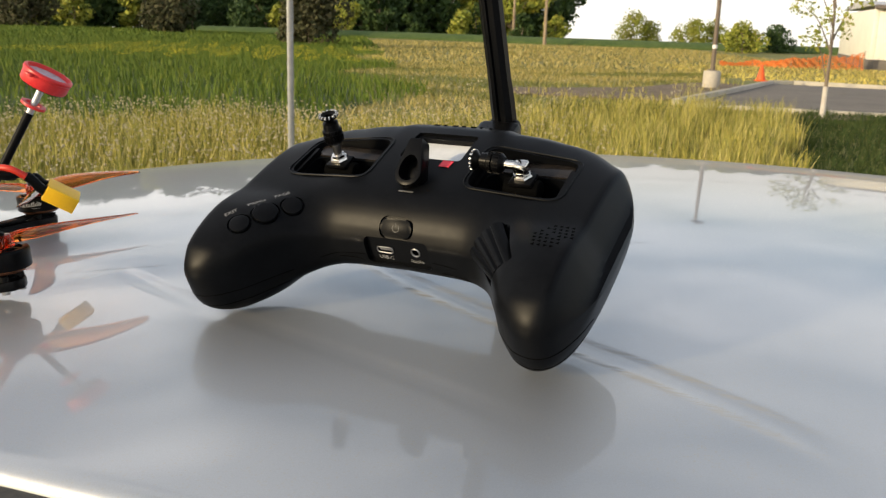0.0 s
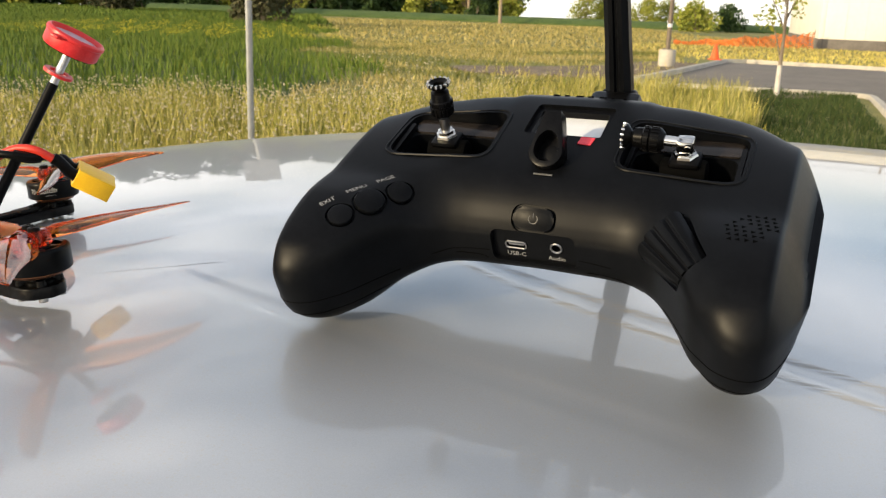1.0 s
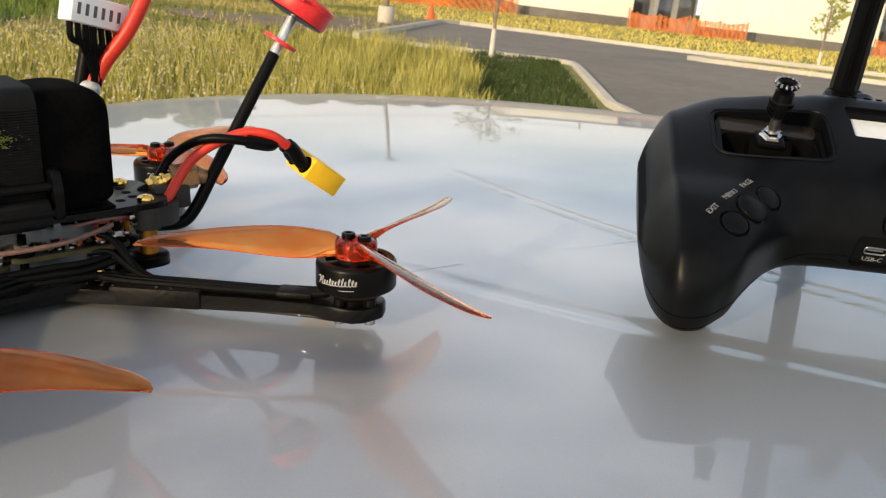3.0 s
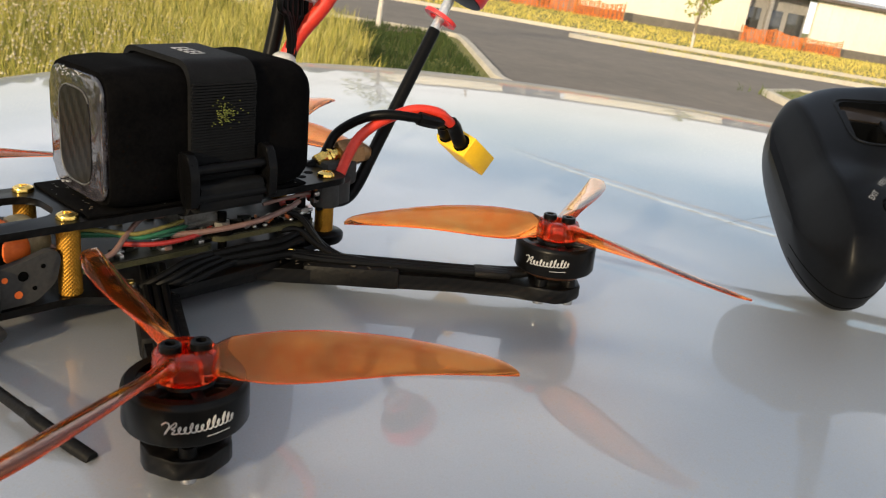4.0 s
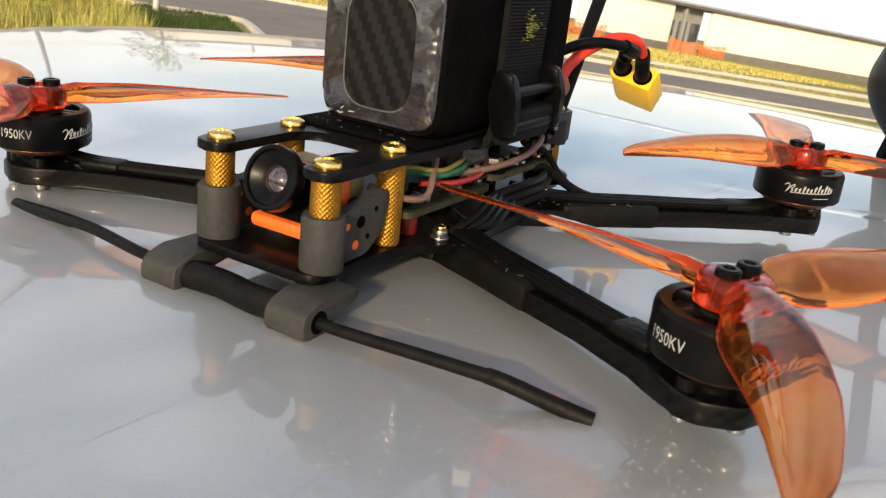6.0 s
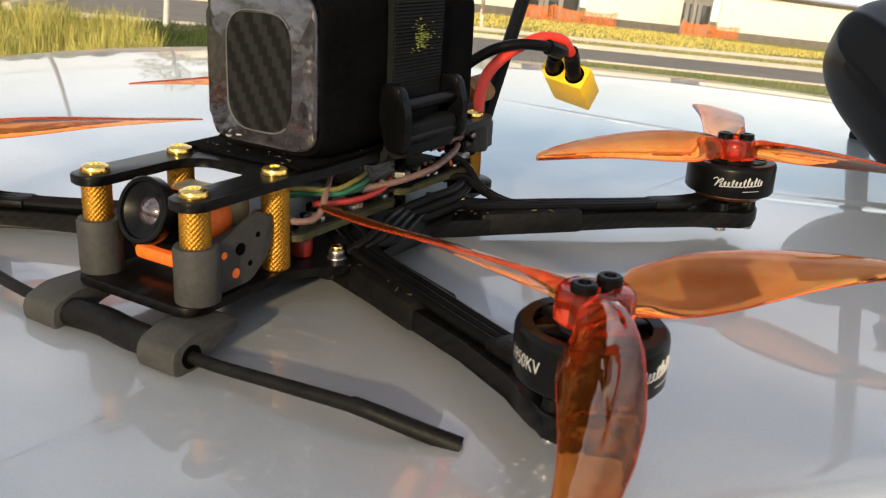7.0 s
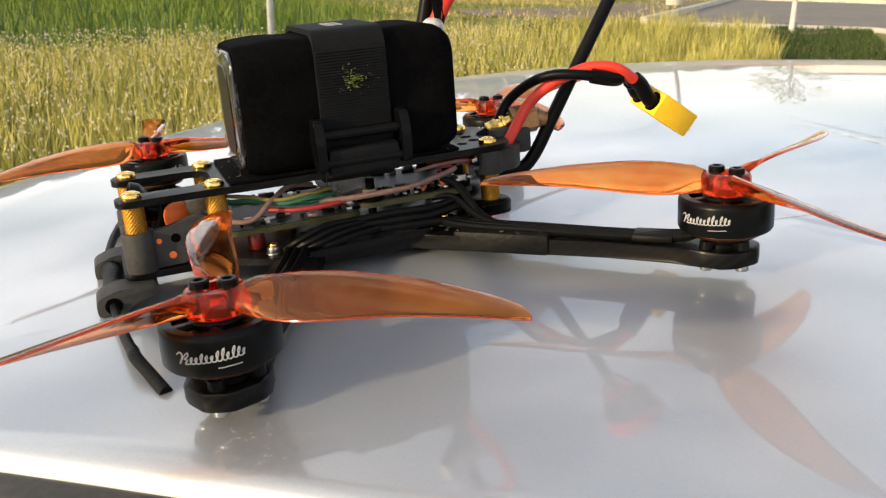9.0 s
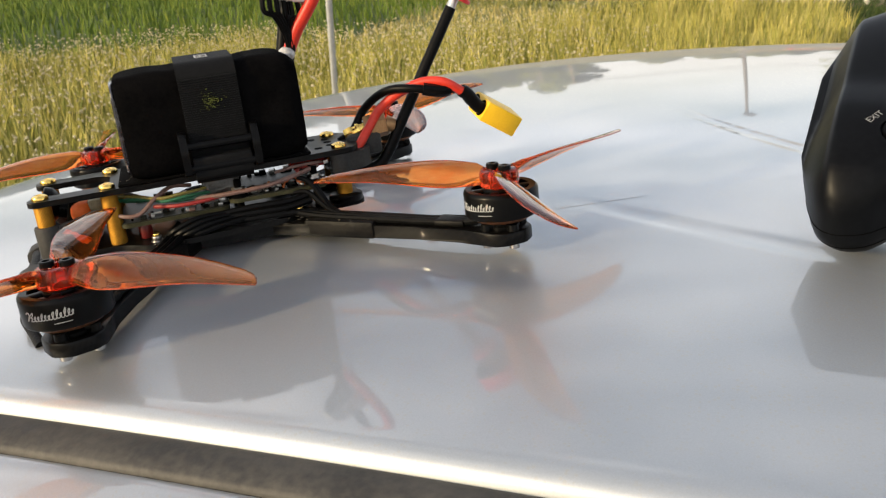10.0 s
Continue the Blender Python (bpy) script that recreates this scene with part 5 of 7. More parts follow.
def build_drone():
    S = MM
    dr = thing("racing_drone", DRONE, "black carbon racing quadcopter with amber propellers resting on the car roof", "drone")

    # plates
    b = bmesh.new()
    prism(b, rounded([(-5.2, -16.4), (22, -16.4), (33, -24.5), (44, -25), (82, -22), (96, -16), (112, -15), (112, 15), (96, 16), (82, 22), (44, 25), (33, 24.5), (22, 16.4), (-5.2, 16.4)], 4.0), -24.0, -22.0, bevel=0.3)
    part("bottom_plate", b, CARBON, dr, "carbon fibre bottom plate", scale=S)
    b = bmesh.new()
    prism(b, rounded([(36, -19), (86, -19), (98, -13), (98, 13), (86, 19), (36, 19)], 3.0), -28.4, -24.0, bevel=0.3)
    part("arm_block", b, CARBON, dr, scale=S)
    b = bmesh.new()
    fork = [(-4.4, -17.6), (22, -17.6), (30, -18.5), (90, -17.5), (110, -16.5), (112.5, -12), (112.5, 12), (110, 16.5), (90, 17.5), (30, 18.5), (22, 17.6), (-4.4, 17.6), (-4.4, 9.6), (18, 9.6), (22.5, 6.5), (22.5, -6.5), (18, -9.6), (-4.4, -9.6)]
    prism(b, rounded(fork, 3.6), -3.6, -1.6, bevel=0.3)
    top = part("top_plate", b, CARBON, dr, "forked carbon fibre top plate", scale=S)
    for x, y in ((103, -6), (103, 0), (103, 6), (98, -9), (98, 9)):
        b = bmesh.new()
        cyl(b, (x, y, -1.75), (x, y, -1.52), 1.6, seg=14)
        part("plate_hole", b, DEEP, top, scale=S)
    b = bmesh.new()
    box(b, (26, -17, -1.55), (94, 17, -0.6), 0.4)
    part("grip_pad", b, FABRIC, top, "dusty black rubber battery pad", scale=S)

    # lint and grit lying on the pad and the plate
    random.seed(61)
    for i in range(44):
        b = bmesh.new()
        x, y = random.uniform(24, 37), random.uniform(-15.5, 15.5)
        if i > 30:
            x, y = random.uniform(36, 92), -17.0 + random.uniform(0, 1.4)
        w = random.uniform(0.06, 0.16)
        box(b, (-random.uniform(0.15, 0.5), -w / 2, 0), (random.uniform(0.1, 0.4), w / 2, w * 0.7), 0, Matrix.Translation((x, y, -0.6 if x > 26.5 and abs(y) < 16.6 else -1.6)) @ Matrix.Rotation(random.uniform(0, 6.28), 4, "Z"))
        part("lint", b, GREYCAN if i % 3 else SOIL, top, scale=S)

    # standoffs with diamond knurling, gold screws
    for x, y in ((0, -13.6), (0, 13.6), (22, -13.6), (22, 13.6), (105, -12.4), (105, 12.4)):
        b = bmesh.new()
        n, rows = 96, 72
        grid = []
        for j in range(rows + 1):
            z = -22.0 + 18.4 * j / rows
            row = []
            for i in range(n):
                a = 2 * math.pi * i / n
                k = abs(math.sin(9 * a + z * 3.0)) * abs(math.sin(9 * a - z * 3.0))
                r = 2.62 + (0.0 if j in (0, rows) else 0.42 * k)
                row.append(b.verts.new((x + r * math.cos(a), y + r * math.sin(a), z)))
            grid.append(row)
        for p, q in zip(grid, grid[1:]):
            for i in range(n):
                b.faces.new((p[i], p[(i + 1) % n], q[(i + 1) % n], q[i]))
        b.faces.new(grid[0][::-1])
        b.faces.new(grid[-1])
        if x > 90:
            f = bmesh.new()
            lathe(f, [(0, -22.0), (6.2, -22.0), (6.4, -21.4), (6.4, -19.8), (5.6, -19.2), (0, -19.2)], 28, Matrix.Translation((x, y, 0)))
            part("plate_foot", f, CARBON, dr, "black rounded foot of the plate", scale=S)
        post = part("standoff", b, GOLD, dr, "knurled gold aluminium standoff", scale=S, sharp=80)
        b = bmesh.new()
        lathe(b, [(0, -0.5), (0.95, -0.5), (1.05, 0.05), (1.6, 0.1), (2.6, -0.4), (2.9, -1.2), (2.8, -1.6), (0, -1.6)], 24, Matrix.Translation((x, y, 0)))
        part("screw", b, BRASS, post, "gold button-head screw", scale=S)

    # arms, motors
    hubs = {"fr": (11.6, -88.4), "fl": (11.6, 86.9), "br": (145.0, -75.1), "bl": (146.0, 77.0)}
    build_arm(dr, (42, -20), hubs["fr"], None)
    build_arm(dr, (42, 20), hubs["fl"], None)
    build_arm(dr, (86, -20), hubs["br"], None)
    build_arm(dr, (86, 20), hubs["bl"], None)
    build_motor(dr, *hubs["fr"], radians(253), radians(146), 0.3, radians(-41), 1, radians(-20))
    build_motor(dr, *hubs["br"], radians(207), radians(98), 0.9, radians(27), -1, radians(-68))
    build_motor(dr, *hubs["fl"], radians(292), radians(206), 0.1, radians(-31), -1, radians(-40))
    build_motor(dr, *hubs["bl"], radians(250), radians(140), 0.6, radians(27), 1, radians(-10))
    for x, y in ((35, -19.5), (35, 19.5), (86, -20.5), (86, 20.5)):
        b = bmesh.new()
        cyl(b, (x, y, -22.4), (x, y, -21.7), 2.2, seg=18, bevel=0.2)
        cyl(b, (x, y, -21.7), (x, y, -20.1), 1.75, seg=18, bevel=0.3)
        nut = part("frame_nut", b, STEEL, dr, "dull steel frame nut", scale=S)
        b = bmesh.new()
        cyl(b, (x, y, -20.1), (x, y, -19.2), 1.35, seg=14, bevel=0.3)
        part("bolt_end", b, BRASS, nut, "gold bolt end", scale=S)

    # camera between printed side mounts
    b = bmesh.new()
    tilt = Matrix.Translation((4.5, -0.4, -11.0)) @ Matrix.Rotation(radians(18), 4, "Y")
    box(b, (1.5, -7.6, -5.0), (9.5, 7.6, 7.0), 1.0, tilt)
    camera_body = part("flight_camera", b, DEEP, dr, "small black camera in an orange holder", scale=S)
    b = bmesh.new()
    lens_m = tilt @ Matrix.Translation((0, -0.4, 2.6)) @ Matrix.Rotation(radians(-90), 4, "Y")
    lathe(b, [(3.8, -3), (3.8, 1.5), (5.0, 2.2), (6.4, 4.2), (6.6, 4.6), (6.6, 7.0), (6.3, 7.3), (5.6, 7.2), (5.3, 6.0), (3.2, 4.9), (2.6, 4.7)], 40, lens_m)
    part("lens_barrel", b, GLOSSBLACK, camera_body, "flared black lens barrel", scale=S)
    b = bmesh.new()
    lathe(b, [(5.5, 6.5), (3.4, 5.3), (2.7, 5.1)], 32, lens_m)
    part("lens_hood", b, GLOSSBLACK, camera_body, "dusty dark inner ring of the lens", scale=S)
    b = bmesh.new()
    lathe(b, [(2.9, 5.0), (2.6, 5.2), (2.0, 5.6), (1.0, 6.0), (0, 6.1)], 32, lens_m)
    part("lens", b, LENSGLASS, camera_body, "smeared glass lens", scale=S)
    b = bmesh.new()
    box(b, (4.0, -9.0, -19.8), (15.5, 9.0, -16.6), 1.2)
    box(b, (7.5, -10.2, -14.2), (15.0, 10.2, -5.8), 3.4, seg=4)
    part("camera_holder", b, ORANGETPU, dr, "bright orange printed camera holder", scale=S)
    b = bmesh.new()
    box(b, (13.5, -9.0, -12.5), (20.5, 9.0, -5.5), 2.2)
    part("camera_back", b, mat("yellowed_clear_plastic", (0.19, 0.15, 0.08), 0.35, second=(0.28, 0.23, 0.13), scale=200), dr, scale=S)
    for sy in (-1, 1):
        b = bmesh.new()
        lathe(b, [(2.8, -22), (4.3, -22), (4.4, -21.4), (4.4, -11.6), (4.1, -11.0), (2.8, -11.0), (2.8, -22)], 28, Matrix.Translation((0, sy * 13.6, 0)))
        side = Matrix(((1, 0, 0, 0), (0, 0, -1, sy * 14.2 + 1.3), (0, 1, 0, 0), (0, 0, 0, 1)))
        plate = rounded([(1.0, -21.8), (12.5, -21.4), (17.8, -17.0), (19.4, -10.2), (17.2, -8.2), (9.0, -10.6), (1.0, -11.8)], 2.0)
        prism(b, plate, 0, 2.6, side, bevel=0.3)
        mount = part("camera_mount", b, TPU, dr, "grey printed camera side mount", scale=S)
        for px, pz, r, seen in ((9.6, -14.0, 1.3, DEEP), (12.2, -17.6, 0.6, DEEP), (14.6, -12.2, 0.6, DEEP), (5.2, -14.2, 0.75, ORANGETPU), (8.2, -18.6, 1.0, ORANGETPU)):
            b = bmesh.new()
            cyl(b, (px, sy * 14.2 - 1.42, pz), (px, sy * 14.2 + 1.42, pz), r, seg=14)
            part("mount_hole", b, seen, mount, scale=S)

    # receiver antenna across the nose
    for y0, y1 in ((-21.0, -11.5), (12.0, 21.5)):
        b = bmesh.new()
        side = Matrix(((1, 0, 0, 0), (0, 0, -1, y1), (0, 1, 0, 0), (0, 0, 0, 1)))
        prism(b, rounded([(-13.5, -31.2), (-7.0, -31.4), (-3.0, -28.2), (3.0, -27.0), (3.0, -24.4), (-8.0, -24.2), (-13.5, -26.2)], 1.6), 0, y1 - y0, side, bevel=0.4)
        clip = part("antenna_clip", b, TPU, dr, "grey printed antenna clip", scale=S)
        b = bmesh.new()
        outer_y = y0 if y0 < 0 else y1
        cyl(b, (-9.2, outer_y - 0.12, -28.3), (-9.2, outer_y + 0.12, -28.3), 2.3, seg=18)
        part("clip_hole", b, DEEP, clip, scale=S)
    b = bmesh.new()
    tube(b, [(-9.2, -12, -28.3), (-8.8, -4, -28.6), (-8.4, 4, -28.2), (-9.2, 13, -28.3)], 3.0, seg=14, steps=6)
    receiver = part("receiver_antenna", b, TAPE, dr, "black heat-shrunk antenna with two limp whiskers", scale=S)
    for pts in (((-9.2, -15, -28.3), (-9.0, -26, -28.4), (-7.8, -42, -28.0), (-6.4, -55, -28.0), (-5.8, -58.5, -28.2)), ((-9.2, 16, -28.3), (-9.0, 28, -27.6), (-7.0, 44, -27.4), (-5.5, 56, -28.4))):
        b = bmesh.new()
        tube(b, pts, (1.15, 1.4), seg=10)
        part("whisker", b, TAPE, receiver, scale=S)
    for pts in (((-6.2, -55, -28.0), (-5.8, -59, -28.3), (-3.2, -66, -30.4), (-0.8, -73, -32.2)), ((-5.8, 53, -28.2), (-5.0, 60, -28.8), (-4.0, 69, -29.8), (-3.0, 76.5, -30.6))):
        b = bmesh.new()
        tube(b, pts, (1.5, 1.6), seg=10, steps=4)
        part("whisker_tip", b, TAPE, receiver, "frayed shrink-wrapped tip", scale=S)

    # electronics stack
    b = bmesh.new()
    prism(b, rounded([(24, -17.5), (62, -17.5), (62, 17.5), (24, 17.5)], 3), -16.3, -14.9)
    lower = part("speed_controller_board", b, BOARDEDGE, dr, "crowded olive circuit board", scale=S)
    b = bmesh.new()
    prism(b, rounded([(24.4, -17.1), (61.6, -17.1), (61.6, 17.1), (24.4, 17.1)], 3), -14.9, -14.6)
    part("board_face", b, BOARD, lower, scale=S)
    b = bmesh.new()
    prism(b, rounded([(62, -17.8), (98, -17.8), (98, 17.8), (62, 17.8)], 4), -14.4, -13.0)
    upper = part("flight_board", b, BOARDEDGE, dr, "crowded olive circuit board", scale=S)
    b = bmesh.new()
    prism(b, rounded([(62.4, -17.4), (97.6, -17.4), (97.6, 17.4), (62.4, 17.4)], 4), -13.0, -12.7)
    part("board_face", b, BOARD, upper, scale=S)
    random.seed(12)
    for host, x0, x1, z in ((lower, 26, 60, -14.6), (upper, 64, 96, -12.7)):
        for i in range(34):
            b = bmesh.new()
            w, d, h = random.uniform(0.8, 3.4), random.uniform(0.8, 3.0), random.uniform(0.5, 1.9)
            x = random.uniform(x0, x1)
            y = random.choice((-1, -1, 1)) * random.uniform(9.5, 15.8)
            box(b, (x, y, z - 0.05), (x + w, y + d, z + h), 0.12)
            part("chip", b, random.choice((DEEP, DEEP, SOLDER, BOARD, SOLDER, SILPINK)), host, scale=S)
    for x, y in ((66, -14.8), (94, -14.8), (66, 14.8), (94, 14.8)):
        b = bmesh.new()
        cyl(b, (x, y, -22), (x, y, -6.4), 1.3, seg=12)
        lathe(b, [(1.3, -12.7), (3.2, -12.7), (3.3, -11.0), (1.3, -10.8)], 14, Matrix.Translation((x, y, 0)))
        post = part("stack_post", b, DEEP, dr, "black nylon stack post with a rubber grommet", scale=S)
        b = bmesh.new()
        lathe(b, [(0, -9.2), (2.4, -9.2), (2.4, -10.8), (0, -10.8)], 6, Matrix.Translation((x, y, 0)))
        part("post_nut", b, SOLDER, post, scale=S)
    b = bmesh.new()
    random.seed(31)
    box(b, (54, -13.5, -11.2), (67, 7, -3.4), 2.4, seg=3)
    bmesh.ops.subdivide_edges(b, edges=b.edges[:], cuts=2, use_grid_fill=True)
    for v in b.verts:
        v.co += Vector((random.uniform(-0.35, 0.35), random.uniform(-0.4, 0.4), random.uniform(-0.4, 0.3)))
    part("video_transmitter", b, GREYCAN, dr, "grey video transmitter in crumpled film", scale=S)
    b = bmesh.new()
    cyl(b, (31.5, -12.6, -21.9), (31.5, -12.6, -16.5), 2.4, seg=18, bevel=0.4)
    part("capacitor", b, mat("dark_red_sleeve", (0.13, 0.008, 0.006), 0.4, second=(0.09, 0.006, 0.005), scale=200), dr, "red sleeved capacitor", scale=S)
    for name, material, pts, r in (
            ("signal_wire", SILGREEN, ((24, -8, -8), (34, -12, -8.4), (40, -15.5, -9.4), (48, -15.8, -9.0), (57, -12, -9.6)), 0.65),
            ("signal_wire", SILYELLOW, ((22, -6, -6.4), (31, -12, -6.8), (39, -15.4, -8.2), (48, -15.0, -7.8), (58, -11, -8)), 0.6),
            ("signal_wire", SILGREEN, ((26, -7, -9), (36, -11, -9.4), (44, -14.8, -10.2), (54, -14.6, -10.4)), 0.55),
            ("signal_wire", SILPINK, ((19, -10, -9.5), (25, -16.0, -12.0), (31, -17.4, -12.0), (37, -15, -8.0), (43, -12, -5.4), (50, -10, -6.5)), 0.75),
            ("power_wire", WIRERED, ((36, -12, -11.5), (44, -16.6, -11.6), (54, -17.2, -11.4), (63, -14, -11.0)), 0.7),
            ("camera_cable", SILPINK, ((50, -14.5, -10.8), (62, -17.4, -10.5), (76, -18.0, -9.9), (88, -16.8, -8.0), (96, -13.5, -6.6)), 0.85),
            ("signal_wire", SILPINK, ((80, -14.5, -6.4), (88, -15.6, -5.2), (96, -14.4, -5.4), (101, -10.6, -7)), 0.6),
            ("signal_wire", CONEORANGEWIRE, ((82, -14.0, -12.6), (84, -16.4, -9.4), (86.5, -16.2, -8.6), (88, -15.8, -11), (90, -15, -12.4)), 0.55),
            ("power_wire", WIRERED, ((88, -12, -8), (95, -13.5, -5.8), (101, -11, -7.5), (103, -7, -10)), 1.0),
            ("power_wire", WIRERED, ((86, -9, -5.4), (96, -11.0, -4.6), (104, -7, -6.5)), 1.1),
            ("ground_wire", SILBLACK, ((84, -16.6, -14.6), (90, -19.0, -14.8), (94, -23.0, -19.0), (98, -29, -21.8), (106, -38.0, -22.4)), 1.0),
            ("ground_wire", SILBLACK, ((88, -13, -10), (93, -17.4, -12.0), (96, -22.0, -18.5), (99.5, -29.5, -21.9), (107, -38.5, -22.4)), 0.9),
            ("ground_wire", SILBLACK, ((86, -15, -9), (91, -18.0, -11.0), (94.5, -21.4, -17.0), (97, -27.0, -21.2), (104, -36, -22.2)), 0.9),
            ("motor_lead", SILBLACK, ((38, -20, -21.4), (42, -23.0, -18.5), (50, -22.6, -16.0), (60, -19.6, -16.6)), 0.98),
            ("motor_lead", SILBLACK, ((40, -21, -21.4), (44.5, -24.0, -19.2), (52, -23.2, -17.2), (62, -20, -17.4)), 0.98),
            ("motor_lead", SILBLACK, ((42, -21.6, -21.4), (47, -24.6, -20.0), (54, -23.6, -18.5), (64, -20.4, -18.4)), 0.98),
            ("motor_lead", SILBLACK, ((45, -22, -21.4), (50, -24.8, -20.8), (57, -23.8, -19.8), (68, -20.8, -19.4)), 0.98),
            ("motor_lead", SILBLACK, ((60, -19.8, -16.6), (70, -20.9, -16.0), (82, -20.6, -16.4), (90, -18.8, -15.8)), 1.2),
            ("motor_lead", SILBLACK, ((60, -20.2, -18.2), (71, -21.6, -18.0), (82, -21.4, -18.4), (91, -19.8, -17.6)), 1.2),
            ("motor_lead", SILBLACK, ((62, -20.6, -20.2), (73, -22.0, -20.0), (84, -22.2, -20.6), (92, -24.0, -21.6)), 1.2),
            ("motor_lead", SILBLACK, ((58, 20.5, -17), (72, 21.5, -16.5), (84, 20.8, -17.2), (94, 22, -20)), 1.3),
            ("motor_lead", SILBLACK, ((40, 21, -21), (45, 24.5, -17.5), (53, 23, -15.6), (62, 20, -16.8)), 1.3)):
        b = bmesh.new()
        tube(b, pts, r, seg=8, steps=6)
        part(name, b, material, dr, scale=S)
    # odd parts crowded between the boards and the top plate
    random.seed(44)
    for i in range(46):
        x = random.uniform(60, 101)
        y = random.uniform(-17.0, -13.4)
        z = random.uniform(-12.4, -6.0) if x > 84 else random.uniform(-12.6, -10.6)
        w, dd, h = random.uniform(0.6, 2.8), random.uniform(0.6, 2.0), random.uniform(0.5, 1.8)
        b = bmesh.new()
        box(b, (0, 0, 0), (w, dd, h), 0.15, Matrix.Translation((x, y, z)) @ Matrix.Rotation(random.uniform(-0.5, 0.5), 4, "Y") @ Matrix.Rotation(random.uniform(-0.6, 0.6), 4, "Z"))
        part("component", b, random.choice((DEEP, DEEP, DEEP, SILBLACK, BOARD, SOLDER, GREYCAN, COPPER)), upper, scale=S)
    for x, y, z, r in ((93, -16.5, -10.6, 0.9), (95.2, -16.4, -11.4, 1.0), (91, -16.6, -11.2, 0.8), (97, -15.6, -10.4, 0.8), (89, -16.6, -11.9, 0.7), (94, -16.8, -12.2, 0.7), (76, -16.4, -12.0, 0.7), (79.5, -16.6, -12.1, 0.7)):
        b = bmesh.new()
        bmesh.ops.create_icosphere(b, subdivisions=2, radius=r, matrix=Matrix.Translation((x, y, z)) @ Matrix.Diagonal((1.2, 0.9, 0.8, 1)))
        part("solder_blob", b, SOLDER, upper, scale=S)
    b = bmesh.new()
    box(b, (99, -14.5, -9.0), (101.2, -12.0, -6.0), 0.4)
    part("lead_crimp", b, GREYCAN, dr, "pale crimped wire end", scale=S)

    # rear printed mount, video antenna
    for sy in (-1, 1):
        b = bmesh.new()
        lathe(b, [(2.8, -10.8), (4.4, -10.8), (4.6, -10.2), (4.4, -3.7), (2.8, -3.7), (2.8, -10.8)], 24, Matrix.Translation((105, sy * 12.4, 0)))
        prism(b, rounded([(104, sy * 16.4), (113, sy * 15.0), (117.5, sy * 9.5), (117.5, sy * 4), (106, sy * 4)], 2.0), -10.4, -3.7)
        part("rear_mount", b, TPU, dr, "dark grey printed rear mount", scale=S)
    b = bmesh.new()
    box(b, (110, -7, -8), (123, 2, 0.5), 1.6)
    part("antenna_socket", b, TPU, dr, scale=S)
    b = bmesh.new()
    cyl(b, (110.5, -0.2, -1.0), (114.0, -0.9, 0.4), 3.0, seg=6, bevel=0.3)
    cyl(b, (113.6, -0.9, 0.3), (118.4, -1.6, 1.9), 2.5, seg=14, bevel=0.3)
    cyl(b, (115.0, -1.1, 0.8), (116.4, -1.3, 1.3), 3.1, seg=14, bevel=0.3)
    plug = part("coax_plug", b, BRASS, dr, "gold coaxial plug", scale=S)
    b = bmesh.new()
    cyl(b, (118.0, -1.5, 1.5), (126.4, -3.0, 2.4), 4.7, seg=6, bevel=0.5)
    cyl(b, (126.0, -2.9, 2.3), (129.5, -3.6, 1.0), 3.4, 2.6, seg=16, bevel=0.3)
    part("plug_nut", b, TANMETAL, plug, "dull brown-gold hexagonal coupling", scale=S)
    base, tip = Vector((129.5, -4.2, -2.0)), Vector((168.0, -2.9, 59.3))
    ax = (tip - base).normalized()
    b = bmesh.new()
    tube(b, [Vector((108, -3.6, -12.5)), Vector((114, -4.0, -13.4)), Vector((120.5, -4.2, -13.2)), base - ax * 8, base + ax * 4, base + ax * 20, base + ax * 52], 2.15, seg=14, steps=6)
    mast = part("video_antenna", b, SILBLACK, dr, "round red-capped video antenna on a black stem", scale=S)
    b = bmesh.new()
    tube(b, [base + ax * 50, base + ax * 69], 1.75, seg=14, curve=False)
    part("coax", b, BRAID, mast, "bare silver braided coax", scale=S)
    straight = Matrix.Translation(base) @ ax.to_track_quat("Z", "Y").to_matrix().to_4x4()
    # the head is knocked askew on its stem
    askew = Matrix.Rotation(radians(10), 4, ax.cross(Vector((0.10, -0.98, 0.16))).normalized())

    def tilted(h):
        pivot = Matrix.Translation(base + ax * h)
        return pivot @ askew @ pivot.inverted() @ straight

    am = tilted(56.6)
    b = bmesh.new()
    lathe(b, [(4.0, 56.0), (6.1, 56.0), (6.2, 56.6), (6.1, 57.3), (4.0, 57.3), (4.0, 56.0)], 32, am)
    for i in range(3):
        box(b, (0, -0.5, 56.2), (4.4, 0.5, 57.1), 0, am @ Matrix.Rotation(i * 2.09, 4, "Z"))
    part("antenna_ring", b, REDCAP, mast, "thin red ring", scale=S)
    am = tilted(66.5)
    b = bmesh.new()
    lathe(b, [(0, 66.5), (3.0, 66.5), (10.9, 67.2), (11.5, 68.0), (11.7, 72.6), (12.1, 73.0), (12.1, 74.2), (11.4, 74.9), (10.6, 75.0), (10.1, 73.9), (9.9, 72.9), (0, 72.9)], 48, am)
    box(b, (10.8, -2.4, 71.6), (14.4, 1.2, 73), 0.4, am @ Matrix.Rotation(2.6, 4, "Z"))
    cap = part("antenna_cap", b, REDCAP, mast, "bright red plastic cap with a torn tab", scale=S)
    b = bmesh.new()
    lathe(b, [(0, 73.05), (9.7, 73.05), (9.7, 72.85), (0, 72.85)], 40, am)
    part("cap_sticker", b, CAPTOP, cap, "pale worn sticker", scale=S)
    b = bmesh.new()
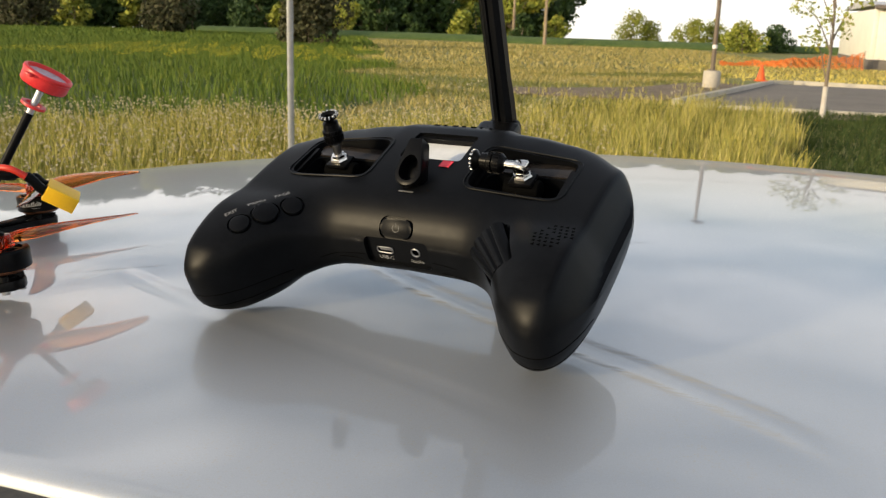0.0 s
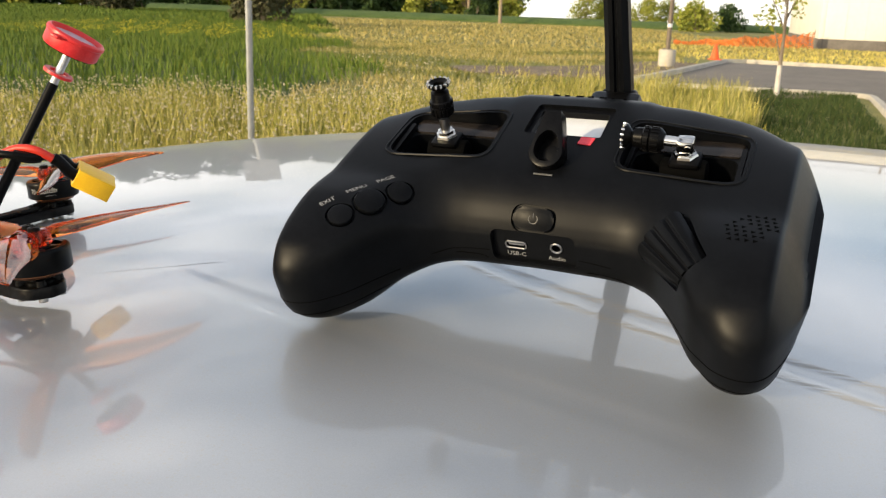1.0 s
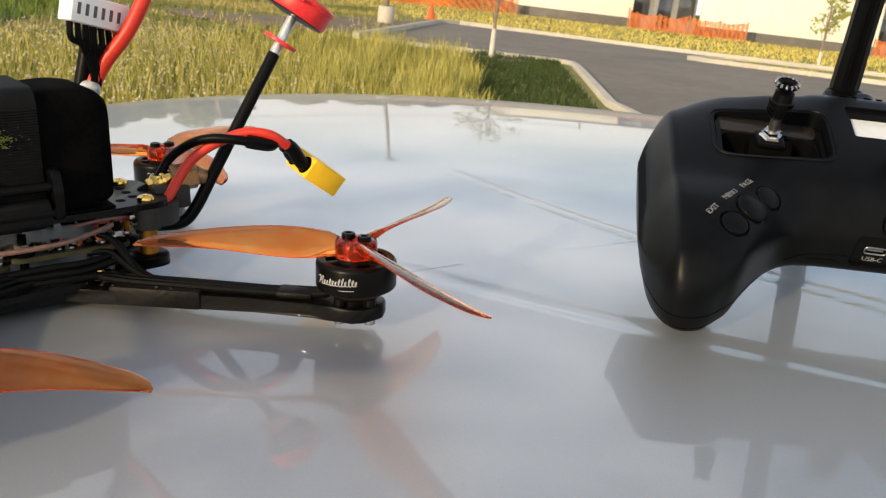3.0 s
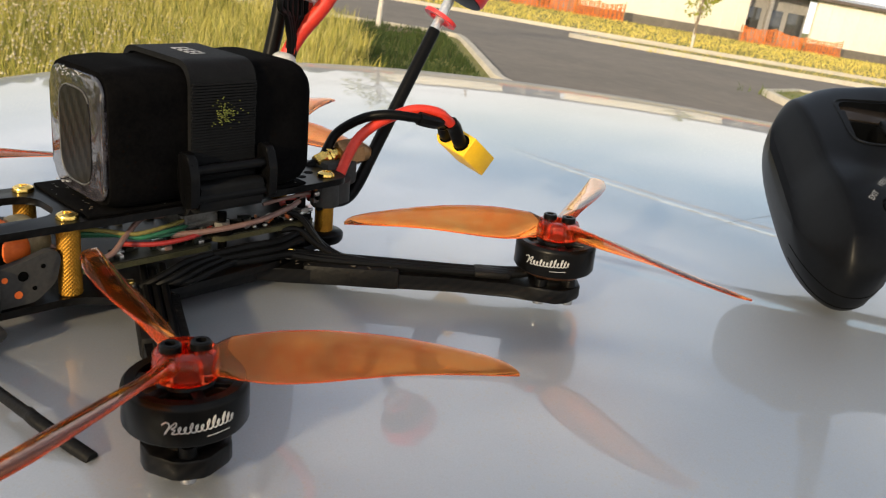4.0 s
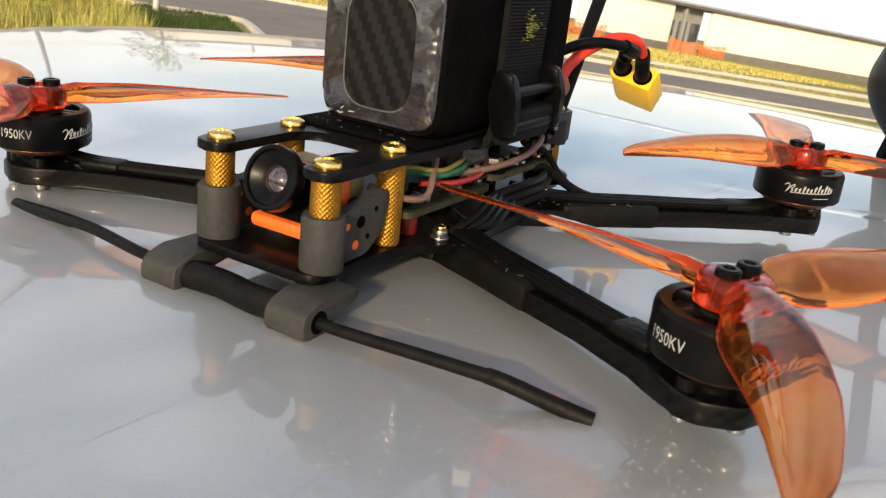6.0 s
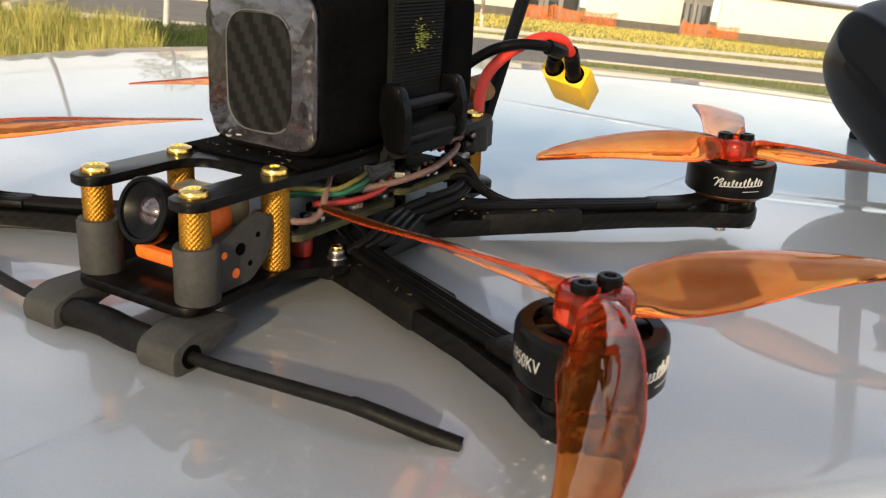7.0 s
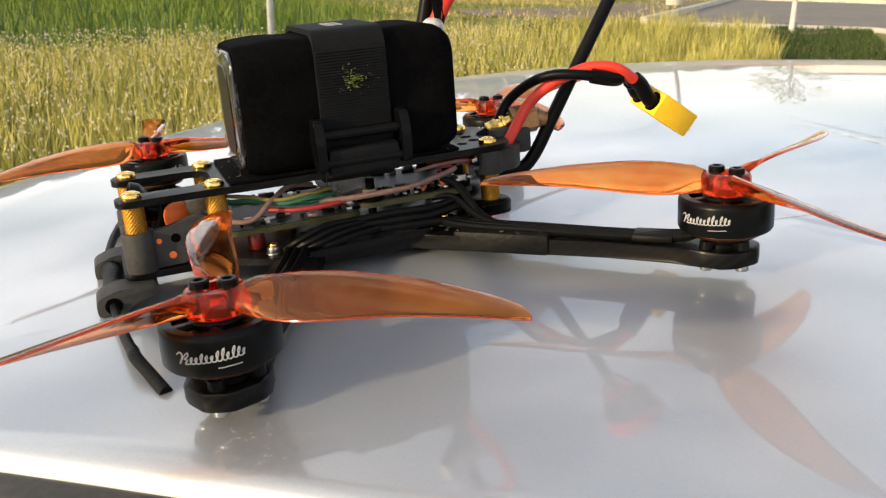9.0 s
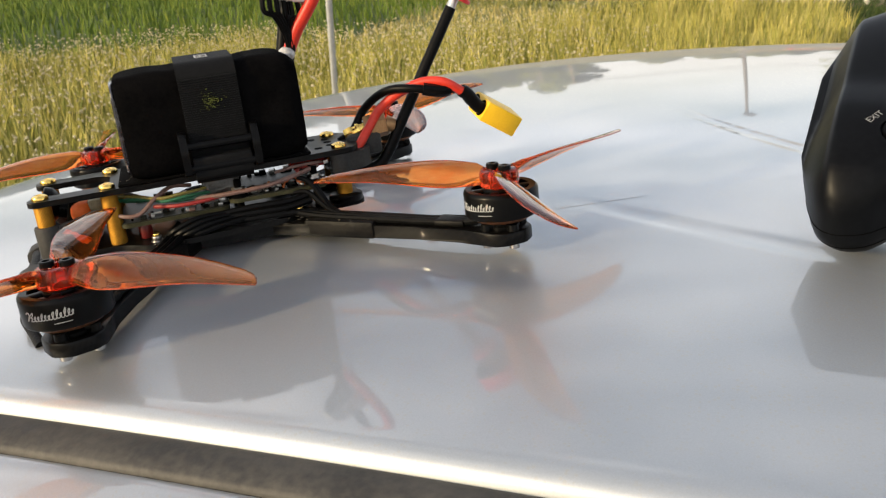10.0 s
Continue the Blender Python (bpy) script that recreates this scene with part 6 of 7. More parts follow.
    lathe(b, [(2.0, 66.2), (10.7, 66.9), (10.9, 67.15), (2.0, 66.45), (2.0, 66.2)], 40, am)
    part("cap_base", b, SILBLACK, cap, "dark underside of the cap", scale=S)

    # power lead with its yellow connector
    for material, r, pts in ((SILBLACK, 1.6, ((108, 1.5, -2.5), (113.3, 0.2, 0.8), (118.6, 0.3, 8.0), (123.8, -5.2, 13.6), (128.9, -11.6, 16.2), (135.7, -17.0, 15.9), (144.1, -18.6, 14.2), (151.6, -16.2, 13.2), (155.9, -13.0, 10.7))),
                             (SILRED, 1.75, ((111, -9, -6.5), (114.4, -8.4, -2.2), (118.6, -6.6, 2.4), (122.7, -6.4, 7.5), (127.6, -8.2, 11.9), (133.4, -11.0, 15.2), (140.0, -14.6, 17.6), (146.9, -18.6, 16.8), (153.4, -19.0, 12.4)))):
        b = bmesh.new()
        tube(b, pts, r, seg=14)
        part("power_lead", b, material, dr, "thick silicone power lead", scale=S)
    b = bmesh.new()
    tube(b, [(138.6, -17.9, 15.4), (141, -18.4, 14.7), (145.5, -18.6, 13.7), (148.2, -17.9, 13.7)], 2.35, seg=9, steps=3)
    part("lead_splice", b, SILBLACK, dr, "lump of black heat shrink on the lead", scale=S)
    d = Vector((0.82, 0.10, -0.56)).normalized()
    wide = Vector((0.006, 0.972, 0.20))
    wide = (wide - d * wide.dot(d)).normalized()
    thin = d.cross(wide)
    o = Vector((160.6, -14.2, 5.6))
    xt = Matrix(((wide.x, thin.x, d.x, o.x), (wide.y, thin.y, d.y, o.y), (wide.z, thin.z, d.z, o.z), (0, 0, 0, 1)))
    b = bmesh.new()
    prism(b, rounded([(-7.9, -4.0), (5.4, -4.0), (7.9, -1.8), (7.9, 1.8), (5.4, 4.0), (-7.9, 4.0)], 0.6, 3), 0, 15.8, xt, bevel=0.4)
    plug = part("power_plug", b, YELLOW, dr, "yellow two-pole power connector", scale=S)
    for k, start in ((-3.7, (153.0, -19.0, 12.9)), (3.7, (155.3, -12.9, 11.3))):
        b = bmesh.new()
        cyl(b, xt @ Vector((k, 0, -0.08)), xt @ Vector((k, 0, 0.5)), 3.2, seg=20)
        part("plug_socket", b, DEEP, plug, scale=S)
        b = bmesh.new()
        q = Vector(start)
        tube(b, [q, q * 0.6 + (xt @ Vector((k, 0, -3))) * 0.4 + Vector((0.4, 0, 0.5)), xt @ Vector((k, 0, -2.0)), xt @ Vector((k, 0, 1.0))], 2.45, seg=14, steps=5)
        part("shrink_sleeve", b, SILBLACK, plug, "black heat-shrink sleeve", scale=S)
    return dr


def build_battery():
    S = MM
    bt = thing("battery_pack", DRONE @ Matrix.Translation((0.062, -0.0025, -0.0006)), "flight battery in a black neoprene sleeve strapped on the drone", "battery")
    # the sleeve bulges on both sides of the strap and rounds off at its ends
    b = bmesh.new()
    outline = rounded([(-16.5, 0), (16.5, 0), (16.5, 36), (-16.5, 36)], 6.5, 8)
    rows = []
    for i in range(33):
        x = -30.5 + 62.0 * i / 32
        f = lerp_table(x, (-30.5, -29.6, -27, -20, -12, 0, 11, 16, 24, 28.5, 30.6, 31.5), (0.955, 0.985, 1.0, 1.012, 1.0, 0.992, 1.0, 1.022, 1.015, 0.985, 0.945, 0.90))
        sag = lerp_table(x, (-30.5, -12, 0, 12, 20, 28, 31.5), (0.0, 0.1, 0.0, 0.1, 0.6, 0.0, -1.2))
        rows.append([b.verts.new((x, p[0] * f + 0.15 * math.sin(x * 0.5 + p[1] * 0.3), 18 + (p[1] - 18) * f + (sag if p[1] > 18 else 0) + 0.15 * math.sin(x * 0.4 + p[0] * 0.35))) for p in outline])
    for p, q in zip(rows, rows[1:]):
        for k in range(len(outline)):
            j = (k + 1) % len(outline)
            b.faces.new((p[k], p[j], q[j], q[k]))
    b.faces.new(rows[0][::-1])
    b.faces.new(rows[-1])
    part("sleeve", b, FABRIC, bt, "linty black neoprene sleeve", scale=S, sharp=50)
    end = Matrix(((0, 0, -1, -30.4), (1, 0, 0, 0), (0, 1, 0, 0), (0, 0, 0, 1)))
    b = bmesh.new()
    prism(b, rounded([(-14.9, 1.9), (14.9, 1.9), (14.9, 34.1), (-14.9, 34.1)], 5.4, 7), 0, 1.5, end, bevel=0.9)
    cap = part("end_wrap", b, FILM, bt, "crinkled clear shrink-wrapped end", scale=S)
    b = bmesh.new()
    prism(b, rounded([(-8.6, 5.2), (8.6, 5.2), (8.6, 29.6), (-8.6, 29.6)], 6.5, 7), 1.45, 1.75, end)
    part("carbon_label", b, CARBONFILM, cap, "carbon-patterned label", scale=S)
    b = bmesh.new()
    tube(b, [end @ Vector((x, y, 1.75)) for x, y in rounded([(-9.0, 4.8), (9.0, 4.8), (9.0, 30.0), (-9.0, 30.0)], 6.8, 6)[3:26]], 0.18, seg=6, curve=False)
    part("label_edge", b, GREYCAN, cap, "pale cut edge of the film", scale=S)
    random.seed(21)
    for i in range(24):
        b = bmesh.new()
        x, y = (random.uniform(-6, 13.5), random.uniform(31.8, 34.4)) if i < 18 else (random.uniform(6, 13.5), random.uniform(2.2, 3.6))
        box(b, (-random.uniform(0.2, 0.8), -random.uniform(0.05, 0.16), 0), (random.uniform(0.3, 0.9), random.uniform(0.05, 0.16), 0.2), 0.04, end @ Matrix.Translation((x, y, 1.42)) @ Matrix.Rotation(random.uniform(-0.7, 0.7), 4, "Z"))
        part("crease", b, CREASE, cap, "whitened crease in the film", scale=S)
    # balance lead standing up behind
    jm = Matrix.Translation((33, -5.5, 57.5)) @ Matrix.Rotation(radians(22), 4, "Z") @ Matrix.Rotation(radians(14), 4, "Y")
    b = bmesh.new()
    box(b, (-10.5, -3.0, -4.2), (10.5, 3.0, 4.2), 0.6, jm)
    plug = part("balance_plug", b, WHITEPLASTIC, bt, "white seven-pin balance plug", scale=S)
    for i in range(6):
        b = bmesh.new()
        box(b, (-8.6 + i * 2.9, -3.15, -1.8), (-7.4 + i * 2.9, -2.9, 1.6), 0.1, jm)
        part("plug_slot", b, GREYCAN, plug, scale=S)
    for i in range(7):
        b = bmesh.new()
        q = jm @ Vector((-8.4 + i * 2.8, 0, -4.0))
        tube(b, [(29 + (i % 3) * 1.2, -4 + (i // 3) * 1.4, 31), (31.5 + (i % 3) * 0.8, -4.5 + (i // 3), 38), (q * 0.5 + Vector((32, -5, 40)) * 0.5), q + Vector((0, 0, -5)), q], 0.95, seg=8)
        part("balance_wire", b, SILRED if i == 6 else SILBLACK, bt, scale=S)
    b = bmesh.new()
    tube(b, [(30, -2, 32), (35, -4, 42), (43, -8, 54), (50, -8, 70), (46, -4, 84), (34, 0, 92)], 2.3, seg=14)
    part("battery_lead", b, SILRED, bt, "thick red battery lead", scale=S)
    b = bmesh.new()
    tube(b, [(29, 3, 32), (32, 3, 44), (36, 4, 60), (40, 3, 76), (40, 0, 92)], 2.3, seg=14)
    part("battery_lead", b, SILBLACK, bt, "thick black battery lead", scale=S)
    b = bmesh.new()
    bmesh.ops.create_icosphere(b, subdivisions=3, radius=3.4, matrix=Matrix.Translation((30.5, -3.0, 34.6)) @ Matrix.Diagonal((0.9, 1.4, 0.8, 1)))
    part("wrap_knot", b, CREASE, bt, "crumpled pale film round the leads", scale=S)
    return bt


def build_strap():
    S = MM
    st = thing("battery_strap", DRONE @ Matrix.Translation((0.0625, -0.0025, -0.0006)), "black woven strap with a buckle round the battery", "strap")
    b = bmesh.new()
    inner = rounded([(-16.9, -3.2), (16.9, -3.2), (16.9, 36.5), (-16.9, 36.5)], 6.2, 7)
    rows = []
    n = len(inner)
    cx, cz = 0.0, 17.0
    for x in (-10, 10):
        for grow in (0.0, 1.5):
            rows.append([b.verts.new((x, cx + (p[0] - cx) * (1 + grow / 17), cz + (p[1] - cz) * (1 + grow / 19.5))) for p in inner])
    for i in range(n):
        j = (i + 1) % n
        for r0, r1 in ((0, 1), (1, 3), (3, 2), (2, 0)):
            b.faces.new((rows[r0][i], rows[r0][j], rows[r1][j], rows[r1][i]))
    band = part("band", b, WEBBING, st, "black woven band with a yellow-green scuff", scale=S, sharp=50)
    b = bmesh.new()
    for k in range(26):
        z = 12.5 + k * 0.78
        box(b, (-9.8 + 0.15 * math.sin(k * 2.3), -18.58 - 0.02 * k + 0.05 * math.sin(k * 1.7), z), (9.8 - 0.12 * math.sin(k * 1.3), -18.35, z + 0.5), 0)
    part("ribs", b, WEBBING, band, scale=S)
    random.seed(5)
    for k in range(150):
        r, a = abs(random.gauss(0, 2.0)), random.uniform(0, 6.283)
        b = bmesh.new()
        x, z = r * math.cos(a) * 1.1, 24.5 + r * math.sin(a)
        s = random.uniform(0.04, 0.15)
        box(b, (x - s, -19.75, z - s * 0.7), (x + s, -19.3, z + s * 0.7), 0)
        part("scuff", b, POLLEN, band, scale=S)
    b = bmesh.new()
    for sx in (-1, 1):
        prism(b, rounded([(-24.4, 0.5), (-19.6, 0.0), (-17.4, 8.0), (-18.2, 15.4), (-22.6, 15.0), (-24.6, 9.0)], 1.6), sx * 12.2 - 1.3, sx * 12.2 + 1.3, Matrix(((0, 0, 1, 0), (1, 0, 0, 0), (0, 1, 0, 0), (0, 0, 0, 1))), bevel=0.4)
    for y, z in ((-21.4, 10.2), (-22.2, 2.6)):
        cyl(b, (-12, y, z), (12, y, z), 1.5, seg=14)
    part("buckle", b, GLOSSBLACK, st, "black plastic ladder buckle", scale=S)
    b = bmesh.new()
    prism(b, rounded([(-22.8, -1.4), (-18.0, -2.4), (-18.0, 6.4), (-23.6, 6.2)], 1.4), -10, 10, Matrix(((0, 0, 1, 0), (1, 0, 0, 0), (0, 1, 0, 0), (0, 0, 0, 1))), bevel=0.4)
    part("strap_tail", b, WEBBING, st, scale=S)
    b = bmesh.new()
    for i in range(7):
        y = 5.0 - i * 1.7
        for x0, x1 in ((-2.4, -1.9), (-0.6, -0.1), (1.6, 2.1)) if i % 2 else ((-2.4, 2.0),):
            box(b, (x0, y - 0.45, 37.95), (x1, y + (0.9 if i % 2 else 0.0), 38.12), 0.04)
    part("strap_mark", b, PRINTGREY, st, "worn pale unreadable printing", scale=S)
    return st


build_drone()
build_battery()
build_strap()


# ---- things beyond the car ----
def leaves(centres, radii, count, size, seed, squash=0.8):
    """A crown of many small leaf cards in uneven clumps."""
    rng = np.random.default_rng(seed)
    k = rng.integers(0, len(centres), count)
    d = rng.normal(size=(count, 3))
    d /= np.linalg.norm(d, axis=1)[:, None]
    r = rng.uniform(0.25, 1.0, count) ** 0.45
    c = np.array(centres)[k] + d * (np.array(radii)[k] * r)[:, None] * np.array((1, 1, squash))
    a, b = rng.normal(size=(count, 3)), rng.normal(size=(count, 3))
    a /= np.linalg.norm(a, axis=1)[:, None]
    b -= a * (a * b).sum(1)[:, None]
    b /= np.linalg.norm(b, axis=1)[:, None]
    s = (size * rng.uniform(0.6, 1.4, count))[:, None]
    v = np.stack([c - a * s, c - b * s * 0.55, c + a * s, c + b * s * 0.55], 1).reshape(-1, 3)
    f = np.arange(count * 4).reshape(-1, 4)
    return v.tolist(), f.tolist()


def tree(name, x, y, height, spread, material, seed, trunk=0.12, lobes=9, count=2600, size=0.16, bare=0.3, label="", wrap=0.0, squash=0.8, lift=0.0):
    z = ground_z(x, y) + lift
    kin = {"tree": "trees of the wood", "shrub": "undergrowth of the wood", "bush": "shrubs at the meadow's edge", "small_tree": "low trees on the horizon", "young_tree": "young trees by the lot"}
    t = thing(name, pose(x, y, z), label, "bush" if name in ("bush", "shrub") else "tree", group=kin[name])
    rng = random.Random(seed)
    bm = bmesh.new()
    top = Vector((rng.uniform(-0.1, 0.1) * spread, rng.uniform(-0.1, 0.1) * spread, height * 0.86))
    tube(bm, [(0, 0, -0.1), (0, 0, height * 0.2), tuple(top * 0.5 + Vector((0.03 * spread, 0, 0))), tuple(top)], (trunk, trunk * 0.25), seg=8, steps=4)
    centres, radii = [], []
    for i in range(lobes):
        a = rng.uniform(0, 6.283)
        h = bare + (0.95 - bare) * (i + 0.5) / lobes
        wide = spread * 0.5 * (0.35 + 0.65 * math.sin(math.pi * min(0.98, (h - bare) / (1.02 - bare) + 0.12)))
        p = Vector((math.cos(a) * wide * rng.uniform(0.35, 0.8), math.sin(a) * wide * rng.uniform(0.35, 0.8), h * height))
        root = Vector((0, 0, max(0.1, h - 0.22) * height))
        tube(bm, [tuple(root), tuple((root + p) * 0.5 + Vector((0, 0, 0.04 * height))), tuple(p)], (trunk * 0.35, trunk * 0.08), seg=5, steps=3)
        centres.append(tuple(p))
        radii.append(spread * rng.uniform(0.16, 0.30))
    part("trunk", bm, BARK, t)
    if wrap:
        bm = bmesh.new()
        cyl(bm, (0, 0, 0.02), (0, 0, wrap), trunk * 1.12, trunk * 1.02, seg=12)
        part("trunk_wrap", bm, WRAP, t, "white protective trunk wrap")
    v, f = leaves(centres, radii, count, size, seed, squash)
    raw("crown", v, f, material, t)
    return t


def build_building():
    z = ground_z(0, 60)
    a, b = Vector((26.6, 58.12)), Vector((72.0, 44.5))
    d = (b - a).normalized()
    m = Matrix(((d.x, -d.y, 0, a.x), (d.y, d.x, 0, a.y), (0, 0, 1, z), (0, 0, 0, 1)))
    bl = thing("long_low_building", m, "long single-storey cream-clad building with a dark plinth", "building")
    L, H = (b - a).length, 3.95
    gaps = ((7.4, 12.2), (25.0, 30.4), (39.5, 43.5))
    spans, x = [], 0.0
    for g0, g1 in gaps:
        spans.append((x, g0))
        x = g1
    spans.append((x, L + 26))
    for x0, x1 in spans:
        bm = bmesh.new()
        box(bm, (x0, 0, 0.62), (x1, 0.3, H - 0.25), 0.02)
        part("wall", bm, WALLWHITE, bl)
        bm = bmesh.new()
        box(bm, (x0, -0.05, -0.2), (x1, 0.3, 0.62), 0.02)
        part("plinth", bm, WALLBASE, bl)
        k = x0 + 1.2
        while k < x1 - 0.2:
            bm = bmesh.new()
            box(bm, (k, -0.03, 0.64), (k + 0.05, 0.0, H - 0.27), 0)
            part("panel_rib", bm, WALLWHITE, bl)
            k += 1.2
    for g0, g1 in gaps:
        bm = bmesh.new()
        box(bm, (g0 + 0.003, 1.2, 0), (g1 - 0.003, 1.4, H - 0.25), 0)
        part("entrance_wall", bm, GREYPANEL, bl, "recessed grey entrance wall")
        w = (g1 - g0) / 3
        for i in range(3):
            bm = bmesh.new()
            box(bm, (g0 + i * w + 0.25, 1.12, 0.15 if i == 1 else 0.9), (g0 + (i + 1) * w - 0.2, 1.196, 2.5), 0.01)
            part("window" if i != 1 else "door", bm, WINDOWGLASS, bl)
        bm = bmesh.new()
        box(bm, (g0 + w * 0.9, 0.1, 0), (g0 + w * 0.9 + 0.3, 0.4, H - 0.25), 0.02)
        part("pillar", bm, GREYPANEL, bl)
    bm = bmesh.new()
    box(bm, (-0.3, -0.45, H - 0.246), (L + 26.3, 0.5, H), 0.02)
    part("fascia", bm, ROOFDARK, bl, "dark roof edge")
    bm = bmesh.new()
    prism(bm, [(-0.3, 0), (9, 0.5), (18, 0)], 0, L + 26.6, Matrix(((0, 0, 1, -0.3), (1, 0, 0, 0), (0, 1, 0, H + 0.004), (0, 0, 0, 1))))
    part("roof", bm, mat("pale_standing_seam_roof", (0.55, 0.54, 0.53), 0.5, second=(0.48, 0.47, 0.46), scale=0.5), bl)
    bm = bmesh.new()
    box(bm, (-0.304, 0.0, 0.62), (-0.004, 17.5, H - 0.25), 0.02)
    part("wall", bm, WALLWHITE, bl)
    bm = bmesh.new()
    box(bm, (-0.334, -0.05, -0.2), (-0.004, 17.53, 0.617), 0.02)
    part("plinth", bm, WALLBASE, bl)


def net_fence(points, heights):
    """Orange plastic mesh fence hung on thin stakes, sagging and tattered."""
    z0 = ground_z(*points[0])
    fn = thing("safety_fence", pose(points[0][0], points[0][1], z0), "sagging orange plastic construction fence on stakes", "fence", group="fences before the building")
    for i, ((x, y), h) in enumerate(zip(points, heights)):
        bm = bmesh.new()
        q = Vector((x - points[0][0], y - points[0][1], ground_z(x, y) - z0))
        cyl(bm, q, q + Vector((0, 0, h + 0.12)), 0.03, seg=8)
        part("stake", bm, TIMBER, fn)
        if i + 1 < len(points):
            bm = bmesh.new()
            x2, y2 = points[i + 1]
            r = Vector((x2 - points[0][0], y2 - points[0][1], ground_z(x2, y2) - z0))
            h2 = heights[i + 1]
            n = 18
            rng = random.Random(int(x * 31 + y * 7))
            top = [h + (h2 - h) * j / n - 0.16 * math.sin(math.pi * j / n) - rng.uniform(0, 0.09) for j in range(n + 1)]
            for k in range(9):
                at = [q.lerp(r, j / n) + Vector((0.05 * math.sin(2.1 * j + i), 0.06 * math.sin(1.3 * j + k), 0.04 + top[j] * k / 8)) for j in range(n + 1)]
                for p0, p1 in zip(at, at[1:]):
                    if rng.random() < 0.92:
                        tube(bm, [p0, p1], rng.uniform(0.026, 0.042), seg=4, curve=False)
            for j in range(n + 1):
                p = q.lerp(r, j / n)
                tube(bm, [p + Vector((0.05 * math.sin(2.1 * j + i), 0.03, 0.03)), p + Vector((0.05 * math.sin(2.1 * j + i), 0.03, 0.04 + top[j]))], 0.024, seg=4, curve=False)
            part("net_panel", bm, NETORANGE, fn)


build_building()
net_fence([(16.5, 56.5), (18.6, 56.7), (20.8, 56.3), (23.0, 57.0), (25.6, 57.2)], [0.3, 0.4, 0.65, 0.85, 1.05])
net_fence([(32.6, 54.6), (34.6, 54.0), (36.6, 53.4), (38.6, 52.8), (40.6, 52.4)], [1.2, 1.05, 1.2, 1.1, 1.2])
net_fence([(49.0, 49.6), (51.5, 48.8), (54.0, 48.2), (57.0, 47.4)], [1.1, 1.2, 1.0, 1.1])
net_fence([(62.5, 45.2), (65.0, 44.4), (68.0, 43.4)], [1.1, 1.0, 1.1])


def light_pole(x, y, tall=7.0):
    z = ground_z(x, y)
    lp = thing("lamp_post", pose(x, y, z), "tall brown lot light pole on a round concrete base", "lamp post")
    bm = bmesh.new()
    cyl(bm, (0, 0, -0.1), (0, 0, 0.56), 0.27, seg=24, bevel=0.03)
    part("footing", bm, CONCRETE, lp, "pale round concrete footing")
    bm = bmesh.new()
    box(bm, (-0.12, -0.12, 0.555), (0.12, 0.12, 0.60), 0.01)
    part("base_plate", bm, POLEBROWN, lp)
    bm = bmesh.new()
    cyl(bm, (0, 0, 0.6), (0, 0, tall), 0.075, 0.055, seg=14)
    part("mast", bm, POLEBROWN, lp)
    bm = bmesh.new()
    cyl(bm, (0, 0, 1.25), (0, 0, 1.37), 0.08, seg=14)
    part("tag", bm, WHITEPLASTIC, lp)
    bm = bmesh.new()
    box(bm, (-0.15, -0.6, tall - 0.02), (0.15, 0.1, tall + 0.12), 0.03)
    part("lamp_head", bm, POLEBROWN, lp)


light_pole(8.5, 29.5)

cone_x, cone_y = 11.35, 33.3
cone = thing("traffic_cone", pose(cone_x, cone_y, ground_z(cone_x, cone_y) + 0.15), "orange plastic traffic cone standing by the kerb", "traffic cone")
bm = bmesh.new()
lathe(bm, [(0, 0.04), (0.17, 0.04), (0.16, 0.08), (0.045, 0.56), (0.03, 0.58), (0, 0.58)], 24)
part("cone_body", bm, CONEORANGE, cone)
bm = bmesh.new()
box(bm, (-0.2, -0.2, 0), (0.2, 0.2, 0.045), 0.02)
part("cone_foot", bm, CONEORANGE, cone)

POST = (-1.173, 7.46)
post_z = ground_z(*POST)
post = thing("sign_post", pose(*POST, post_z), "slim galvanised steel sign post in the grass", "sign post")
bm = bmesh.new()
prism(bm, [(-0.025, -0.012), (-0.012, -0.02), (0.012, -0.02), (0.025, -0.012), (0.025, 0.012), (0.012, 0.012), (0.008, -0.004), (-0.008, -0.004), (-0.012, 0.012), (-0.025, 0.012)], -0.1, 2.35)
part("upright", bm, GALV, post)
bm = bmesh.new()
box(bm, (-0.15, -0.027, 1.86), (0.15, -0.0235, 2.32), 0.0)
part("sign_plate", bm, GALV, post, "bare grey back of a sign")


def utility_pole(x, y, tall=9.5):
    up = thing("utility_pole", pose(x, y, ground_z(x, y)), "weathered timber utility pole along the far road", "utility pole", group="poles along the far road")
    bm = bmesh.new()
    cyl(bm, (0, 0, -0.2), (0, 0, tall), 0.2, 0.13, seg=10)
    part("mast", bm, TIMBER, up)
    bm = bmesh.new()
    box(bm, (-1.1, -0.06, tall - 0.9), (1.1, 0.06, tall - 0.76), 0.01)
    part("crossarm", bm, TIMBER, up)


for x, y in ((10.2, 101.0), (8.2, 123.0), (58.0, 106.0)):
    utility_pole(x, y)
for k, h in ((-0.9, 8.75), (0.9, 8.75), (0.0, 7.9)):
    bm = bmesh.new()
    zz = ground_z(0, 100)
    tube(bm, [(10.2 + k, 101, zz + h), (34 + k, 103.5, zz + h - 1.0), (58 + k, 106, zz + h)], 0.03, seg=5)
    part("power_line", bm, SILBLACK, None, "thin black overhead cable between poles", category="cable")

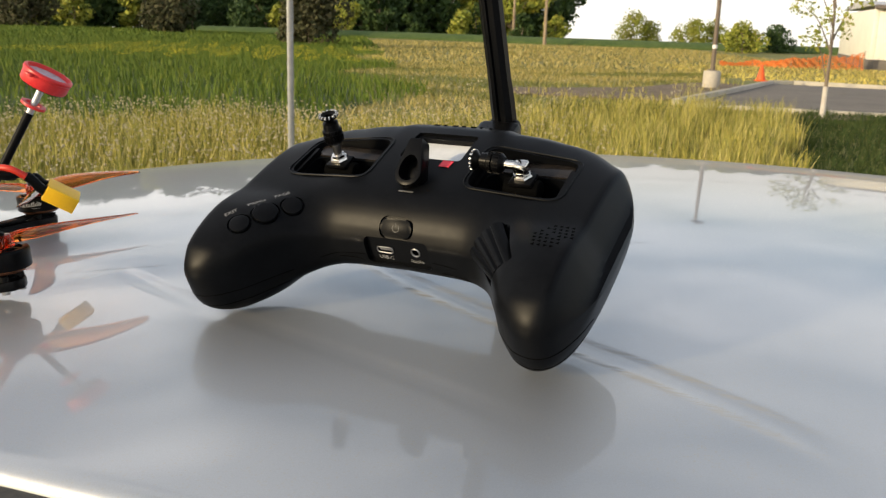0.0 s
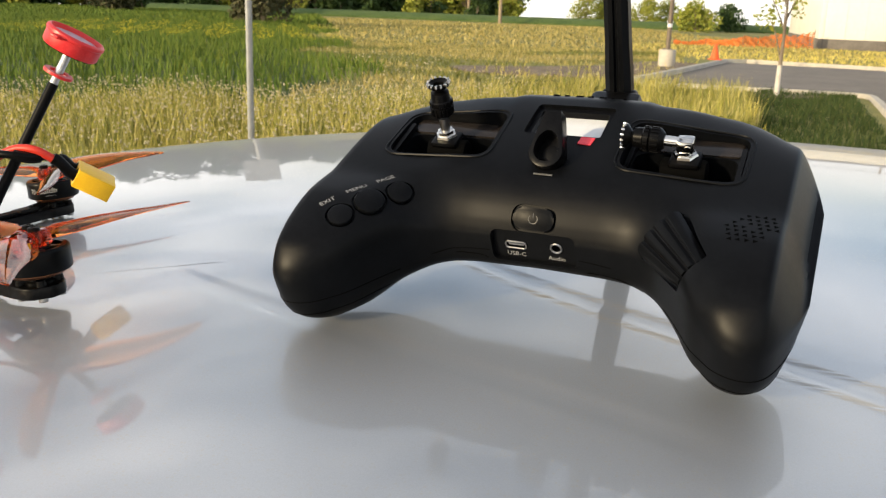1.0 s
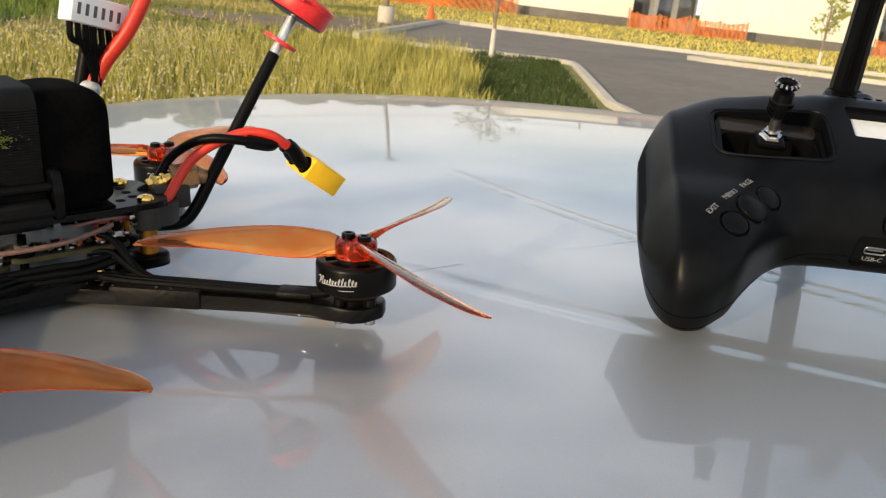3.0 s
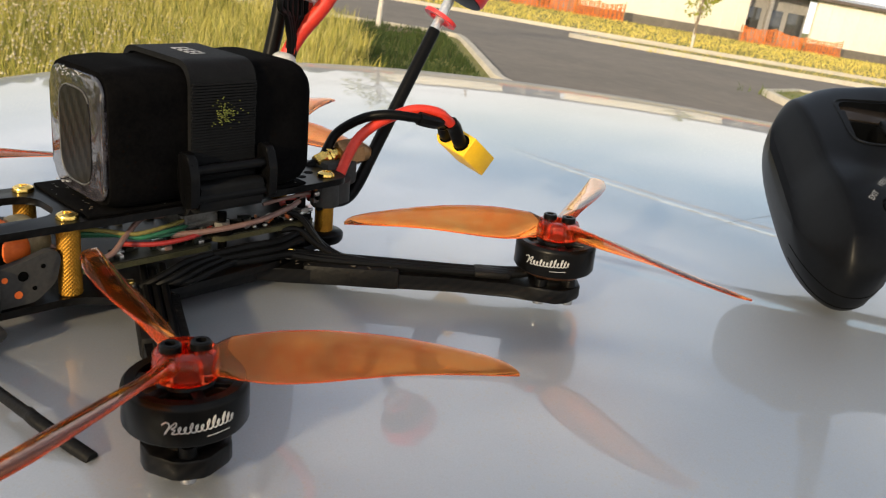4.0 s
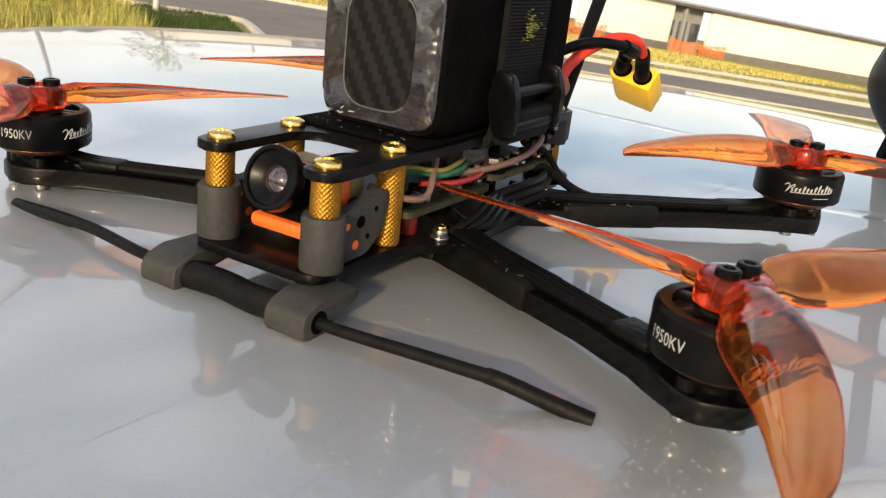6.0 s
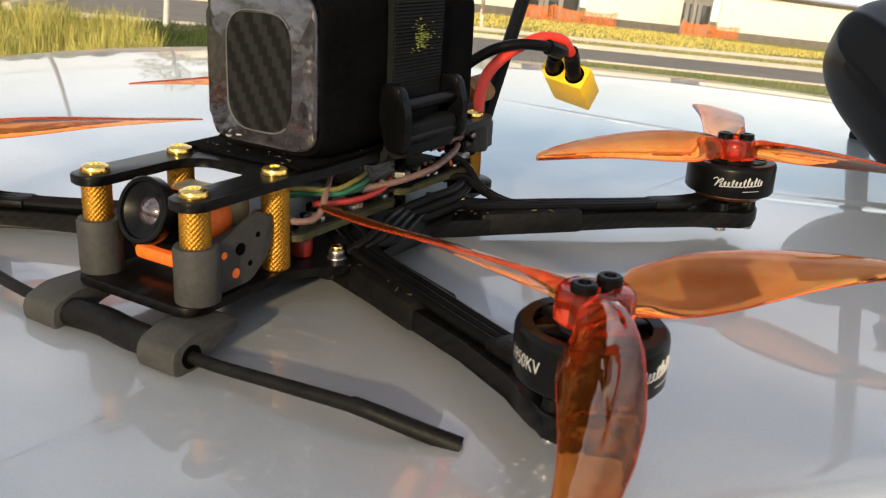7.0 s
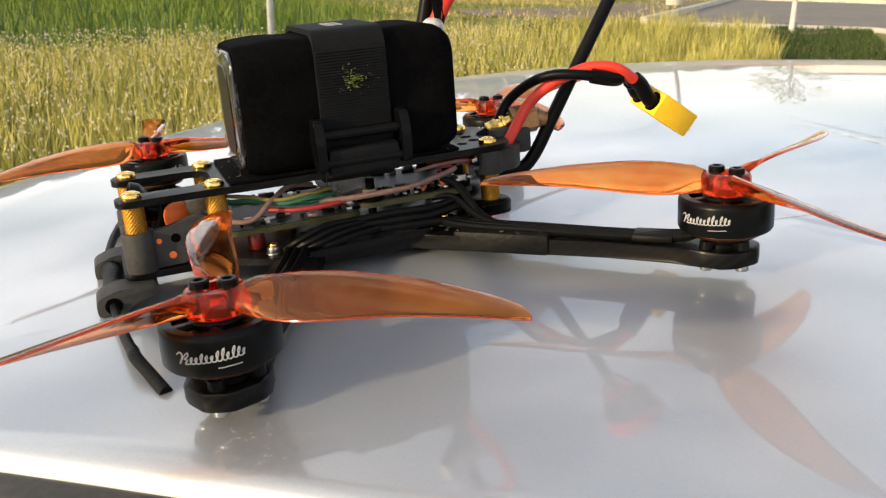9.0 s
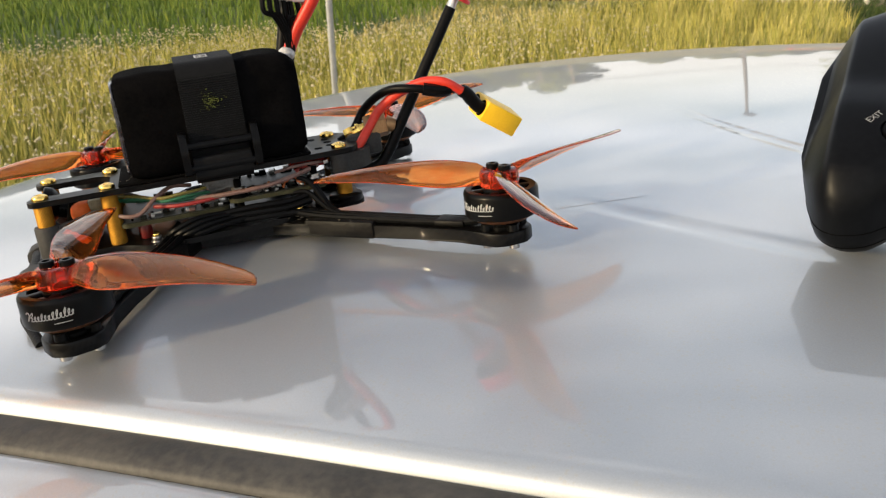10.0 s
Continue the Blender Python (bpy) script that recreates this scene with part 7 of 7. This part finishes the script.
# young trees in the verge
tree("young_tree", 7.5, 18.0, 3.9, 1.7, LEAFBRIGHT, 31, 0.05, 11, 900, 0.046, 0.36, "young staked tree with sparse spring leaves", wrap=0.62)
tree("young_tree", 24.6, 27.4, 3.4, 1.5, LEAFBRIGHT, 32, 0.055, 7, 260, 0.08, 0.4, "young tree with sparse leaves near the building", wrap=0.6)
tree("young_tree", 36.0, 40.0, 3.4, 1.6, LEAFBRIGHT, 36, 0.055, 7, 260, 0.08, 0.4, "young tree with sparse leaves near the building", wrap=0.6)
# dark rounded shrubs in the meadow
tree("bush", -50.0, 108.0, 6.6, 7.6, LEAFOLIVE, 41, 0.2, 16, 5200, 0.24, 0.08, "large rounded olive-brown shrub at the meadow's edge", squash=0.95)
tree("bush", -29.5, 97.0, 6.4, 7.4, LEAFOLIVE, 42, 0.2, 16, 5200, 0.23, 0.08, "large rounded olive-brown shrub at the meadow's edge", squash=0.95)
tree("bush", -10.6, 70.0, 5.0, 5.8, LEAFOLIVE, 43, 0.2, 16, 5200, 0.19, 0.08, "large rounded olive-brown shrub at the meadow's edge", squash=0.95)
# the wood behind the meadow
rng = random.Random(77)
for i in range(30):
    x = -98 + i * 3.9 + rng.uniform(-1.5, 1.5)
    y = 131 + rng.uniform(-7, 14)
    h = rng.uniform(9, 15)
    tree("tree", x, y, h, h * rng.uniform(0.62, 0.8), LEAFDARK if rng.random() < 0.84 else LEAFBRIGHT, 100 + i, 0.28, 14, 2400, 0.42, 0.10, "tall leafy tree in the wood behind the meadow")
for i in range(24):
    x = -92 + i * 4.6 + rng.uniform(-2, 2)
    y = 121 + rng.uniform(-3, 4)
    h = rng.uniform(2.6, 5.0)
    tree("shrub", x, y, h, h * 1.15, LEAFBRIGHT if rng.random() < 0.35 else LEAFDARK, 200 + i, 0.1, 8, 1300, 0.26, 0.05, "bright green undergrowth at the edge of the wood")
for i, (x, y, h, s) in enumerate(((24.0, 124, 4.2, 5.0), (26.6, 126, 3.0, 4.2), (31.5, 123, 3.3, 5.4), (34.8, 126, 3.2, 5.0), (29.2, 93, 2.7, 4.4), (34.0, 97, 2.5, 3.6), (40.0, 125, 2.2, 5.0))):
    tree("small_tree", x, y, h, s, LEAFBRIGHT if i != 5 else LEAFDARK, 300 + i, 0.12, 13, 2300, 0.15, 0.06, "low round tree standing alone on the horizon")

for i in range(26):
    x = -112 + i * 4.9 + rng.uniform(-1.5, 1.5)
    y = 150 + rng.uniform(-5, 8)
    h = rng.uniform(13, 18) if i < 23 else rng.uniform(8, 11)
    tree("tree", x, y, h, h * rng.uniform(0.62, 0.75), LEAFDARK, 400 + i, 0.3, 14, 1900, 0.52, 0.04, "tall dark tree deep in the wood behind the meadow")

for i in range(30):
    x = -100 + i * 3.7 + rng.uniform(-1.2, 1.2)
    y = 139 + rng.uniform(-3, 3)
    h = rng.uniform(5.0, 7.5) if i < 27 else rng.uniform(3.0, 4.0)
    tree("shrub", x, y, h, h * 1.2, LEAFDARK, 500 + i, 0.15, 10, 1300, 0.42, 0.02, "dark undergrowth beneath the trees of the wood")

# low green bank along the far road
bm = bmesh.new()
tube(bm, [(-30, 112, -2.1), (-5, 110, -2.1), (20, 104, -2.1), (45, 100, -2.1), (90, 96, -2.1)], 2.6, seg=12, flat=1.0)
for v in bm.verts:
    v.co.z = -2.0 + (v.co.z + 2.1) * 0.32
part("grass_bank", bm, mat("dark_mown_bank", (0.05, 0.09, 0.018), 0.9, second=(0.09, 0.13, 0.03), scale=0.5, bump=0.5, bump_scale=6), None, "low dark green bank along the far road", category="bank", kind="structure")


# ---- grass ----
def blades(name, spots, heights, widths, lean, material, label, seed):
    rng = np.random.default_rng(seed)
    n = len(spots)
    z = np.array([ground_z(x, y) for x, y in spots])
    p = np.column_stack([spots, z - 0.02])
    a = rng.uniform(0, 2 * np.pi, n)
    side = np.column_stack([np.cos(a), np.sin(a), np.zeros(n)]) * (widths / 2)[:, None]
    b = rng.uniform(0, 2 * np.pi, n)
    tip = np.column_stack([np.cos(b) * lean, np.sin(b) * lean, np.ones(n)]) * heights[:, None]
    mid = tip * np.array((0.4, 0.4, 0.55))
    v = np.stack([p - side, p + side, p + mid + side * 0.8, p + mid - side * 0.8, p + tip], 1).reshape(-1, 3)
    k = np.arange(n)[:, None] * 5
    f = (k + np.array((0, 1, 2, 3))).tolist() + (k + np.array((3, 2, 4))).tolist()
    return raw(name, v.tolist(), f, material, None, label, category="grass", kind="stuff")


def clumps(spots, size=1.0):
    """Uneven growth: taller tufts and thin places a few hands across."""
    x, y = spots[:, 0] / size, spots[:, 1] / size
    return 0.86 + 0.20 * np.sin(2.3 * x + 1.7 * np.sin(1.3 * y)) * np.sin(1.9 * y + 1.1 * np.sin(2.1 * x)) + 0.16 * np.sin(5.1 * x + 2.0 * np.sin(4.3 * y)) * np.sin(6.3 * y + x)


def scatter(seed, count, x0, x1, y0, y1, keep):
    rng = np.random.default_rng(seed)
    out = np.column_stack([rng.uniform(x0, x1, count), rng.uniform(y0, y1, count)])
    return out[np.array([keep(x, y) for x, y in out])]


def in_tall(x, y):
    """The unmown strip: along the asphalt's edge, and out to the kerb on its sunny side."""
    edge = 4.0 + 0.45 * math.sin(x * 1.7)
    far = 13.6 + 0.5 * math.sin(x * 1.3) + 0.2 * x + 1.1 * max(0.0, x - 0.8)
    right = 5.3 + 0.20 * math.sin(y * 2.1) + 0.37 * (y - 12.8)
    return (x < 4 and edge < y or x >= 4 and y > 5.6) and y < min(far, 19.6 - 0.375 * (x - 5.3)) and x < right - 0.3


def in_green(x, y):
    return x < -1.0 - 0.10 * (y - 16) + 1.2 * math.sin(y * 0.35)


def off_lot(x, y):
    return not (x > 5.0 + (y - 20.3) * 0.49 and 19.0 < y < 36)


rng = np.random.default_rng(9)
s = scatter(1, 105000, -11, 6, 4.0, 16.5, in_tall)
blades("tall_grass", s, rng.uniform(0.20, 0.50, len(s)) * clumps(s) * np.where(s[:, 1] > 14.5, 1.3, 1.0), rng.uniform(0.006, 0.017, len(s)), rng.uniform(0.05, 0.45, len(s)), TALLGRASS, "tall seeding meadow grass with dandelion clocks", 2)
s = scatter(3, 110000, -40, 0, 12.4, 70, lambda x, y: in_green(x, y) and not in_tall(x, y))
blades("green_grass", s, rng.uniform(0.2, 0.44, len(s)) * clumps(s, 2.5), rng.uniform(0.014, 0.036, len(s)), rng.uniform(0.05, 0.5, len(s)), GREENGRASS, "lush green grass of the meadow", 4)


def in_soil(x, y):
    """True over the bare soil beside the kerb."""
    inside = False
    for (x0, y0), (x1, y1) in zip(SOIL_PATCH, SOIL_PATCH[1:] + SOIL_PATCH[:1]):
        if (y0 > y) != (y1 > y) and x < x0 + (x1 - x0) * (y - y0) / (y1 - y0):
            inside = not inside
    return inside


def in_field(x, y):
    return not in_green(x, y) and not in_tall(x, y) and off_lot(x, y) and x < 3.5 + (y - 15) * 0.35 and not in_soil(x, y)


def olive_patch(x, y):
    """Long drifts where the field is greener."""
    u, v = x / 3.4, y / 2.6
    return math.sin(1.1 * u + 1.9 * math.sin(0.7 * v)) * math.sin(1.3 * v + 0.8 * math.sin(0.9 * u)) + 0.5 * math.sin(2.7 * u + v) * math.sin(3.1 * v) > 0.12


s = scatter(5, 70000, -12, 16, 12.6, 46, lambda x, y: in_field(x, y) and not olive_patch(x, y))
blades("straw_grass", s, rng.uniform(0.07, 0.24, len(s)) * clumps(s, 2.0), rng.uniform(0.012, 0.032, len(s)), rng.uniform(0.15, 0.8, len(s)), DRYGRASS, "straw-coloured seeding grass of the open field", 6)
s = scatter(15, 60000, -12, 16, 12.6, 46, lambda x, y: in_field(x, y) and olive_patch(x, y))
blades("field_grass", s, rng.uniform(0.06, 0.20, len(s)) * clumps(s, 2.0), rng.uniform(0.012, 0.034, len(s)), rng.uniform(0.15, 0.8, len(s)), FIELDGREEN, "olive green drifts in the open field", 16)
s = scatter(17, 26000, -14, 28, 46, 98, lambda x, y: not in_green(x, y) and x < 25)
blades("far_grass", s, rng.uniform(0.08, 0.24, len(s)), rng.uniform(0.04, 0.10, len(s)), rng.uniform(0.2, 0.8, len(s)), DRYGRASS, "far straw-coloured grass of the open field", 18)
s = scatter(21, 2600, 1.0, 11.0, 21.0, 34.0, lambda x, y: in_soil(x, y) and math.sin(1.9 * x + 0.8 * y) * math.sin(1.1 * y - 0.9 * x) > 0.25)
blades("soil_tufts", s, rng.uniform(0.08, 0.34, len(s)), rng.uniform(0.012, 0.03, len(s)), rng.uniform(0.1, 0.7, len(s)), TALLGRASS, "yellow tufts of grass on the bare soil", 22)
s = scatter(19, 42000, -75, -4, 66, 112, lambda x, y: x < -5.0 - 0.12 * (y - 66))
blades("far_green_grass", s, rng.uniform(0.2, 0.4, len(s)), rng.uniform(0.05, 0.13, len(s)), rng.uniform(0.1, 0.6, len(s)), GREENGRASS, "lush green grass reaching back to the wood", 20)
s = scatter(7, 46000, 2.2, 9.4, 4.4, 19.0, lambda x, y: x < 9.2 - (18.2 - y) * 0.415 and not in_tall(x, y))
blades("lawn_grass", s, rng.uniform(0.08, 0.20, len(s)) * clumps(s), rng.uniform(0.008, 0.02, len(s)), rng.uniform(0.1, 0.6, len(s)), LAWN, "short dark green grass under the young tree", 8)
for seed, isle in ((11, (16.8, 40, 10.5, 25.0)), (12, (13.6, 30, 2.0, 14.0))):
    s = scatter(seed, 9000, isle[0], isle[1], isle[2], isle[3], (lambda x, y: 19.8 - (x - 21.9) * 0.57 + 0.3 < y < 25.0 - (x - 20) * 0.49 - 0.3 and x > 17.3) if seed == 11 else (lambda x, y: 10.9 - (x - 13.6) * 0.83 + 0.4 < y < 14.1 - (x - 16) * 0.55 - 0.3 and x > 13.8))
    blades("island_grass", s, rng.uniform(0.15, 0.26, len(s)), rng.uniform(0.01, 0.025, len(s)), rng.uniform(0.1, 0.6, len(s)), SUNLITGRASS if seed == 11 else GREENGRASS, "kerbed island grass, gold where sunlight is put into its colour", seed + 20)
s = scatter(13, 26000, 12, 60, 24, 56, lambda x, y: y > 36 - (x - 12) * 0.62 + 1.2 and y < 57 - (x - 26) * 0.3 - 0.6)
blades("verge_grass", s, rng.uniform(0.06, 0.2, len(s)), rng.uniform(0.02, 0.05, len(s)), rng.uniform(0.15, 0.8, len(s)), SUNLITGRASS, "patchy verge before the building, coloured brighter as sunlit", 34)


def heads(name, spots, height, radius, material, label, seed):
    """Small many-faced balls on the grass tips."""
    rng = np.random.default_rng(seed)
    unit = np.array(((1, 0, 0), (-1, 0, 0), (0, 1, 0), (0, -1, 0), (0, 0, 1), (0, 0, -1)), float)
    tri = np.array(((0, 2, 4), (2, 1, 4), (1, 3, 4), (3, 0, 4), (2, 0, 5), (1, 2, 5), (3, 1, 5), (0, 3, 5)))
    n = len(spots)
    z = np.array([ground_z(x, y) for x, y in spots]) + rng.uniform(height * 0.75, height * 1.2, n)
    c = np.column_stack([spots, z])
    v = (c[:, None, :] + unit[None] * (radius * rng.uniform(0.7, 1.25, n))[:, None, None]).reshape(-1, 3)
    f = (np.arange(n)[:, None, None] * 6 + tri[None]).reshape(-1, 3)
    return raw(name, v.tolist(), f.tolist(), material, None, label, category="flowers", kind="stuff")


heads("dandelion_clocks", scatter(41, 13000, -11, 2.6, 4.6, 16.2, lambda x, y: in_tall(x, y) and x < 1.4 + 0.9 * math.sin(3 * y)), 0.38, 0.0120, SEEDHEAD, "white dandelion seed heads over the grass", 42)
heads("dandelion_clocks", scatter(43, 500, -10, 8, 15, 30, in_field), 0.2, 0.02, SEEDHEAD, "white seed heads in the open field", 44)
heads("yellow_flowers", scatter(45, 9000, -20, 0, 32, 66, lambda x, y: in_green(x, y) and abs(y - 48) < 13 * abs(math.sin(x * 1.7 + y * 0.3))), 0.34, 0.016, YELLOWFLOWER, "yellow flowers in the green grass", 46)
